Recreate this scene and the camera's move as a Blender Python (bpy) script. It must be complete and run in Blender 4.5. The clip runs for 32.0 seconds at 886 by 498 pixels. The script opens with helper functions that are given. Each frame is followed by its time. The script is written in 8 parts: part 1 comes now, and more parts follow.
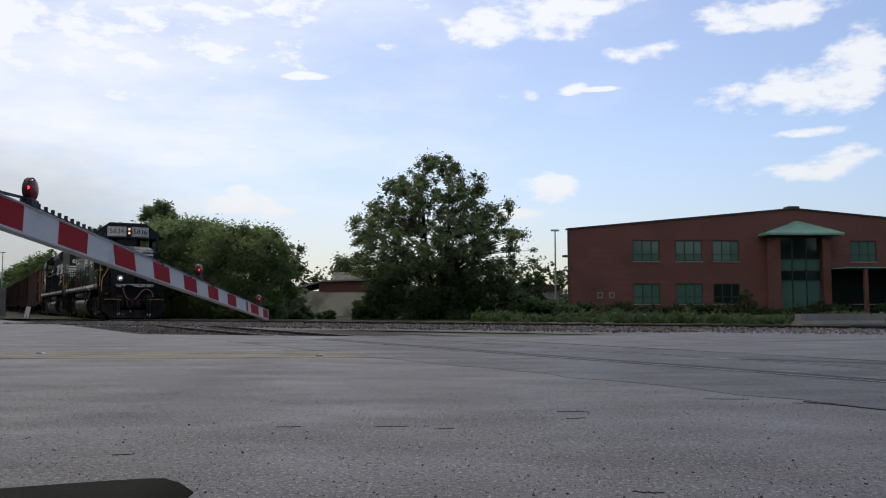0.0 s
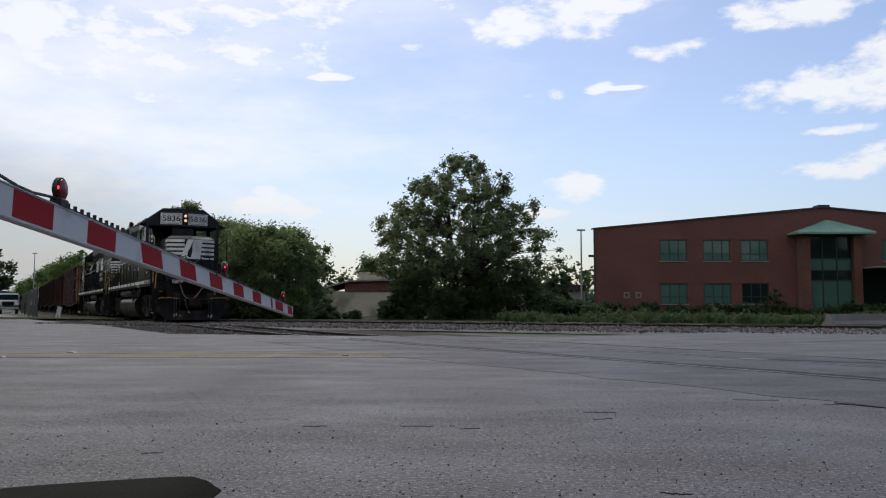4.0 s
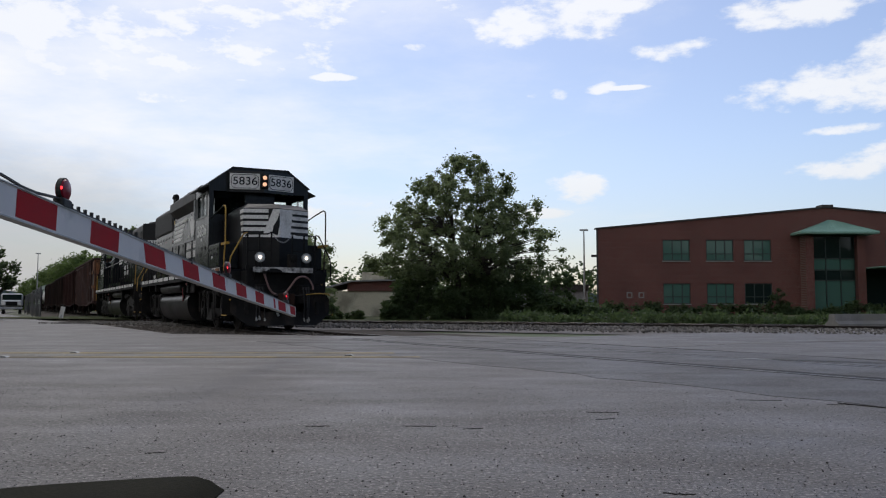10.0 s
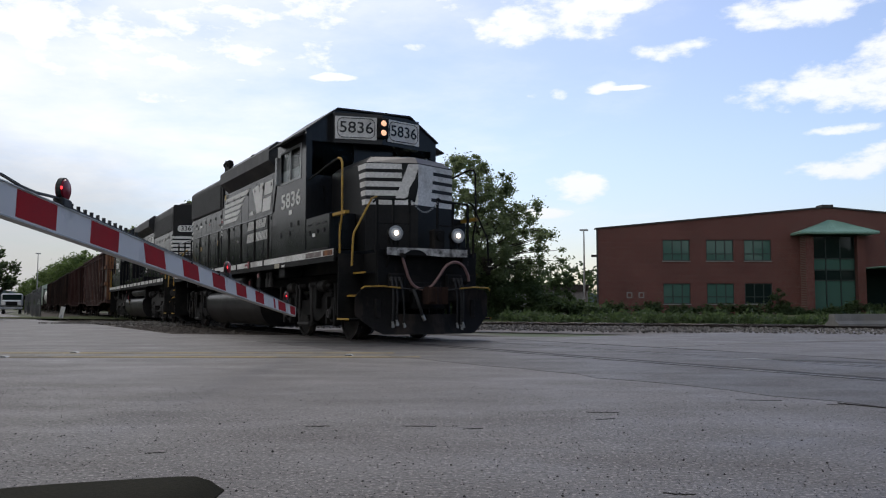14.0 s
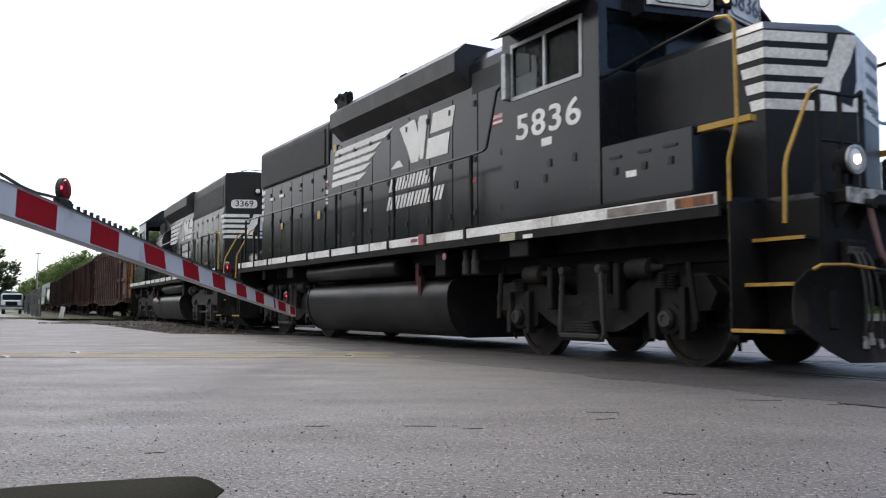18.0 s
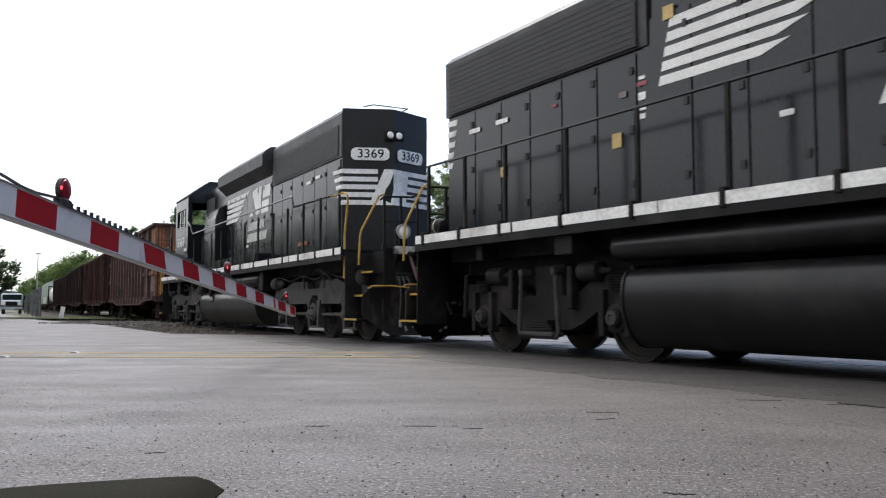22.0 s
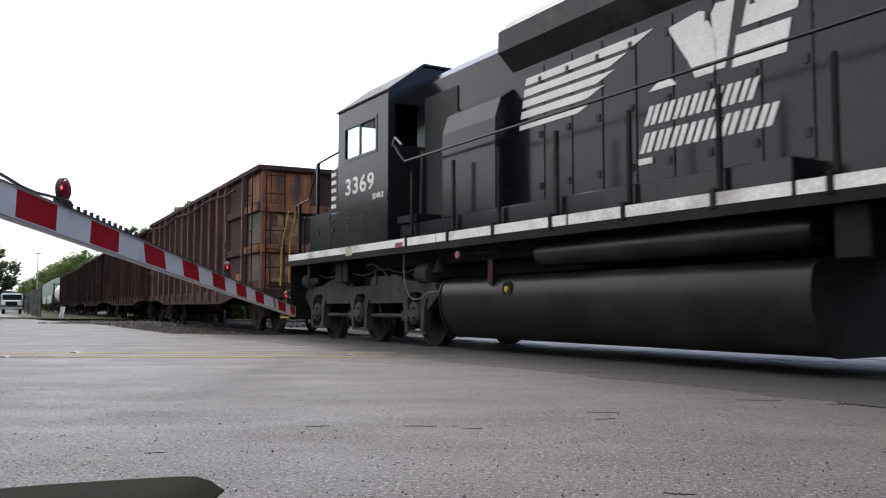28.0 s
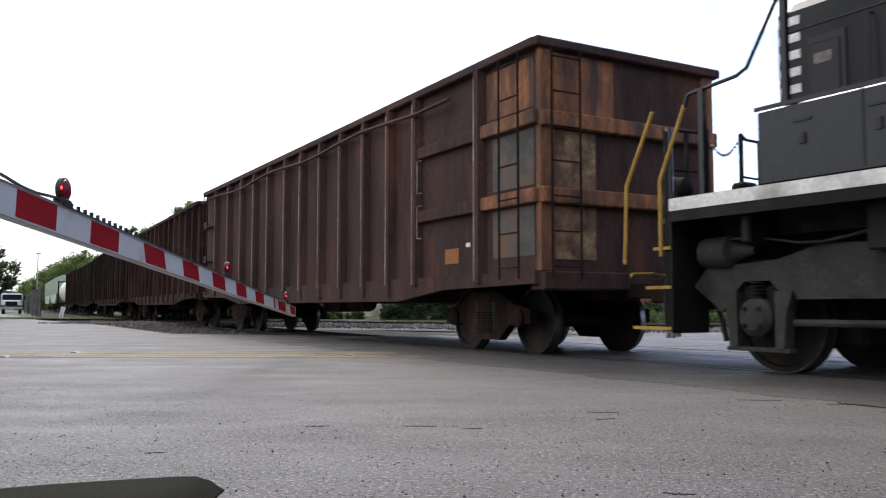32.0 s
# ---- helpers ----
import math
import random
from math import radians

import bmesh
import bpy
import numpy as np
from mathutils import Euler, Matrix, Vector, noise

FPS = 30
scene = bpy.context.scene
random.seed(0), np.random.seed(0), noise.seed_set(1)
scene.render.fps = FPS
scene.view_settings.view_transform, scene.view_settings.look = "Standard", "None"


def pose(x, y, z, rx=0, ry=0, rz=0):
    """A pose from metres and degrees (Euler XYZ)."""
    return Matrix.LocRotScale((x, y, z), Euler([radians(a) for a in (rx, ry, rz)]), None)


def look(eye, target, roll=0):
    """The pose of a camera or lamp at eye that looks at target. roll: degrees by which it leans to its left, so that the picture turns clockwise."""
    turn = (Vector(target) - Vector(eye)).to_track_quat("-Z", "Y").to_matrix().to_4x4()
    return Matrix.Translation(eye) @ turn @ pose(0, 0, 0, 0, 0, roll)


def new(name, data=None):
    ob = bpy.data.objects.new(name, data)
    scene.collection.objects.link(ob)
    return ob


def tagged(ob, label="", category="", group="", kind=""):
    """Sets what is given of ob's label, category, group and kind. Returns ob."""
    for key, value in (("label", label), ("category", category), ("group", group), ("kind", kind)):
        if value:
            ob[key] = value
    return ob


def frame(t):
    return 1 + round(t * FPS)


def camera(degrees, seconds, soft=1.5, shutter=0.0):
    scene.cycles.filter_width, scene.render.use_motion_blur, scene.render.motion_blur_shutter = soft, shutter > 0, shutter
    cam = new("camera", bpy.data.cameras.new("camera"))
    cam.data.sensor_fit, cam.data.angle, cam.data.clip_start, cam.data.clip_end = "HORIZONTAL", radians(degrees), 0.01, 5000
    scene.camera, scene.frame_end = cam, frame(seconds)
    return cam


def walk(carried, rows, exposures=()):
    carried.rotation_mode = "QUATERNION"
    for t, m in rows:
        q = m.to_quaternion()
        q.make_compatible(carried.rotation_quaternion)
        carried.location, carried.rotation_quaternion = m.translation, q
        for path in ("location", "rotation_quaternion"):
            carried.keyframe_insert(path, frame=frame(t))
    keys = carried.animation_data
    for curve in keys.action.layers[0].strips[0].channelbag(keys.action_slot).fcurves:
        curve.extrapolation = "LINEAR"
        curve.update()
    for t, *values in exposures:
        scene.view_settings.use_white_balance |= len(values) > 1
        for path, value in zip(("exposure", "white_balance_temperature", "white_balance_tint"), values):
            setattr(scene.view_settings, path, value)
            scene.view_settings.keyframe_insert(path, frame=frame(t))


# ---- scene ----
cam = camera(55.75, 32.0, soft=1.15, shutter=0.4)
AIM = 3.98  # upward tilt of the lens, degrees


def aim(turn):
    return pose(0, 0, 0.646, 90 + AIM, 0, turn)


walk(cam, [(0.0, aim(-1.93)), (0.5, aim(-1.63)), (1.0, aim(-1.15)), (1.5, aim(-0.91)), (2.0, aim(-0.69)),
           (2.5, aim(-0.53)), (3.0, aim(-0.40)), (3.5, aim(-0.29)), (4.5, aim(-0.10)), (5.5, aim(-0.01)),
           (6.5, aim(0)), (32.0, aim(0))],
     exposures=[(0, 0.0), (12.0, 0.0), (13.0, 0.09), (14.0, 0.16), (15.0, 0.38), (16.5, 0.84), (17.0, 0.95), (18.0, 1.14), (19.0, 1.2), (32.0, 1.2)])

# ---- light ----
SUN_UP, SUN_SIDE = radians(52), radians(-8)  # elevation, bearing from straight ahead (left negative)
world = bpy.data.worlds.new("sky")
scene.world = world
world.use_nodes = True


def build_sky():
    nt = world.node_tree
    nt.nodes.clear()
    N = nt.nodes.new
    L = nt.links.new
    out, bg, sky = N("ShaderNodeOutputWorld"), N("ShaderNodeBackground"), N("ShaderNodeTexSky")
    sky.sky_type, sky.sun_disc = "NISHITA", False
    sky.sun_elevation, sky.sun_rotation = SUN_UP, SUN_SIDE
    sky.air_density, sky.dust_density, sky.ozone_density = 1.0, 1.0, 1.2
    tc, sep = N("ShaderNodeTexCoord"), N("ShaderNodeSeparateXYZ")
    L(tc.outputs["Generated"], sep.inputs[0])

    def math_(op, a, b=None, clamp=False):
        n = N("ShaderNodeMath")
        n.operation, n.use_clamp = op, clamp
        for i, v in enumerate((a, b)):
            if v is None:
                continue
            if isinstance(v, (int, float)):
                n.inputs[i].default_value = v
            else:
                L(v, n.inputs[i])
        return n.outputs[0]

    # clouds lie on a flat layer: direction divided by height
    zz = math_("MAXIMUM", math_("ADD", sep.outputs[2], 0.10), 0.03)
    px, py = math_("DIVIDE", sep.outputs[0], zz), math_("DIVIDE", sep.outputs[1], zz)
    comb = N("ShaderNodeCombineXYZ")
    L(px, comb.inputs[0])
    L(py, comb.inputs[1])

    def noise_(scale, detail, rough, shift):
        m, n = N("ShaderNodeMapping"), N("ShaderNodeTexNoise")
        m.inputs["Location"].default_value = shift
        L(comb.outputs[0], m.inputs[0])
        L(m.outputs[0], n.inputs["Vector"])
        n.inputs["Scale"].default_value, n.inputs["Detail"].default_value = scale, detail
        n.inputs["Roughness"].default_value = rough
        return n.outputs[0]

    fine = noise_(1.5, 8, 0.62, (3.1, 1.7, 0))
    broad = noise_(0.45, 4, 0.5, (7.3, 2.2, 0))
    pn = N("ShaderNodeTexNoise")
    pm = N("ShaderNodeMapping")
    pm.inputs["Scale"].default_value = (1, 1, 2.2)
    L(tc.outputs["Generated"], pm.inputs[0])
    L(pm.outputs[0], pn.inputs["Vector"])
    pn.inputs["Scale"].default_value, pn.inputs["Detail"].default_value, pn.inputs["Roughness"].default_value = 13.0, 9, 0.6
    puff = pn.outputs[0]
    # more cloud towards the sun's side
    lean = math_("MULTIPLY", sep.outputs[0], -0.55)
    # and an unseen bank of white cloud, added behind the lens as fill light
    back = math_("MULTIPLY", math_("MAXIMUM", math_("MULTIPLY", sep.outputs[1], -1.0), 0.0), 0.5)
    lean = math_("ADD", lean, back)
    cover = math_("ADD", math_("ADD", math_("MULTIPLY", fine, 0.55), math_("MULTIPLY", broad, 0.55)), lean)
    ramp = N("ShaderNodeMapRange")
    ramp.interpolation_type = "SMOOTHSTEP"
    ramp.inputs[1].default_value, ramp.inputs[2].default_value = 0.46, 0.92
    L(cover, ramp.inputs[0])
    body = ramp.outputs[0]
    # single heaps of cumulus: bearing x, height z, half width, half height
    for cx, cz, wx, wz in ((0.129, 0.249, 0.022, 0.009), (0.100, 0.247, 0.017, 0.005), (0.177, 0.253, 0.022, 0.007), (0.211, 0.251, 0.036, 0.003),
                           (0.255, 0.288, 0.044, 0.013), (0.428, 0.241, 0.062, 0.041), (0.376, 0.231, 0.061, 0.018), (0.455, 0.254, 0.043, 0.049),
                           (0.431, 0.190, 0.035, 0.006), (0.428, 0.149, 0.057, 0.012), (0.454, 0.160, 0.038, 0.015), (0.094, 0.333, 0.103, 0.032),
                           (0.164, 0.341, 0.107, 0.012), (0.381, 0.317, 0.077, 0.018), (-0.346, 0.296, 0.203, 0.044), (-0.169, 0.338, 0.107, 0.022),
                           (-0.416, 0.259, 0.097, 0.028), (-0.175, 0.117, 0.089, 0.021), (0.157, 0.139, 0.041, 0.016), (0.118, 0.111, 0.038, 0.008),
                           (-0.029, 0.302, 0.021, 0.006), (-0.228, 0.258, 0.022, 0.004), (-0.128, 0.266, 0.030, 0.005), (-0.323, 0.234, 0.039, 0.009)):
        ex = math_("DIVIDE", math_("SUBTRACT", sep.outputs[0], cx), wx)
        ez = math_("DIVIDE", math_("SUBTRACT", sep.outputs[2], cz), wz)
        r2 = math_("ADD", math_("MULTIPLY", ex, ex), math_("MULTIPLY", ez, ez))
        k = math_("ADD", math_("SUBTRACT", 0.9, math_("MULTIPLY", r2, 0.8)), math_("MULTIPLY", math_("SUBTRACT", puff, 0.5), 4.5))
        heap = N("ShaderNodeMapRange")
        heap.interpolation_type = "SMOOTHSTEP"
        heap.inputs[1].default_value, heap.inputs[2].default_value = 0.1, 0.9
        L(math_("MULTIPLY", k, math_("GREATER_THAN", sep.outputs[1], 0.0)), heap.inputs[0])
        body = math_("MAXIMUM", body, math_("MULTIPLY", heap.outputs[0], 0.9))
    mix, tint = N("ShaderNodeMix"), N("ShaderNodeMix")
    mix.data_type = tint.data_type = "RGBA"
    # cloud light falls off away from the sun
    glow = N("ShaderNodeVectorMath")
    glow.operation = "DOT_PRODUCT"
    L(tc.outputs["Generated"], glow.inputs[0])
    glow.inputs[1].default_value = (math.cos(SUN_UP) * math.sin(SUN_SIDE), math.cos(SUN_UP) * math.cos(SUN_SIDE), math.sin(SUN_UP))
    near = N("ShaderNodeMapRange")
    near.inputs[1].default_value, near.inputs[2].default_value = 0.2, 1.0
    L(glow.outputs["Value"], near.inputs[0])
    tint.inputs[6].default_value, tint.inputs[7].default_value = CLOUD_FAR, CLOUD_NEAR
    L(near.outputs[0], tint.inputs[0])
    L(math_("MULTIPLY", body, 0.93), mix.inputs[0])
    deep = N("ShaderNodeMix")
    deep.data_type, deep.blend_type = "RGBA", "MULTIPLY"
    deep.inputs[0].default_value, deep.inputs[7].default_value = 1.0, (0.975, 0.972, 1.06, 1)
    L(sky.outputs[0], deep.inputs[6])
    L(deep.outputs[2], mix.inputs[6])
    L(tint.outputs[2], mix.inputs[7])
    # the air dulls towards the horizon, most in a grey bank of cloud low on the sun's side
    low = N("ShaderNodeMapRange")
    low.interpolation_type = "SMOOTHSTEP"
    low.inputs[1].default_value, low.inputs[2].default_value, low.inputs[3].default_value, low.inputs[4].default_value = 0.0, 0.20, 0.80, 1.0
    L(sep.outputs[2], low.inputs[0])
    bank = N("ShaderNodeMapRange")
    bank.interpolation_type = "SMOOTHSTEP"
    bank.inputs[3].default_value, bank.inputs[4].default_value = 1.0, 0.70
    gx = math_("DIVIDE", math_("ADD", sep.outputs[0], 0.62), 0.42)
    gz = math_("DIVIDE", math_("SUBTRACT", sep.outputs[2], 0.06), 0.15)
    far_off = math_("ADD", math_("ADD", math_("MULTIPLY", gx, gx), math_("MULTIPLY", gz, gz)), math_("MULTIPLY", math_("SUBTRACT", puff, 0.5), 0.6))
    L(math_("SUBTRACT", 1.15, far_off), bank.inputs[0])
    dull = N("ShaderNodeVectorMath")
    dull.operation = "SCALE"
    L(mix.outputs[2], dull.inputs[0])
    L(math_("MULTIPLY", low.outputs[0], bank.outputs[0]), dull.inputs["Scale"])
    L(dull.outputs[0], bg.inputs[0])
    bg.inputs[1].default_value = SKY_STRENGTH
    L(bg.outputs[0], out.inputs[0])


SKY_STRENGTH = 0.118
CLOUD_FAR, CLOUD_NEAR = (7.0, 7.1, 7.3, 1), (8.9, 8.9, 9.0, 1)
build_sky()
sun = new("sun", bpy.data.lights.new("sun", "SUN"))
sun.data.energy, sun.data.angle, sun.data.color = 1.0, radians(24), (1.0, 0.96, 0.90)
sun.matrix_world = look((math.cos(SUN_UP) * math.sin(SUN_SIDE) * 50, math.cos(SUN_UP) * math.cos(SUN_SIDE) * 50, math.sin(SUN_UP) * 50), (0, 0, 0))


# ---- materials ----
def mat(name, color, rough=0.6, metal=0.0, dark=None, scale=6.0, fine=60.0, bump=0.15, bump_scale=None, stain=None,
        stain_scale=1.2, stain_amount=0.4, spec=0.5, emit=0.0, per_object=0.0, stretch=(1, 1, 1), coat=0.0):
    """A surface with broad and fine variation, an optional second stain colour and fine relief."""
    m = bpy.data.materials.new(name)
    m.use_nodes = True
    nt = m.node_tree
    N, L, b = nt.nodes.new, nt.links.new, nt.nodes["Principled BSDF"]
    dark = dark or tuple(c * 0.72 for c in color)
    tc, mp = N("ShaderNodeTexCoord"), N("ShaderNodeMapping")
    mp.inputs["Scale"].default_value = stretch
    L(tc.outputs["Object"], mp.inputs[0])

    def tex(s, detail=5, rough_=0.6):
        n = N("ShaderNodeTexNoise")
        n.inputs["Scale"].default_value, n.inputs["Detail"].default_value, n.inputs["Roughness"].default_value = s, detail, rough_
        L(mp.outputs[0], n.inputs["Vector"])
        return n.outputs[0]

    def ramp(src, lo, hi):
        r = N("ShaderNodeMapRange")
        r.inputs[1].default_value, r.inputs[2].default_value = lo, hi
        L(src, r.inputs[0])
        return r.outputs[0]

    def mixed(fac, a, c):
        x = N("ShaderNodeMix")
        x.data_type = "RGBA"
        if isinstance(fac, float):
            x.inputs[0].default_value = fac
        else:
            L(fac, x.inputs[0])
        for i, v in ((6, a), (7, c)):
            if isinstance(v, tuple):
                x.inputs[i].default_value = (*v[:3], 1)
            else:
                L(v, x.inputs[i])
        return x.outputs[2]

    f1, f2 = tex(scale), tex(fine, 3)
    col = mixed(ramp(f1, 0.35, 0.68), dark, tuple(color))
    col = mixed(ramp(f2, 0.62, 0.40), col, mixed(0.5, col, tuple(c * 0.6 for c in dark)))
    if stain:
        k = ramp(tex(stain_scale, 6, 0.65), 0.60 - stain_amount * 0.35, 0.78 - stain_amount * 0.3)
        col = mixed(k, col, tuple(stain))
    if per_object:
        info, hsv = N("ShaderNodeObjectInfo"), N("ShaderNodeHueSaturation")
        L(ramp_pair(N, L, info.outputs["Random"], 1 - per_object, 1 + per_object), hsv.inputs["Value"])
        L(col, hsv.inputs["Color"])
        col = hsv.outputs[0]
    L(col, b.inputs["Base Color"])
    rr = N("ShaderNodeMapRange")
    rr.inputs[3].default_value, rr.inputs[4].default_value = max(rough - 0.1, 0.02), min(rough + 0.12, 1)
    L(f1, rr.inputs[0])
    L(rr.outputs[0], b.inputs["Roughness"])
    b.inputs["Metallic"].default_value = metal
    b.inputs["Specular IOR Level"].default_value = spec
    b.inputs["Coat Weight"].default_value = coat
    if bump:
        bp = N("ShaderNodeBump")
        bp.inputs["Strength"].default_value, bp.inputs["Distance"].default_value = bump, 0.01
        L(tex(bump_scale or fine, 4), bp.inputs["Height"])
        L(bp.outputs[0], b.inputs["Normal"])
    if emit:
        b.inputs["Emission Color"].default_value, b.inputs["Emission Strength"].default_value = (*color, 1), emit
    return m


def ramp_pair(N, L, src, lo, hi):
    r = N("ShaderNodeMapRange")
    r.inputs[3].default_value, r.inputs[4].default_value = lo, hi
    L(src, r.inputs[0])
    return r.outputs[0]


def glass(name, color, rough=0.05, spec=0.8):
    m = bpy.data.materials.new(name)
    m.use_nodes = True
    b = m.node_tree.nodes["Principled BSDF"]
    b.inputs["Base Color"].default_value = (*color, 1)
    b.inputs["Roughness"].default_value = rough
    b.inputs["Specular IOR Level"].default_value = spec
    return m


def clear_glass(name, color):
    m = bpy.data.materials.new(name)
    m.use_nodes = True
    b = m.node_tree.nodes["Principled BSDF"]
    b.inputs["Base Color"].default_value = (*color, 1)
    b.inputs["Roughness"].default_value = 0.03
    b.inputs["Transmission Weight"].default_value = 1.0
    b.inputs["IOR"].default_value = 1.1
    return m


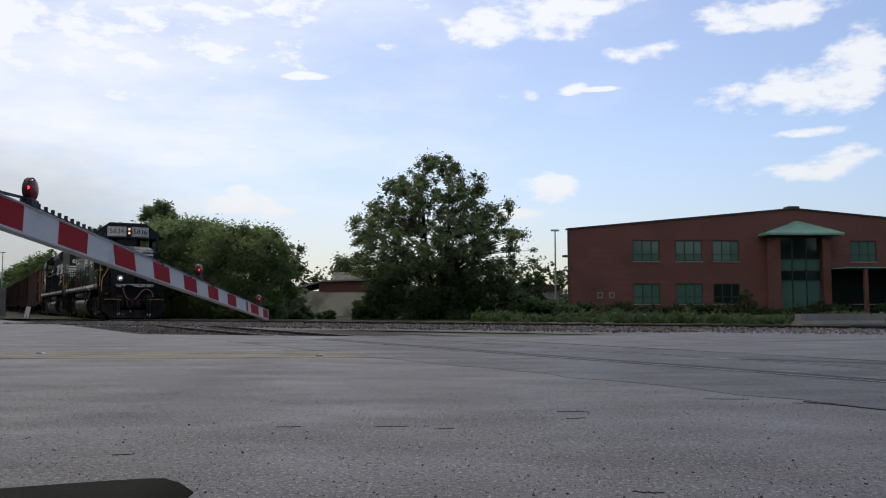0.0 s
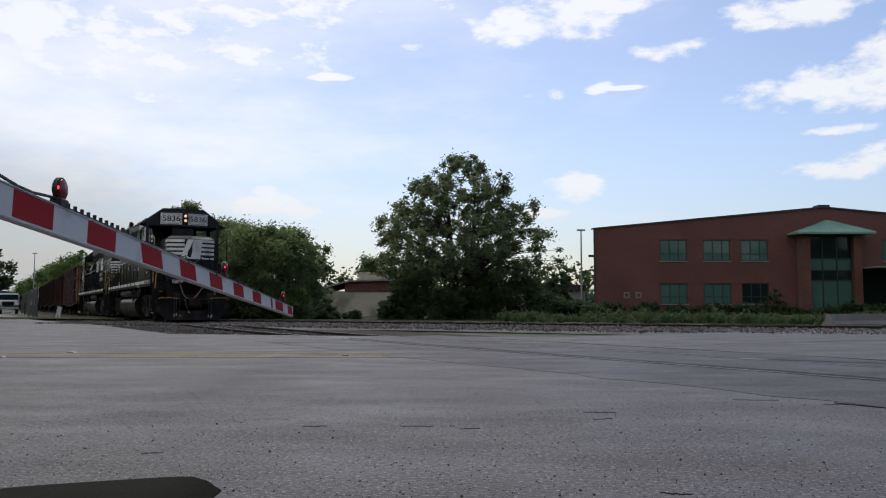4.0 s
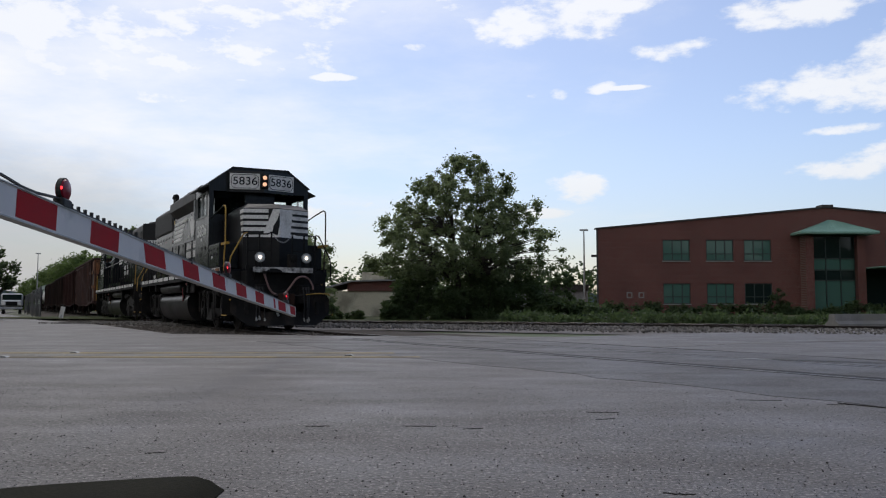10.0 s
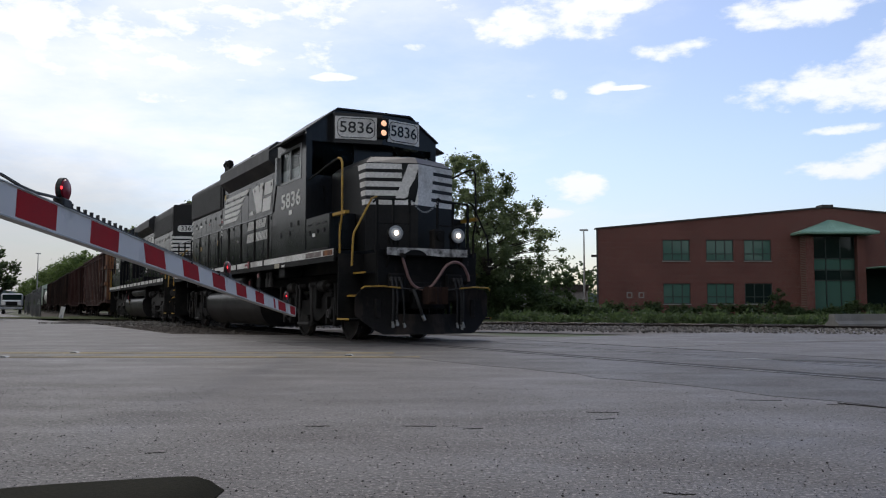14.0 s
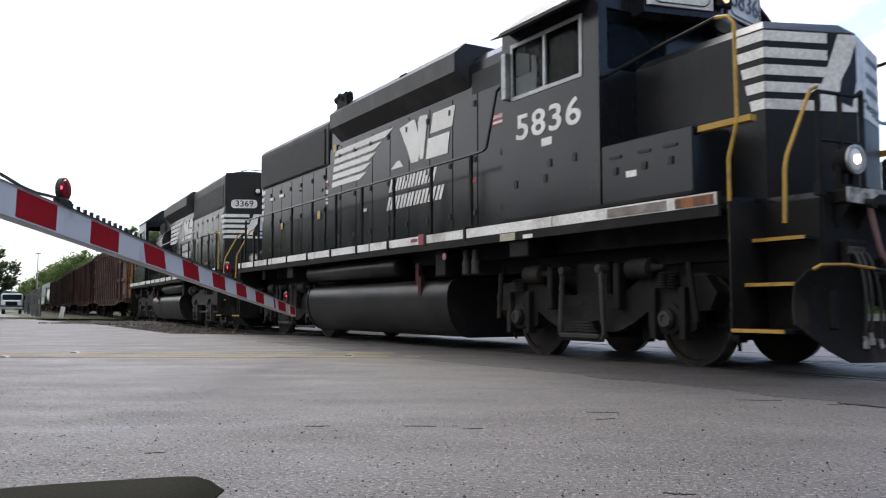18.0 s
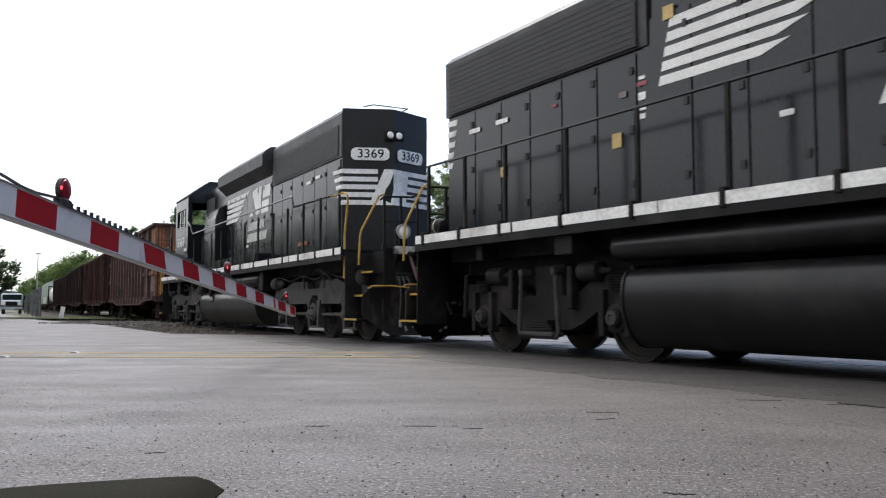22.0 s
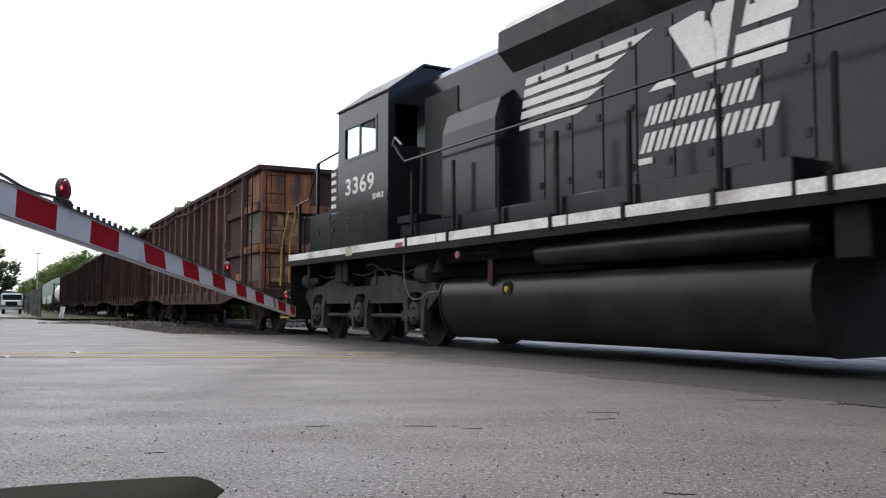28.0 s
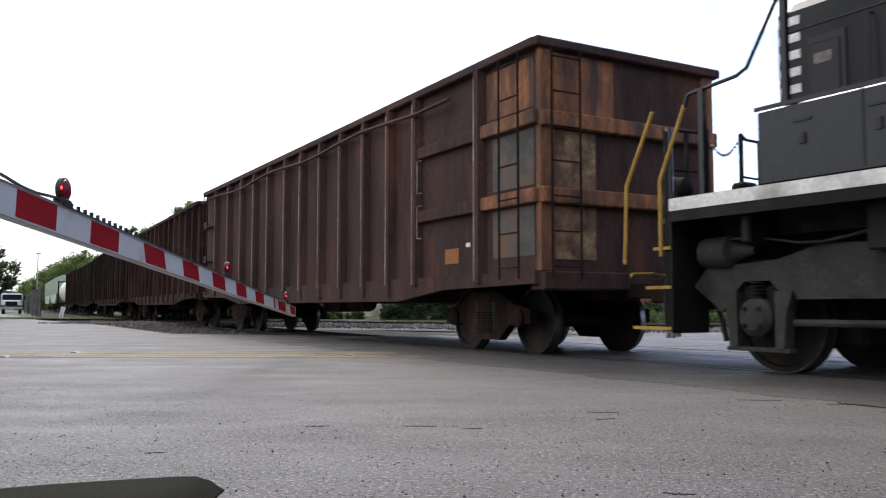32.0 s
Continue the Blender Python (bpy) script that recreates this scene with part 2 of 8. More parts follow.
M = {
    "crack": mat("crack", (0.04, 0.037, 0.036), 0.9, scale=20, spec=0.1),
    "tar": mat("tar", (0.022, 0.021, 0.021), 0.7, scale=5, spec=0.2),
    "ballast_brown": mat("ballast_brown", (0.115, 0.098, 0.085), 0.95, dark=(0.05, 0.043, 0.037), scale=9, fine=30, bump=1.0, stain=(0.06, 0.05, 0.04), stain_scale=0.5, spec=0.1),
    "stone_brown": mat("stone_brown", (0.17, 0.15, 0.135), 0.9, dark=(0.07, 0.06, 0.052), scale=5, fine=40, spec=0.15),
    "fence_grey": mat("fence_grey", (0.12, 0.12, 0.12), 0.7, scale=2),
    "frame_pale": mat("frame_pale", (0.28, 0.26, 0.25), 0.7, dark=(0.12, 0.08, 0.07), scale=5),
    "post_edge": mat("post_edge", (0.36, 0.29, 0.27), 0.8, dark=(0.10, 0.06, 0.055), scale=4, stretch=(1, 1, 0.4)),
    "ballast": mat("ballast", (0.20, 0.185, 0.17), 0.9, dark=(0.11, 0.10, 0.095), scale=9, fine=30, bump=1.0, stain=(0.10, 0.085, 0.07), stain_scale=0.5),
    "dirt": mat("dirt", (0.16, 0.145, 0.12), 0.95, dark=(0.09, 0.08, 0.065), scale=0.6, fine=20, stain=(0.06, 0.08, 0.03), stain_scale=0.25, stain_amount=0.6),
    "grass": mat("grass", (0.05, 0.068, 0.022), 0.95, dark=(0.028, 0.04, 0.014), scale=0.8, fine=30, spec=0.1, stain=(0.075, 0.07, 0.035), stain_scale=0.4),
    "rail": mat("rail", (0.038, 0.029, 0.024), 0.8, dark=(0.02, 0.016, 0.014), scale=4, spec=0.2),
    "rail_top": mat("rail_top", (0.17, 0.16, 0.155), 0.45, metal=1.0, scale=5),
    "tie": mat("tie", (0.07, 0.055, 0.045), 0.85, dark=(0.035, 0.03, 0.025), scale=3, fine=30, stretch=(8, 1, 1), per_object=0.3),
    "black": mat("black", (0.0112, 0.0132, 0.0172), 0.18, dark=(0.0082, 0.0096, 0.0124), scale=1.5, fine=25, bump=0.025, bump_scale=1.6, stain=(0.020, 0.0195, 0.019), stain_scale=0.8, stain_amount=0.15, spec=0.30, stretch=(1, 1, 0.35)),
    "roof_black": mat("roof_black", (0.03, 0.03, 0.032), 0.5, dark=(0.018, 0.018, 0.02), scale=1.5, fine=25, bump=0.08, stain=(0.055, 0.052, 0.05), stain_scale=1.1, spec=0.3),
    "grille": mat("grille", (0.016, 0.016, 0.017), 0.65, scale=3, fine=90, bump=0.5),
    "truck_black": mat("truck_black", (0.0125, 0.0122, 0.0124), 0.7, dark=(0.0065, 0.0063, 0.0062), scale=2.5, fine=40, bump=0.3, stain=(0.028, 0.024, 0.021), stain_scale=1.8, stain_amount=0.3, spec=0.15),
    "wheel": mat("wheel", (0.017, 0.0155, 0.0145), 0.7, metal=0.1, dark=(0.014, 0.0125, 0.012), scale=3, stain=(0.045, 0.033, 0.025), stain_scale=2, spec=0.25),
    "tread": mat("tread", (0.5, 0.49, 0.48), 0.3, metal=1.0, scale=4),
    "tank_black": mat("tank_black", (0.0085, 0.0085, 0.0098), 0.34, dark=(0.006, 0.006, 0.0068), scale=1.2, fine=30, bump=0.05, stain=(0.024, 0.022, 0.021), stain_scale=0.9, stain_amount=0.3, spec=0.25),
    "white": mat("white", (0.80, 0.79, 0.77), 0.5, dark=(0.66, 0.65, 0.63), scale=2, fine=25, bump=0.05, stain=(0.30, 0.28, 0.26), stain_scale=1.6, stain_amount=0.25),
    "lettering": mat("lettering", (0.80, 0.79, 0.77), 0.55, dark=(0.66, 0.65, 0.63), scale=2.5, bump=0.0),
    "yellow": mat("yellow", (0.46, 0.28, 0.035), 0.6, dark=(0.34, 0.19, 0.02), scale=5, fine=50, stain=(0.12, 0.08, 0.03), stain_scale=4, stain_amount=0.2),
    "lamp_on": mat("lamp_on", (1.0, 0.78, 0.58), 0.3, emit=4.0, bump=0),
    "lamp_amber": mat("lamp_amber", (1.0, 0.55, 0.34), 0.3, emit=0.85, bump=0),
    "lens": glass("lens", (0.75, 0.74, 0.7), 0.1),
    "rust": mat("rust", (0.090, 0.051, 0.046), 0.8, dark=(0.038, 0.0245, 0.0235), scale=1.3, fine=30, bump=0.3, stain=(0.12, 0.052, 0.032), stain_scale=0.9, stain_amount=0.10, spec=0.1, stretch=(1.6, 1.6, 0.35)),
    "rust_orange": mat("rust_orange", (0.42, 0.165, 0.055), 0.85, dark=(0.11, 0.045, 0.028), scale=3.2, fine=30, bump=0.4, stain=(0.05, 0.030, 0.026), stain_scale=2.4, stain_amount=0.45, stretch=(1.6, 1.6, 0.35)),
    "pale_panel": mat("pale_panel", (0.40, 0.28, 0.14), 0.8, dark=(0.16, 0.08, 0.045), scale=2.6, fine=30, bump=0.3, stain=(0.07, 0.036, 0.027), stain_scale=3.4, stain_amount=0.48),
    "grey_panel": mat("grey_panel", (0.11, 0.125, 0.13), 0.8, dark=(0.06, 0.055, 0.05), scale=3, fine=30, bump=0.3, stain=(0.14, 0.07, 0.035), stain_scale=3, stain_amount=0.4),
    "rust_red": mat("rust_red", (0.040, 0.0165, 0.015), 0.9, dark=(0.026, 0.011, 0.0105), scale=1.3, fine=30, bump=0.3, stain=(0.05, 0.03, 0.026), stain_scale=0.9, stain_amount=0.4, stretch=(1.6, 1.6, 0.35), spec=0.1),
    "rust_dark": mat("rust_dark", (0.024, 0.015, 0.014), 0.9, dark=(0.013, 0.009, 0.0085), scale=1.3, fine=30, bump=0.3, stain=(0.05, 0.028, 0.02), stain_scale=0.9, stain_amount=0.3, stretch=(1.6, 1.6, 0.35), spec=0.1),
    "roof_edge": mat("roof_edge", (0.045, 0.04, 0.038), 0.7, scale=2),
    "green_metal": mat("green_metal", (0.20, 0.36, 0.29), 0.5, dark=(0.15, 0.28, 0.22), scale=1, fine=12, bump=0.1),
    "window_green": glass("window_green", (0.055, 0.115, 0.095), 0.06, 0.35),
    # dark glass, also used for the painted shade under the porch
    "window_and_shade_dark": glass("window_and_shade_dark", (0.010, 0.018, 0.017), 0.06, 0.3),
    "cab_glass": clear_glass("cab_glass", (0.85, 0.9, 0.9)),
    "concrete": mat("concrete", (0.27, 0.26, 0.245), 0.9, dark=(0.17, 0.165, 0.155), scale=1.2, fine=40, bump=0.3, stain=(0.17, 0.16, 0.14), stain_scale=1.4),
    "cream": mat("cream", (0.60, 0.56, 0.44), 0.85, dark=(0.48, 0.44, 0.34), scale=0.8, fine=20, stain=(0.25, 0.23, 0.18), stain_scale=0.7),
    "grey_roof": mat("grey_roof", (0.28, 0.28, 0.29), 0.6, scale=1, fine=12),
    "galv": mat("galv", (0.40, 0.41, 0.42), 0.45, metal=0.6, scale=2, fine=20),
    "red": mat("red", (0.52, 0.010, 0.018), 0.6, dark=(0.42, 0.008, 0.014), scale=6, fine=200, bump=0.05, spec=0.12),
    "arm_white": mat("arm_white", (0.90, 0.84, 0.77), 0.6, dark=(0.82, 0.77, 0.71), scale=4, fine=200, bump=0.05, stain=(0.45, 0.43, 0.4), stain_scale=3, stain_amount=0.15),
    "alloy": mat("alloy", (0.55, 0.54, 0.52), 0.4, metal=0.7, scale=4, fine=60, stain=(0.3, 0.28, 0.25), stain_scale=3, stain_amount=0.3),
    "red_lens": mat("red_lens", (0.34, 0.008, 0.028), 0.3, dark=(0.22, 0.005, 0.018), scale=3, bump=0, spec=0.3),
    "red_glow": mat("red_glow", (1.0, 0.03, 0.04), 0.3, emit=3.0, bump=0),
    "rubber": mat("rubber", (0.012, 0.012, 0.012), 0.6, scale=4),
    "olive": mat("olive", (0.020, 0.018, 0.010), 0.95, dark=(0.013, 0.012, 0.007), scale=4, fine=60, bump=0.2, spec=0.08),
    "hose": mat("hose", (0.24, 0.14, 0.13), 0.6, scale=8),
    "yellow_line": mat("yellow_line", (0.40, 0.29, 0.11), 0.85, dark=(0.25, 0.19, 0.09), scale=3, fine=60, stain=(0.10, 0.095, 0.09), stain_scale=1.5, stain_amount=0.4, spec=0.2),
    "white_line": mat("white_line", (0.50, 0.50, 0.49), 0.7, dark=(0.38, 0.38, 0.37), scale=3, fine=60, stain=(0.16, 0.155, 0.15), stain_scale=1.8, stain_amount=0.4),
    "bark": mat("bark", (0.075, 0.06, 0.048), 0.95, dark=(0.035, 0.03, 0.025), scale=8, fine=40, bump=0.6, stretch=(1, 1, 0.25)),
    # wooded ridge with the distance haze put into its colour
    "hill_haze": mat("hill_haze", (0.10, 0.14, 0.16), 1.0, scale=0.05, fine=0.5, bump=0),
    "car_white": mat("car_white", (0.7, 0.7, 0.7), 0.3, scale=2, coat=0.5),
    "label_cream": mat("label_cream", (0.48, 0.44, 0.34), 0.7, scale=8),
    "valve_pink": mat("valve_pink", (0.45, 0.20, 0.20), 0.6, scale=8),
    "sticker_red": mat("sticker_red", (0.30, 0.06, 0.075), 0.6, scale=8),
    "sticker_yellow": mat("sticker_yellow", (0.6, 0.42, 0.15), 0.6, scale=8),
    "pale_green": mat("pale_green", (0.5, 0.58, 0.5), 0.6, scale=2),
    "seat": mat("seat", (0.03, 0.045, 0.04), 0.8, scale=4),
}


def brick_material():
    """Red brick in courses with pale joints."""
    m = bpy.data.materials.new("brick")
    m.use_nodes = True
    nt = m.node_tree
    N, L, b = nt.nodes.new, nt.links.new, nt.nodes["Principled BSDF"]
    tc, mp, t, n, x = N("ShaderNodeTexCoord"), N("ShaderNodeMapping"), N("ShaderNodeTexBrick"), N("ShaderNodeTexNoise"), N("ShaderNodeMix")
    mp.inputs["Rotation"].default_value = (radians(90), 0, 0)
    L(tc.outputs["Object"], mp.inputs[0])
    L(mp.outputs[0], t.inputs["Vector"])
    t.inputs["Scale"].default_value = 1.0
    t.inputs["Brick Width"].default_value, t.inputs["Row Height"].default_value = 0.21, 0.075
    t.inputs["Mortar Size"].default_value = 0.006
    t.inputs["Color1"].default_value, t.inputs["Color2"].default_value = (0.115, 0.034, 0.027, 1), (0.085, 0.025, 0.021, 1)
    t.inputs["Mortar"].default_value = (0.17, 0.12, 0.1, 1)
    n.inputs["Scale"].default_value, n.inputs["Detail"].default_value = 0.35, 6
    L(tc.outputs["Object"], n.inputs["Vector"])
    x.data_type, x.blend_type = "RGBA", "MULTIPLY"
    x.inputs[0].default_value = 0.5
    L(t.outputs[0], x.inputs[6])
    L(n.outputs[0], x.inputs[7])
    hs = N("ShaderNodeHueSaturation")
    hs.inputs["Value"].default_value = 1.35
    L(x.outputs[2], hs.inputs["Color"])
    L(hs.outputs[0], b.inputs["Base Color"])
    b.inputs["Roughness"].default_value = 0.9
    return m


M["brick"] = brick_material()


def leaf_material(name, color, dark, back):
    """Leaves: a matt face that lets some light through, a little different from leaf to leaf."""
    m = bpy.data.materials.new(name)
    m.use_nodes = True
    nt = m.node_tree
    N, L, b = nt.nodes.new, nt.links.new, nt.nodes["Principled BSDF"]
    g, x, t, mx = N("ShaderNodeNewGeometry"), N("ShaderNodeMix"), N("ShaderNodeBsdfTranslucent"), N("ShaderNodeMixShader")
    x.data_type = "RGBA"
    x.inputs[6].default_value, x.inputs[7].default_value = (*dark, 1), (*color, 1)
    L(g.outputs["Random Per Island"], x.inputs[0])
    L(x.outputs[2], b.inputs["Base Color"])
    b.inputs["Roughness"].default_value, b.inputs["Specular IOR Level"].default_value = 0.6, 0.3
    t.inputs["Color"].default_value = (*back, 1)
    mx.inputs[0].default_value = 0.5
    L(b.outputs[0], mx.inputs[1])
    L(t.outputs[0], mx.inputs[2])
    L(mx.outputs[0], nt.nodes["Material Output"].inputs[0])
    return m


M["leaf"] = leaf_material("leaf", (0.13, 0.165, 0.085), (0.065, 0.088, 0.045), (0.22, 0.27, 0.12))
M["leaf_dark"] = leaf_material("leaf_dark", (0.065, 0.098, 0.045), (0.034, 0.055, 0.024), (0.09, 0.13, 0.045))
M["leaf_willow"] = leaf_material("leaf_willow", (0.15, 0.19, 0.085), (0.075, 0.10, 0.045), (0.26, 0.33, 0.13))
M["leaf_bright"] = leaf_material("leaf_bright", (0.09, 0.135, 0.045), (0.045, 0.075, 0.026), (0.125, 0.18, 0.05))


def asphalt_material(name, base, dark, pale):
    """Worn asphalt: long traffic streaks, blotches, and a coarse speckle of dark binder and pale stone."""
    m = bpy.data.materials.new(name)
    m.use_nodes = True
    nt = m.node_tree
    N, L, b = nt.nodes.new, nt.links.new, nt.nodes["Principled BSDF"]
    tc = N("ShaderNodeTexCoord")

    def tex(scale, detail, stretch=(1, 1, 1), rough=0.6):
        mp, n = N("ShaderNodeMapping"), N("ShaderNodeTexNoise")
        mp.inputs["Scale"].default_value = stretch
        L(tc.outputs["Object"], mp.inputs[0])
        L(mp.outputs[0], n.inputs["Vector"])
        n.inputs["Scale"].default_value, n.inputs["Detail"].default_value, n.inputs["Roughness"].default_value = scale, detail, rough
        return n.outputs[0]

    def rng(src, a, c, lo=0.0, hi=1.0):
        r = N("ShaderNodeMapRange")
        for i, v in enumerate((a, c, lo, hi)):
            r.inputs[i + 1].default_value = v
        L(src, r.inputs[0])
        return r.outputs[0]

    def mixed(fac, a, c, blend="MIX"):
        x = N("ShaderNodeMix")
        x.data_type, x.blend_type = "RGBA", blend
        L(fac, x.inputs[0])
        for i, v in ((6, a), (7, c)):
            if isinstance(v, tuple):
                x.inputs[i].default_value = (*v, 1)
            else:
                L(v, x.inputs[i])
        return x.outputs[2]

    col = mixed(rng(tex(1.0, 8, (0.5, 0.9, 1)), 0.25, 0.75), dark, base)
    col = mixed(rng(tex(0.7, 8), 0.5, 0.75, 0, 0.8), col, pale)
    col = mixed(rng(tex(5.0, 6), 0.55, 0.75, 0, 0.5), col, dark)
    col = mixed(rng(tex(17, 3), 0.56, 0.66, 0, 0.35), col, dark)
    fine = tex(42, 3, rough=0.7)
    col = mixed(rng(fine, 0.52, 0.64, 0, 0.85), col, tuple(c * 0.28 for c in dark))
    grain = tex(130, 3, rough=0.75)
    col = mixed(rng(grain, 0.54, 0.66, 0, 0.6), col, tuple(c * 0.35 for c in dark))
    col = mixed(rng(tex(52, 3), 0.55, 0.66, 0, 0.8), col, tuple(min(c * 2.2, 0.5) for c in pale))
    col = mixed(rng(tex(60, 2), 0.60, 0.74, 0, 0.6), col, tuple(min(c * 2.2, 0.5) for c in pale))
    L(col, b.inputs["Base Color"])
    L(rng(tex(1.6, 6, (0.5, 1, 1)), 0.3, 0.7, 0.46, 0.72), b.inputs["Roughness"])
    b.inputs["Specular IOR Level"].default_value = 0.26
    bp = N("ShaderNodeBump")
    bp.inputs["Strength"].default_value, bp.inputs["Distance"].default_value = 0.7, 0.008
    L(fine, bp.inputs["Height"])
    L(bp.outputs[0], b.inputs["Normal"])
    return m


M["asphalt"] = asphalt_material("asphalt", (0.104, 0.093, 0.086), (0.070, 0.0625, 0.058), (0.138, 0.125, 0.114))
# darker patch, with some of the train's shade put into its colour
M["asphalt_patch_shaded"] = asphalt_material("asphalt_patch_shaded", (0.066, 0.059, 0.055), (0.045, 0.040, 0.037), (0.088, 0.080, 0.073))


# ---- mesh helpers ----
def place(bm, p, m=None):
    return bm.verts.new(m @ Vector(p) if m else Vector(p))


def add_box(bm, x0, x1, y0, y1, z0, z1, b=0.0):
    """A block, its twelve edges chamfered by b."""
    r = bmesh.ops.create_cube(bm, size=1.0)
    for v in r["verts"]:
        v.co = Vector(((x0 + x1) / 2 + v.co.x * (x1 - x0), (y0 + y1) / 2 + v.co.y * (y1 - y0), (z0 + z1) / 2 + v.co.z * (z1 - z0)))
    if b:
        es = list({e for v in r["verts"] for e in v.link_edges})
        bmesh.ops.bevel(bm, geom=es, offset=b, segments=1, affect="EDGES")
    return bm


def add_prism(bm, pts, axis, a, b):
    """The polygon pts, drawn in the plane across the axis, swept from a to b."""
    def put(u, v, w):
        return {"x": (w, u, v), "y": (u, w, v), "z": (u, v, w)}[axis]
    lo = [bm.verts.new(put(u, v, a)) for u, v in pts]
    hi = [bm.verts.new(put(u, v, b)) for u, v in pts]
    n = len(pts)
    fs = [bm.faces.new(lo), bm.faces.new(hi[::-1])]
    for i in range(n):
        fs.append(bm.faces.new((lo[i], hi[i], hi[(i + 1) % n], lo[(i + 1) % n])))
    bmesh.ops.recalc_face_normals(bm, faces=fs)
    return bm


def add_rod(bm, p, q, r, n=8, r2=None):
    """A round bar from p to q."""
    p, q = Vector(p), Vector(q)
    d = q - p
    if d.length < 1e-6:
        return bm
    turn = d.to_track_quat("Z", "Y").to_matrix()
    r2 = r if r2 is None else r2
    lo, hi = [], []
    for i in range(n):
        a = 2 * math.pi * i / n
        c = Vector((math.cos(a), math.sin(a), 0))
        lo.append(bm.verts.new(p + turn @ (c * r)))
        hi.append(bm.verts.new(q + turn @ (c * r2)))
    for i in range(n):
        bm.faces.new((lo[i], lo[(i + 1) % n], hi[(i + 1) % n], hi[i]))
    bm.faces.new(lo[::-1])
    bm.faces.new(hi)
    return bm


def add_tube(bm, pts, r, n=8):
    """One bent round bar through the points, its rings turned along without twist."""
    pts = [Vector(p) for p in pts]
    closed = (pts[0] - pts[-1]).length < 1e-6
    dirs = []
    for i in range(len(pts)):
        a, b = pts[max(i - 1, 0)], pts[min(i + 1, len(pts) - 1)]
        dirs.append((b - a).normalized() if (b - a).length > 1e-9 else Vector((0, 0, 1)))
    side = dirs[0].orthogonal().normalized()
    loops = []
    for p, d in zip(pts, dirs):
        side = side - d * side.dot(d)
        side = side.normalized() if side.length > 1e-6 else d.orthogonal().normalized()
        up = d.cross(side)
        loops.append([bm.verts.new(p + (side * math.cos(2 * math.pi * i / n) + up * math.sin(2 * math.pi * i / n)) * r) for i in range(n)])
    for A, B in zip(loops, loops[1:]):
        for i in range(n):
            bm.faces.new((A[i], A[(i + 1) % n], B[(i + 1) % n], B[i]))
    bm.faces.new(loops[0][::-1])
    bm.faces.new(loops[-1])
    return bm


def add_lathe(bm, rings, axis="y", n=24, c=(0, 0, 0)):
    """Rings of (along, radius) turned about an axis through c."""
    loops = []
    for a, r in rings:
        ring = []
        for i in range(n):
            t = 2 * math.pi * i / n
            u, v = math.cos(t) * r, math.sin(t) * r
            p = {"x": (a, u, v), "y": (u, a, v), "z": (u, v, a)}[axis]
            ring.append(bm.verts.new(Vector(p) + Vector(c)))
        loops.append(ring)
    fs = []
    for A, B in zip(loops, loops[1:]):
        for i in range(n):
            fs.append(bm.faces.new((A[i], A[(i + 1) % n], B[(i + 1) % n], B[i])))
    fs.append(bm.faces.new(loops[0]))
    fs.append(bm.faces.new(loops[-1][::-1]))
    bmesh.ops.recalc_face_normals(bm, faces=fs)
    return bm


def lattice(xs, zs, solid, y0, y1, top=None):
    """A wall or frame on a grid of cuts, open where solid(i, j) is false; one welded body from y0 to y1."""
    bm = bmesh.new()
    vs = {}
    def vert(i, j):
        if (i, j) not in vs:
            vs[i, j] = bm.verts.new((xs[i], y0, top(xs[i]) if top and j == len(zs) - 1 else zs[j]))
        return vs[i, j]
    for i in range(len(xs) - 1):
        for j in range(len(zs) - 1):
            if solid(i, j):
                bm.faces.new((vert(i, j), vert(i + 1, j), vert(i + 1, j + 1), vert(i, j + 1)))
    r = bmesh.ops.extrude_face_region(bm, geom=bm.faces[:])
    for v in r["geom"]:
        if isinstance(v, bmesh.types.BMVert):
            v.co.y = y1
    bmesh.ops.recalc_face_normals(bm, faces=bm.faces[:])
    return bm


def mesh_of(bm, name, material, smooth=False):
    me = bpy.data.meshes.new(name)
    bm.to_mesh(me)
    bm.free()
    me.materials.append(M[material] if isinstance(material, str) else material)
    if smooth:
        me.shade_smooth()
        me.set_sharp_from_angle(angle=radians(35))
    return me


def part(name, bm, material, parent, label="", smooth=False):
    ob = new(name, mesh_of(bm, name, material, smooth))
    ob.parent = parent
    if label:
        tagged(ob, label)
    return ob


def thing(name, label, category, m=None, group="", kind="", bm=None, material=None, smooth=False):
    ob = new(name, mesh_of(bm, name, material, smooth) if bm else None)
    if m is not None:
        ob.matrix_basis = m
    return tagged(ob, label, category, group, kind)


def box(*a):
    return add_box(bmesh.new(), *a)


def boxes(rows, b=0.0):
    bm = bmesh.new()
    for r in rows:
        add_box(bm, *r, b)
    return bm


def prism(*a):
    return add_prism(bmesh.new(), *a)


def rod(*a):
    return add_rod(bmesh.new(), *a)


def tube(*a):
    return add_tube(bmesh.new(), *a)


def lathe(*a, **k):
    return add_lathe(bmesh.new(), *a, **k)


# ---- the railway line ----
HEAD = radians(58.8)
ALONG = Vector((math.cos(HEAD), -math.sin(HEAD), 0))
ACROSS = Vector((math.sin(HEAD), math.cos(HEAD), 0))
OFFSET = 7.985   # the centre line's least distance from the lens
BEND_FROM, BEND, BEND_MOST = -10.0, 0.004, 0.066  # beyond this the line bends gently


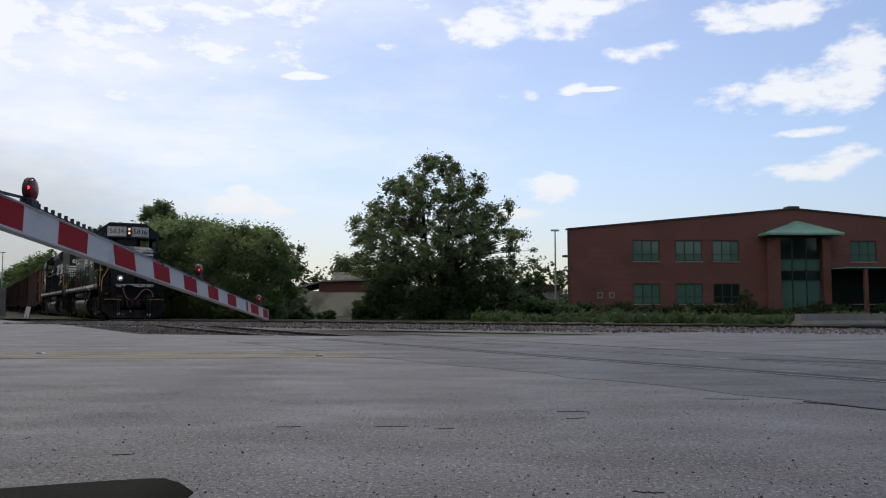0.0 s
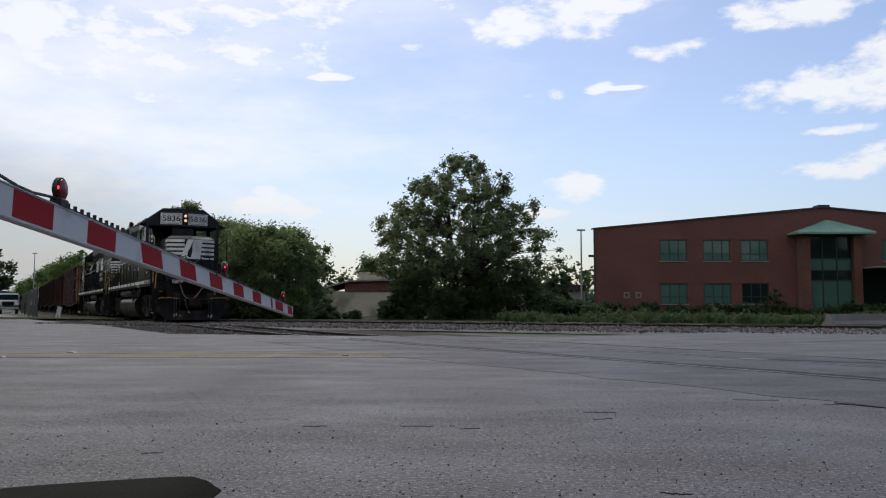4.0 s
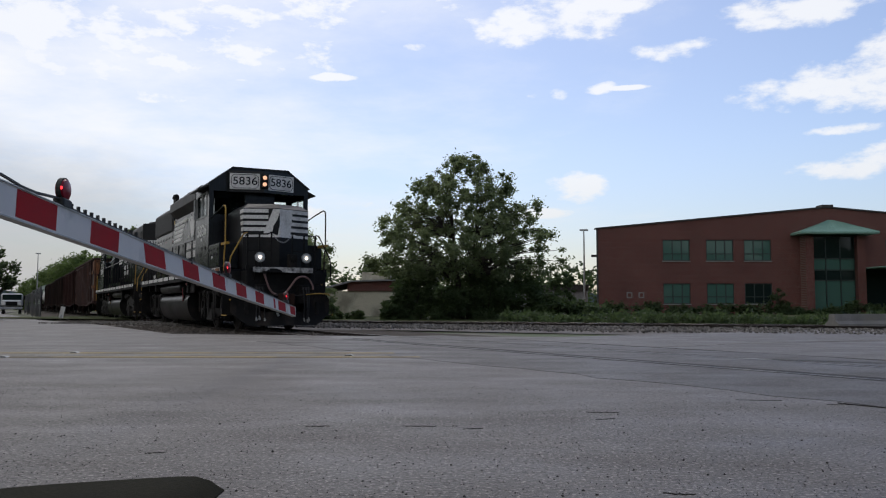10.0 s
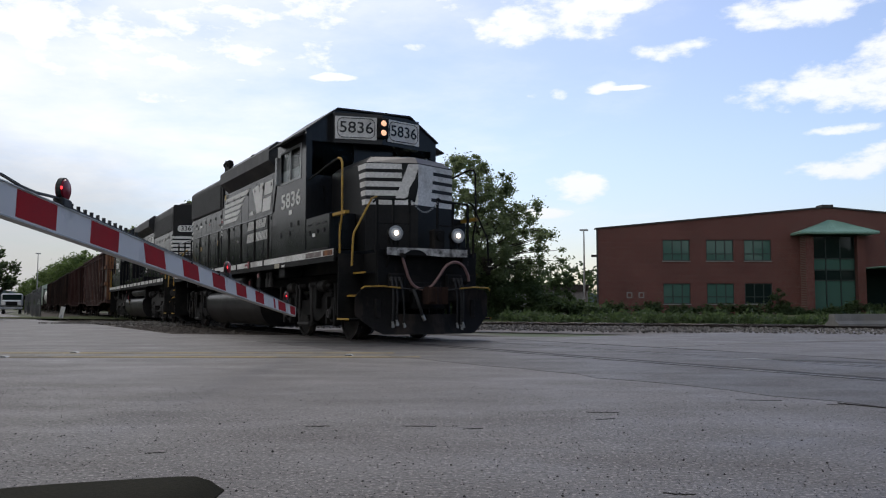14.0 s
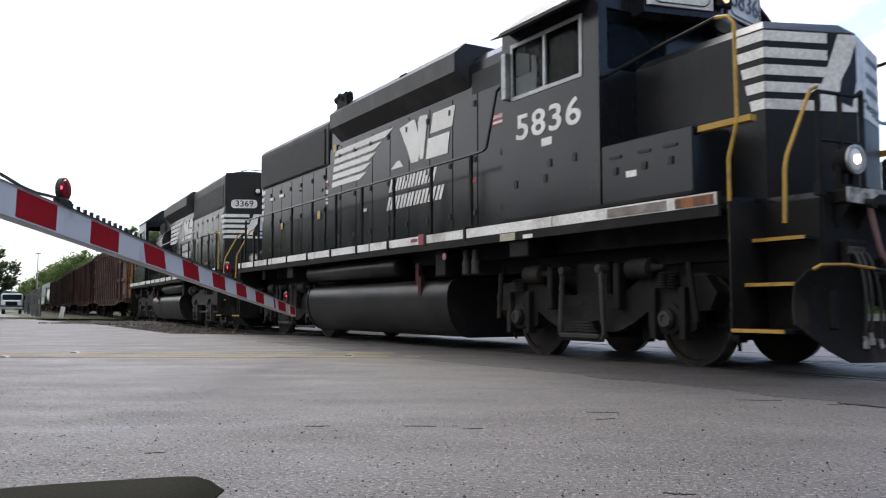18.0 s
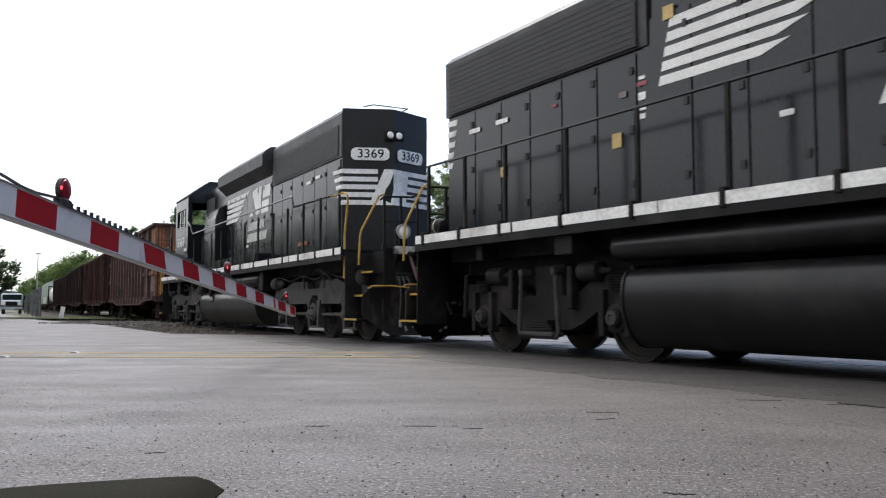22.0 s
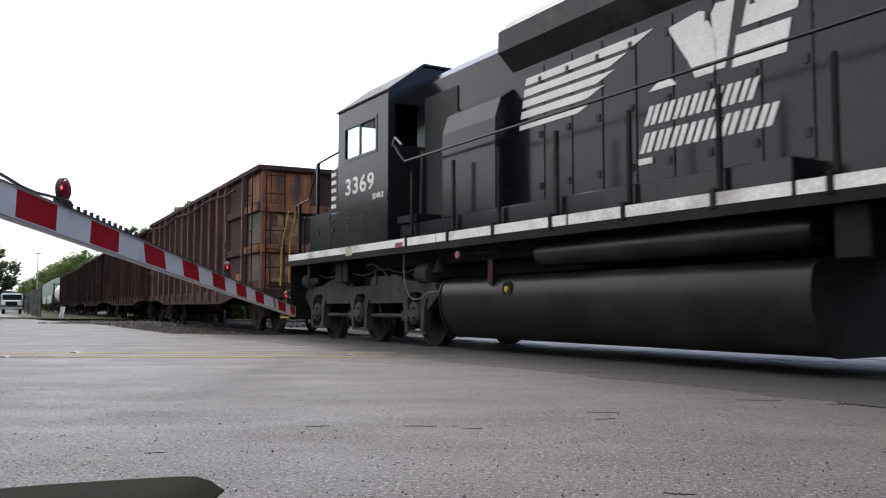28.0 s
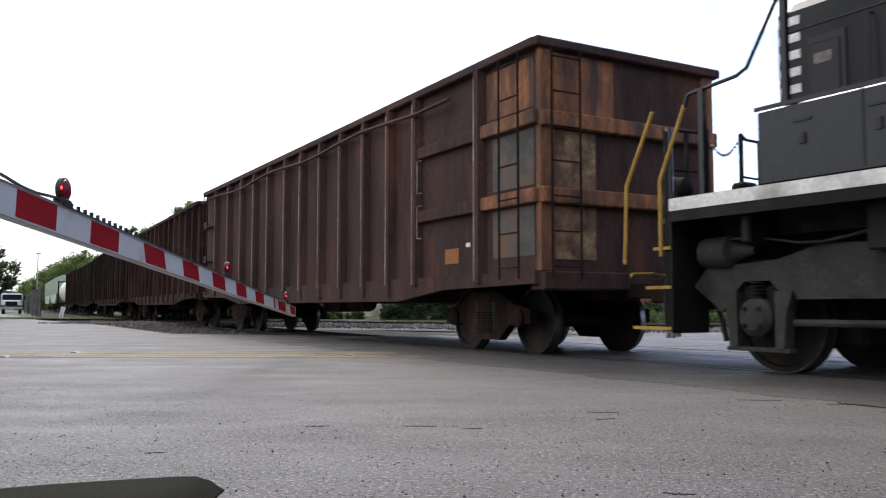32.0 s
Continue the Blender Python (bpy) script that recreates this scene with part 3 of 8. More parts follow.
def on_line(s):
    """Place and heading of the track's centre at s metres; s = 0 lies nearest to the lens."""
    if s >= BEND_FROM:
        return ACROSS * OFFSET + ALONG * s, -HEAD
    p, n = ACROSS * OFFSET + ALONG * BEND_FROM, max(1, int((BEND_FROM - s) / 2))
    step = (BEND_FROM - s) / n
    for i in range(n):
        a = -HEAD - min(BEND * step * (i + 0.5), BEND_MOST)
        p = p - Vector((math.cos(a), math.sin(a), 0)) * step
    return p, -HEAD - min(BEND * (BEND_FROM - s), BEND_MOST)


M["dirt_road"] = asphalt_material("dirt_road", (0.105, 0.092, 0.072), (0.075, 0.066, 0.053), (0.13, 0.115, 0.09))
M["chip"] = mat("chip", (0.26, 0.245, 0.23), 0.8, dark=(0.15, 0.14, 0.13), scale=20, spec=0.3)
M["stone_dark"] = mat("stone_dark", (0.05, 0.047, 0.045), 0.9, dark=(0.02, 0.02, 0.02), scale=4)


# ---- ground, road, track ----
def ground_sheet():
    bm = bmesh.new()
    for x, y in ((-2500, -2500), (2500, -2500), (2500, 2500), (-2500, 2500)):
        bm.verts.new((x, y, -0.10))
    bm.faces.new(bm.verts[:])
    thing("ground", "dry dirt and rough grass ground reaching the horizon", "ground", kind="structure", bm=bm, material="dirt")


def slab(pts, z0, z1):
    bm = bmesh.new()
    add_prism(bm, pts, "z", z0, z1)
    return bm


def road_and_lines():
    # the far edge runs level in the middle, then falls back beside the second track
    edge = [(-60, 22.5), (-9.5, 21.6), (-6.3, 20.4), (-2.1, 19.0), (2.6, 18.3), (7.6, 22.0), (12.0, 25.5), (18, 28.0), (60, 30)]
    road = thing("road", "worn grey asphalt road with cracks and patches, level across the railway", "road", kind="structure",
                 bm=slab([(60, -30), (-60, -30)] + edge, -0.12, 0.0), material="asphalt")
    # the street that runs off beside the railway
    thing("street", "pale worn asphalt street running beside the railway fence", "street", kind="structure",
          bm=slab([(-6.4, 20.3), (-24, 21.5), (-40, 50), (-80, 130), (-66, 130), (-49.5, 94), (-26.8, 54), (-21.3, 44.2), (-12.5, 31.0)], -0.12, -0.012), material="asphalt")
    lines = []
    for name, x0, x1, y0, y1, w, m, lab in (("centre_line", -40, -0.7, 11.85, 11.9, 0.24, "yellow_line", "faded yellow centre line painted on the road"),
                                          ("centre_line", -40, -0.3, 10.75, 10.95, 0.20, "yellow_line", "faded yellow centre line painted on the road"),
                                          ("lane_line", 1.9, 30, 12.0, -8.6, 0.10, "white_line", "worn white line painted on the road")):
        d = Vector((x1 - x0, y1 - y0, 0)).normalized()
        n = Vector((-d.y, d.x, 0)) * w / 2
        bm = bmesh.new()
        add_prism(bm, [(x0 - n.x, y0 - n.y), (x1 - n.x, y1 - n.y), (x1 + n.x, y1 + n.y), (x0 + n.x, y0 + n.y)], "z", -0.02, 0.004)
        part(name, bm, m, road, lab)
    part("dirt_band", slab([(-22, 10.95), (-0.9, 11.05), (-0.6, 11.5), (-1.2, 12.3), (-9, 12.5), (-22, 12.2)], -0.02, 0.0025), M["dirt_road"], road, "brownish dirt along the centre lines")
    # darker asphalt along the crossing, deepened for the train's shade, and its tar joints
    def strip(name, v0, v1, s0, s1, z, m, lab, wob=0.0, seed=1, k=24):
        rnd = random.Random(seed)
        a, b = [], []
        for i in range(k + 1):
            s = s0 + (s1 - s0) * i / k
            c = on_line(s)[0]
            p, q = c + ACROSS * (v0 + rnd.uniform(-wob, wob)), c + ACROSS * (v1 + rnd.uniform(-wob, wob))
            a.append((p.x, p.y))
            b.append((q.x, q.y))
        part(name, slab(a + b[::-1], -0.02, z), m, road, lab)
    strip("crossing_asphalt", -2.72, -0.86, -15.5, 12, 0.003, "asphalt_patch_shaded", "darker asphalt strip along the rails, train's shade painted in", 0.09, 1, 60)
    strip("crossing_asphalt", -0.60, 0.60, -16, 12, 0.006, "asphalt_patch_shaded", "darker asphalt between the rails, train's shade painted in", 0.0)
    strip("crossing_asphalt", 0.86, 1.9, -16.5, 12, 0.004, "asphalt_patch_shaded", "darker asphalt strip along the rails, train's shade painted in", 0.05)
    strip("flangeway", -0.715, -0.605, -15.8, 12, 0.0035, "tar", "dark flangeway beside the rail", 0.008, 8, 60)
    strip("flangeway", 0.60, 0.712, -16.2, 12, 0.0045, "tar", "dark flangeway beside the rail", 0.008, 9, 60)
    strip("joint_gap", -0.872, -0.80, -15.8, 12, 0.0042, "crack", "dark ragged joint along the rail", 0.02, 10, 90)
    rnd = random.Random(6)
    seam = [(3.5, 13.7), (4.3, 14.3), (5.2, 15.0), (6.6, 15.7), (8.6, 16.4), (12.0, 17.6)]
    low, high = [], []
    for (xa, ya), (xb, yb) in zip(seam, seam[1:]):
        for i in range(8):
            f = i / 8
            c, w = Vector((xa + (xb - xa) * f, ya + (yb - ya) * f)), rnd.uniform(0.03, 0.16)
            low.append((c.x, c.y - w))
            high.append((c.x, c.y + w * rnd.uniform(0.4, 1.0)))
    part("dirt_seam", slab(low + high[::-1], -0.02, 0.0025), M["dirt_road"], road, "brown dirt washed along a seam in the asphalt")
    strip("tar_joint", -2.755, -2.741, -3.5, 12, 0.0055, "crack", "black tar joint in the road", 0.012, 3, 90)
    strip("tar_joint", 1.94, 1.957, -14, 12, 0.0055, "crack", "black tar joint in the road", 0.012, 4, 90)
    rnd = random.Random(5)
    for cx, cy, ln, ang in ((-0.68, 4.6, 0.13, 0), (-0.12, 4.6, 0.17, 3), (0.16, 4.5, 0.11, -3), (0.98, 5.2, 0.2, -8), (0.94, 4.9, 0.12, 5),
                            (-1.28, 3.75, 0.08, -4), (0.82, 2.96, 0.11, -8), (2.2, 5.9, 0.3, -6), (2.8, 5.6, 0.5, -8)):
        bm = bmesh.new()
        pts_a, pts_b = [], []
        y = cy - 0.5 * ln * math.tan(radians(ang))
        for i in range(17):
            f = i / 16 - 0.5
            w = (0.0030 * (1 - abs(2 * f) ** 2) + 0.0008) * rnd.uniform(0.3, 1.6)
            y += ln / 16 * math.tan(radians(ang)) + rnd.uniform(-0.008, 0.008)
            pts_a.append((cx + f * ln, y - w))
            pts_b.append((cx + f * ln, y + w * rnd.uniform(0.4, 1.4)))
        add_prism(bm, pts_a + pts_b[::-1], "z", -0.01, 0.003)
        part("crack", bm, "crack", road)
    # two reflectors on the centre line
    for x, y in ((-5.65, 10.85), (-5.2, 11.9), (-1.25, 11.2)):
        thing("road_marker", "small pale raised road marker on the asphalt", "road marker", pose(x, y, 0), "road markers",
              bm=prism([(-0.06, 0), (0.06, 0), (0.03, 0.022), (-0.03, 0.022)], "y", -0.05, 0.05), material="white_line")




def ballast_bed(name, label, rows, z, material="ballast"):
    """A raised bed of broken stone: a lumpy sheet between rows of (left, right) edges."""
    bm = bmesh.new()
    grid = []
    for a, b in rows:
        a, b = Vector(a), Vector(b)
        line = []
        k = 10
        for i in range(k + 1):
            f = i / k
            p = a.lerp(b, f)
            h = z * min(1, 4 * f, 4 * (1 - f))
            line.append(bm.verts.new((p.x, p.y, -0.075 + h + 0.035 * noise.noise(Vector((p.x, p.y, 0)) * 2.1))))
        grid.append(line)
    for r, q in zip(grid, grid[1:]):
        for i in range(len(r) - 1):
            bm.faces.new((r[i], r[i + 1], q[i + 1], q[i]))
    bmesh.ops.recalc_face_normals(bm, faces=bm.faces[:])
    return thing(name, label, "ballast", kind="stuff", bm=bm, material=material)


def scatter_stones(name, label, spots, size, seed, material="stone_isle"):
    """Loose stones, each a small rough lump, in one mesh."""
    rnd = random.Random(seed)
    base = bmesh.new()
    bmesh.ops.create_icosphere(base, subdivisions=1, radius=1.0)
    vs = [v.co.copy() for v in base.verts]
    fs = [[v.index for v in f.verts] for f in base.faces]
    base.free()
    verts, faces = [], []
    for x, y, z in spots:
        n = len(verts)
        q = Euler((rnd.uniform(0, 6), rnd.uniform(0, 6), rnd.uniform(0, 6))).to_matrix()
        sc = Vector((rnd.uniform(0.7, 1.4), rnd.uniform(0.7, 1.2), rnd.uniform(0.5, 0.9))) * size * rnd.uniform(0.6, 1.3)
        for v in vs:
            w = q @ Vector((v.x * sc.x, v.y * sc.y, v.z * sc.z)) * rnd.uniform(0.85, 1.1)
            verts.append((w.x + x, w.y + y, w.z + z))
        faces += [[i + n for i in f] for f in fs]
    me = bpy.data.meshes.new(name)
    me.from_pydata(verts, [], faces)
    me.materials.append(M[material])
    tagged(new(name, me), label, "gravel", kind="stuff")


def island_stone():
    m = mat("stone_isle", (0.22, 0.20, 0.185), 0.9, dark=(0.13, 0.12, 0.11), scale=5, fine=40)
    nt = m.node_tree
    b = nt.nodes["Principled BSDF"]
    src = b.inputs["Base Color"].links[0].from_socket
    g, hs = nt.nodes.new("ShaderNodeNewGeometry"), nt.nodes.new("ShaderNodeHueSaturation")
    nt.links.new(ramp_pair(nt.nodes.new, nt.links.new, g.outputs["Random Per Island"], 0.35, 1.35), hs.inputs["Value"])
    nt.links.new(src, hs.inputs["Color"])
    nt.links.new(hs.outputs[0], b.inputs["Base Color"])
    return m


M["stone_isle"] = island_stone()


def rail_bars(name, label, centres, z, gauge=0.755, foot=True):
    """One rail of the real section swept along centre points; a worn bright head on a rusty web."""
    for side in (-1, 1):
        prof = [(-0.07, -0.16), (0.07, -0.16), (0.07, -0.145), (0.012, -0.125), (0.012, -0.045), (0.036, -0.035), (0.036, 0.0), (-0.036, 0.0), (-0.036, -0.035), (-0.012, -0.045), (-0.012, -0.125), (-0.07, -0.145)]
        rail = None
        for nm, pr, mt in (("rail", prof, "rail"), ("rail_head", [(-0.03, 0.0005), (0.03, 0.0005), (0.026, 0.003), (-0.026, 0.003)], "rail_top")):
            bm = bmesh.new()
            loops = []
            for (p, a) in centres:
                n = Vector((-math.sin(a), math.cos(a), 0))
                loops.append([bm.verts.new(p + n * (side * gauge + u) + Vector((0, 0, z + w))) for u, w in pr])
            k = len(pr)
            fs = []
            for A, B in zip(loops, loops[1:]):
                for i in range(k):
                    fs.append(bm.faces.new((A[i], A[(i + 1) % k], B[(i + 1) % k], B[i])))
            fs += [bm.faces.new(loops[0]), bm.faces.new(loops[-1][::-1])]
            bmesh.ops.recalc_face_normals(bm, faces=fs)
            if rail is None:
                rail = thing(nm, label, "rail", kind="structure", bm=bm, material=mt)
            else:
                part(nm, bm, mt, rail, "shiny worn rail head")


def ties(spots, z, group):
    me = mesh_of(box(-0.115, 0.115, -1.3, 1.3, -0.17, 0.0, 0.01), "tie", "tie")
    for p, a in spots:
        ob = new("railway_tie", me)
        ob.matrix_basis = Matrix.Translation(Vector((p.x, p.y, z))) @ Matrix.Rotation(a, 4, "Z")
        tagged(ob, "dark weathered wooden railway tie in the ballast", "railway tie", group)


# the second line: it runs off at a slant behind the road
SECOND_A, SECOND_B = Vector((-13.5, 39.6, 0)), Vector((22.0, 20.6, 0))
SECOND_TURN = math.atan2(SECOND_B.y - SECOND_A.y, SECOND_B.x - SECOND_A.x)


def tracks():
    main = [on_line(s) for s in [-230, -150, -110, -80, -60, -46, -38, -34, -30, -26, -22, -18, -14, -10, -8, 14, 60]]
    rail_bars("main_rail", "rusty steel rail of the main track", main, 0.0)
    rows = []
    for s in range(-230, -12, 4):
        p, a = on_line(s)
        n = Vector((-math.sin(a), math.cos(a), 0))
        rows.append((p - n * 4.4, p + n * 4.0))
    ballast_bed("ballast_main", "brown-grey broken stone ballast under the main track", rows, -0.004, "ballast_brown")
    ties([on_line(-16.8 - 0.55 * i) for i in range(60)], -0.13, "ties of the main track")
    d = (SECOND_B - SECOND_A).normalized()
    n = Vector((-d.y, d.x, 0))
    sec = [(SECOND_A.lerp(SECOND_B, f), SECOND_TURN) for f in (0, 0.25, 0.5, 0.75, 1)]
    rail_bars("side_rail", "rusty steel rail of the second track", sec, 0.09)
    rows = [(SECOND_A.lerp(SECOND_B, f) - n * 6.5, SECOND_A.lerp(SECOND_B, f) + n * 2.2) for f in [i / 16 for i in range(17)]]
    ballast_bed("ballast_second", "pale grey broken stone ballast beside the second track", rows, 0.03)
    ties([(SECOND_A.lerp(SECOND_B, f), SECOND_TURN) for f in [i / 70 for i in range(71)]], 0.0, "ties of the second track")
    rnd = random.Random(11)
    spots = []
    for i in range(7600):
        f, w = rnd.random(), -rnd.uniform(0.3, 6.3)
        p = SECOND_A.lerp(SECOND_B, f) + n * w
        if p.y > 18.7:
            spots.append((p.x, p.y, 0.0 + rnd.uniform(-0.01, 0.02)))
    # grit on the asphalt close to the lens
    def grit(label, count, lo, hi, seed, material, power):
        g = random.Random(seed)
        pts = []
        for i in range(count):
            y = 2.7 + 4.2 * g.random() ** power
            pts.append((g.uniform(-0.56, 0.56) * y, y, 0.001))
        scatter_stones("grit", label, pts, (lo + hi) / 2, seed, material)
    grit("dark grit scattered on the asphalt", 260, 0.004, 0.0065, 71, "stone_dark", 1.8)
    grit("fine dark grit scattered on the asphalt", 2600, 0.0022, 0.003, 72, "stone_dark", 1.3)
    grit("fine pale stone chips worn out of the asphalt", 3400, 0.002, 0.003, 73, "chip", 1.2)
    scatter_stones("gravel", "loose pale grey track stones", spots, 0.038, 12)
    spots = []
    for i in range(4200):
        s = -14 - 40 * rnd.random() ** 1.4
        p, a = on_line(s)
        q = p + ACROSS * rnd.choice((rnd.uniform(-4.0, -0.9), rnd.uniform(-4.0, -0.9), rnd.uniform(-0.6, 0.6)))
        spots.append((q.x, q.y, -0.082 + rnd.uniform(-0.01, 0.015)))
    scatter_stones("gravel", "loose brown-grey track stones", spots, 0.05, 13, "stone_brown")


ground_sheet()
road_and_lines()
tracks()

# ---- rolling stock ----
def text_mesh(word, size, weight=0.0, depth=0.004, shear=0.0, gap=1.0):
    cu = bpy.data.curves.new("word", "FONT")
    cu.space_character = gap
    cu.body, cu.size, cu.extrude, cu.offset, cu.shear = word, size, depth, weight, shear
    cu.align_x, cu.align_y = "CENTER", "CENTER"
    ob = new("word", cu)
    me = bpy.data.meshes.new_from_object(ob.evaluated_get(bpy.context.evaluated_depsgraph_get()))
    bpy.data.objects.remove(ob)
    bpy.data.curves.remove(cu)
    return me


def word_part(word, size, m, material, parent, weight=0.0, wide=1.0, gap=1.0):
    me = text_mesh(word, size, weight, gap=gap)
    me.transform(m @ Matrix.Diagonal((wide, 1, 1, 1)))
    me.materials.clear()
    me.materials.append(M[material])
    ob = new("number", me)
    ob.parent = parent
    return ob


def on_side(x, y, z):
    """Pose of writing on the side that faces the road."""
    return Matrix.Translation((x, y, z)) @ Matrix.Rotation(radians(90), 4, "X")


def on_face(p, turn):
    """Pose of writing on an upright face whose outward normal has that bearing."""
    return Matrix.Translation(p) @ Matrix.Rotation(turn + radians(90), 4, "Z") @ Matrix.Rotation(radians(90), 4, "X")


def wheelset(parent, x, r, half, moving, wide=0.13):
    """Axle with its two wheels, turning with the train."""
    ws = part("wheelset", rod((0, -half, 0), (0, half, 0), 0.085, 12), "wheel", parent, "dark steel wheelset with worn bright treads")
    ws.location = (x, 0, r)
    for s in (-1, 1):
        y = s * 0.755
        bm = lathe([(y - s * 0.07, r + 0.028), (y - s * 0.045, r + 0.024), (y - s * 0.032, r), (y + s * 0.06, r - 0.004), (y + s * 0.064, r - 0.06),
                    (y + s * 0.03, r - 0.075), (y + s * 0.015, r * 0.55), (y + s * 0.05, 0.17), (y + s * 0.07, 0.12), (y + s * 0.07, 0.02)], n=32)
        part("wheel", bm, "wheel", ws, smooth=True)
        part("tread", lathe([(y - s * 0.03, r + 0.0015), (y + s * 0.058, r - 0.0015), (y + s * 0.058, r - 0.02), (y - s * 0.03, r - 0.02)], n=32), "tread", ws, "bright worn wheel tread", smooth=True)
    moving.append((ws, x, r))
    return ws


def step_well(parent, x0, x1, side, label="black stepwell with yellow-edged steps"):
    """Corner stairs; x0 is the inner end, x1 the outer end."""
    s = side
    lo, hi = min(x0, x1), max(x0, x1)
    out = 1 if x1 > x0 else -1
    t = 0.024
    bm = bmesh.new()
    add_prism(bm, [(x0, s * 1.5), (x0, s * 0.96), (x1, s * 0.96), (x1, s * 0.985), (x0 + out * t, s * 0.985), (x0 + out * t, s * 1.5)], "z", 0.38, 1.66)
    well = part("stepwell", bm, "pilot_black", parent, label)
    for z, in_ in ((0.43, 0.0), (0.86, 0.20), (1.29, 0.32)):
        y0, y1 = s * (1.5 - in_), s * 1.02
        part("step", box(lo + t, hi - t, min(y0, y1), max(y0, y1), z - 0.02, z + 0.012), "truck_black", well)
        ye = s * (1.505 - in_)
        part("step_edge", box(lo + 0.02, hi - 0.02, min(ye, ye + s * 0.012), max(ye, ye + s * 0.012), z - 0.018, z + 0.016), "yellow", well, "yellow painted step edge")


def through_points(pts, k=5):
    """A smooth line through the points."""
    P = [Vector(p) for p in pts]
    out = []
    for i in range(len(P) - 1):
        a, b, c, d = P[max(i - 1, 0)], P[i], P[i + 1], P[min(i + 2, len(P) - 1)]
        for j in range(k):
            f = j / k
            out.append(0.5 * (2 * b + (c - a) * f + (2 * a - 5 * b + 4 * c - d) * f * f + (3 * b - a - 3 * c + d) * f ** 3))
    return out + [P[-1]]


def plough_sheet(x, o):
    """Hollow-faced plough: wings that stand high at the sides, a low lip in the middle, lower corners cut off."""
    bm = bmesh.new()
    front, back = [], []
    ys = (-1.40, -1.30, -1.12, -0.95, -0.72, -0.62, -0.3, 0.0, 0.3, 0.62, 0.72, 0.95, 1.12, 1.30, 1.40)
    for y in ys:
        w = abs(y)
        low = 0.15 + max(0.0, w - 1.0) / 0.4 * 0.34
        top = 1.00 - max(0.0, w - 1.28) * 1.2 if w > 0.7 else 0.52
        fx = 0.30 * (1 - w / 1.4)
        col_f, col_b = [], []
        for k in range(6):
            f = k / 5
            z = low + (top - low) * f
            dx = 0.14 - 0.62 * (z - 0.15) + 0.62 * (z - 0.15) ** 2
            col_f.append(bm.verts.new((x + o * (fx + dx), y, z)))
            col_b.append(bm.verts.new((x + o * (fx + dx - 0.025), y, z)))
        front.append(col_f)
        back.append(col_b)
    fs = []
    for a, b, c, d in zip(front, front[1:], back, back[1:]):
        for k in range(5):
            fs.append(bm.faces.new((a[k], b[k], b[k + 1], a[k + 1])))
            fs.append(bm.faces.new((c[k], c[k + 1], d[k + 1], d[k])))
        fs.append(bm.faces.new((a[0], c[0], d[0], b[0])))
        fs.append(bm.faces.new((a[5], b[5], d[5], c[5])))
    for a, c in ((front[0], back[0]), (front[-1], back[-1])):
        for k in range(5):
            fs.append(bm.faces.new((a[k], a[k + 1], c[k + 1], c[k])))
    bmesh.ops.recalc_face_normals(bm, faces=fs)
    return bm


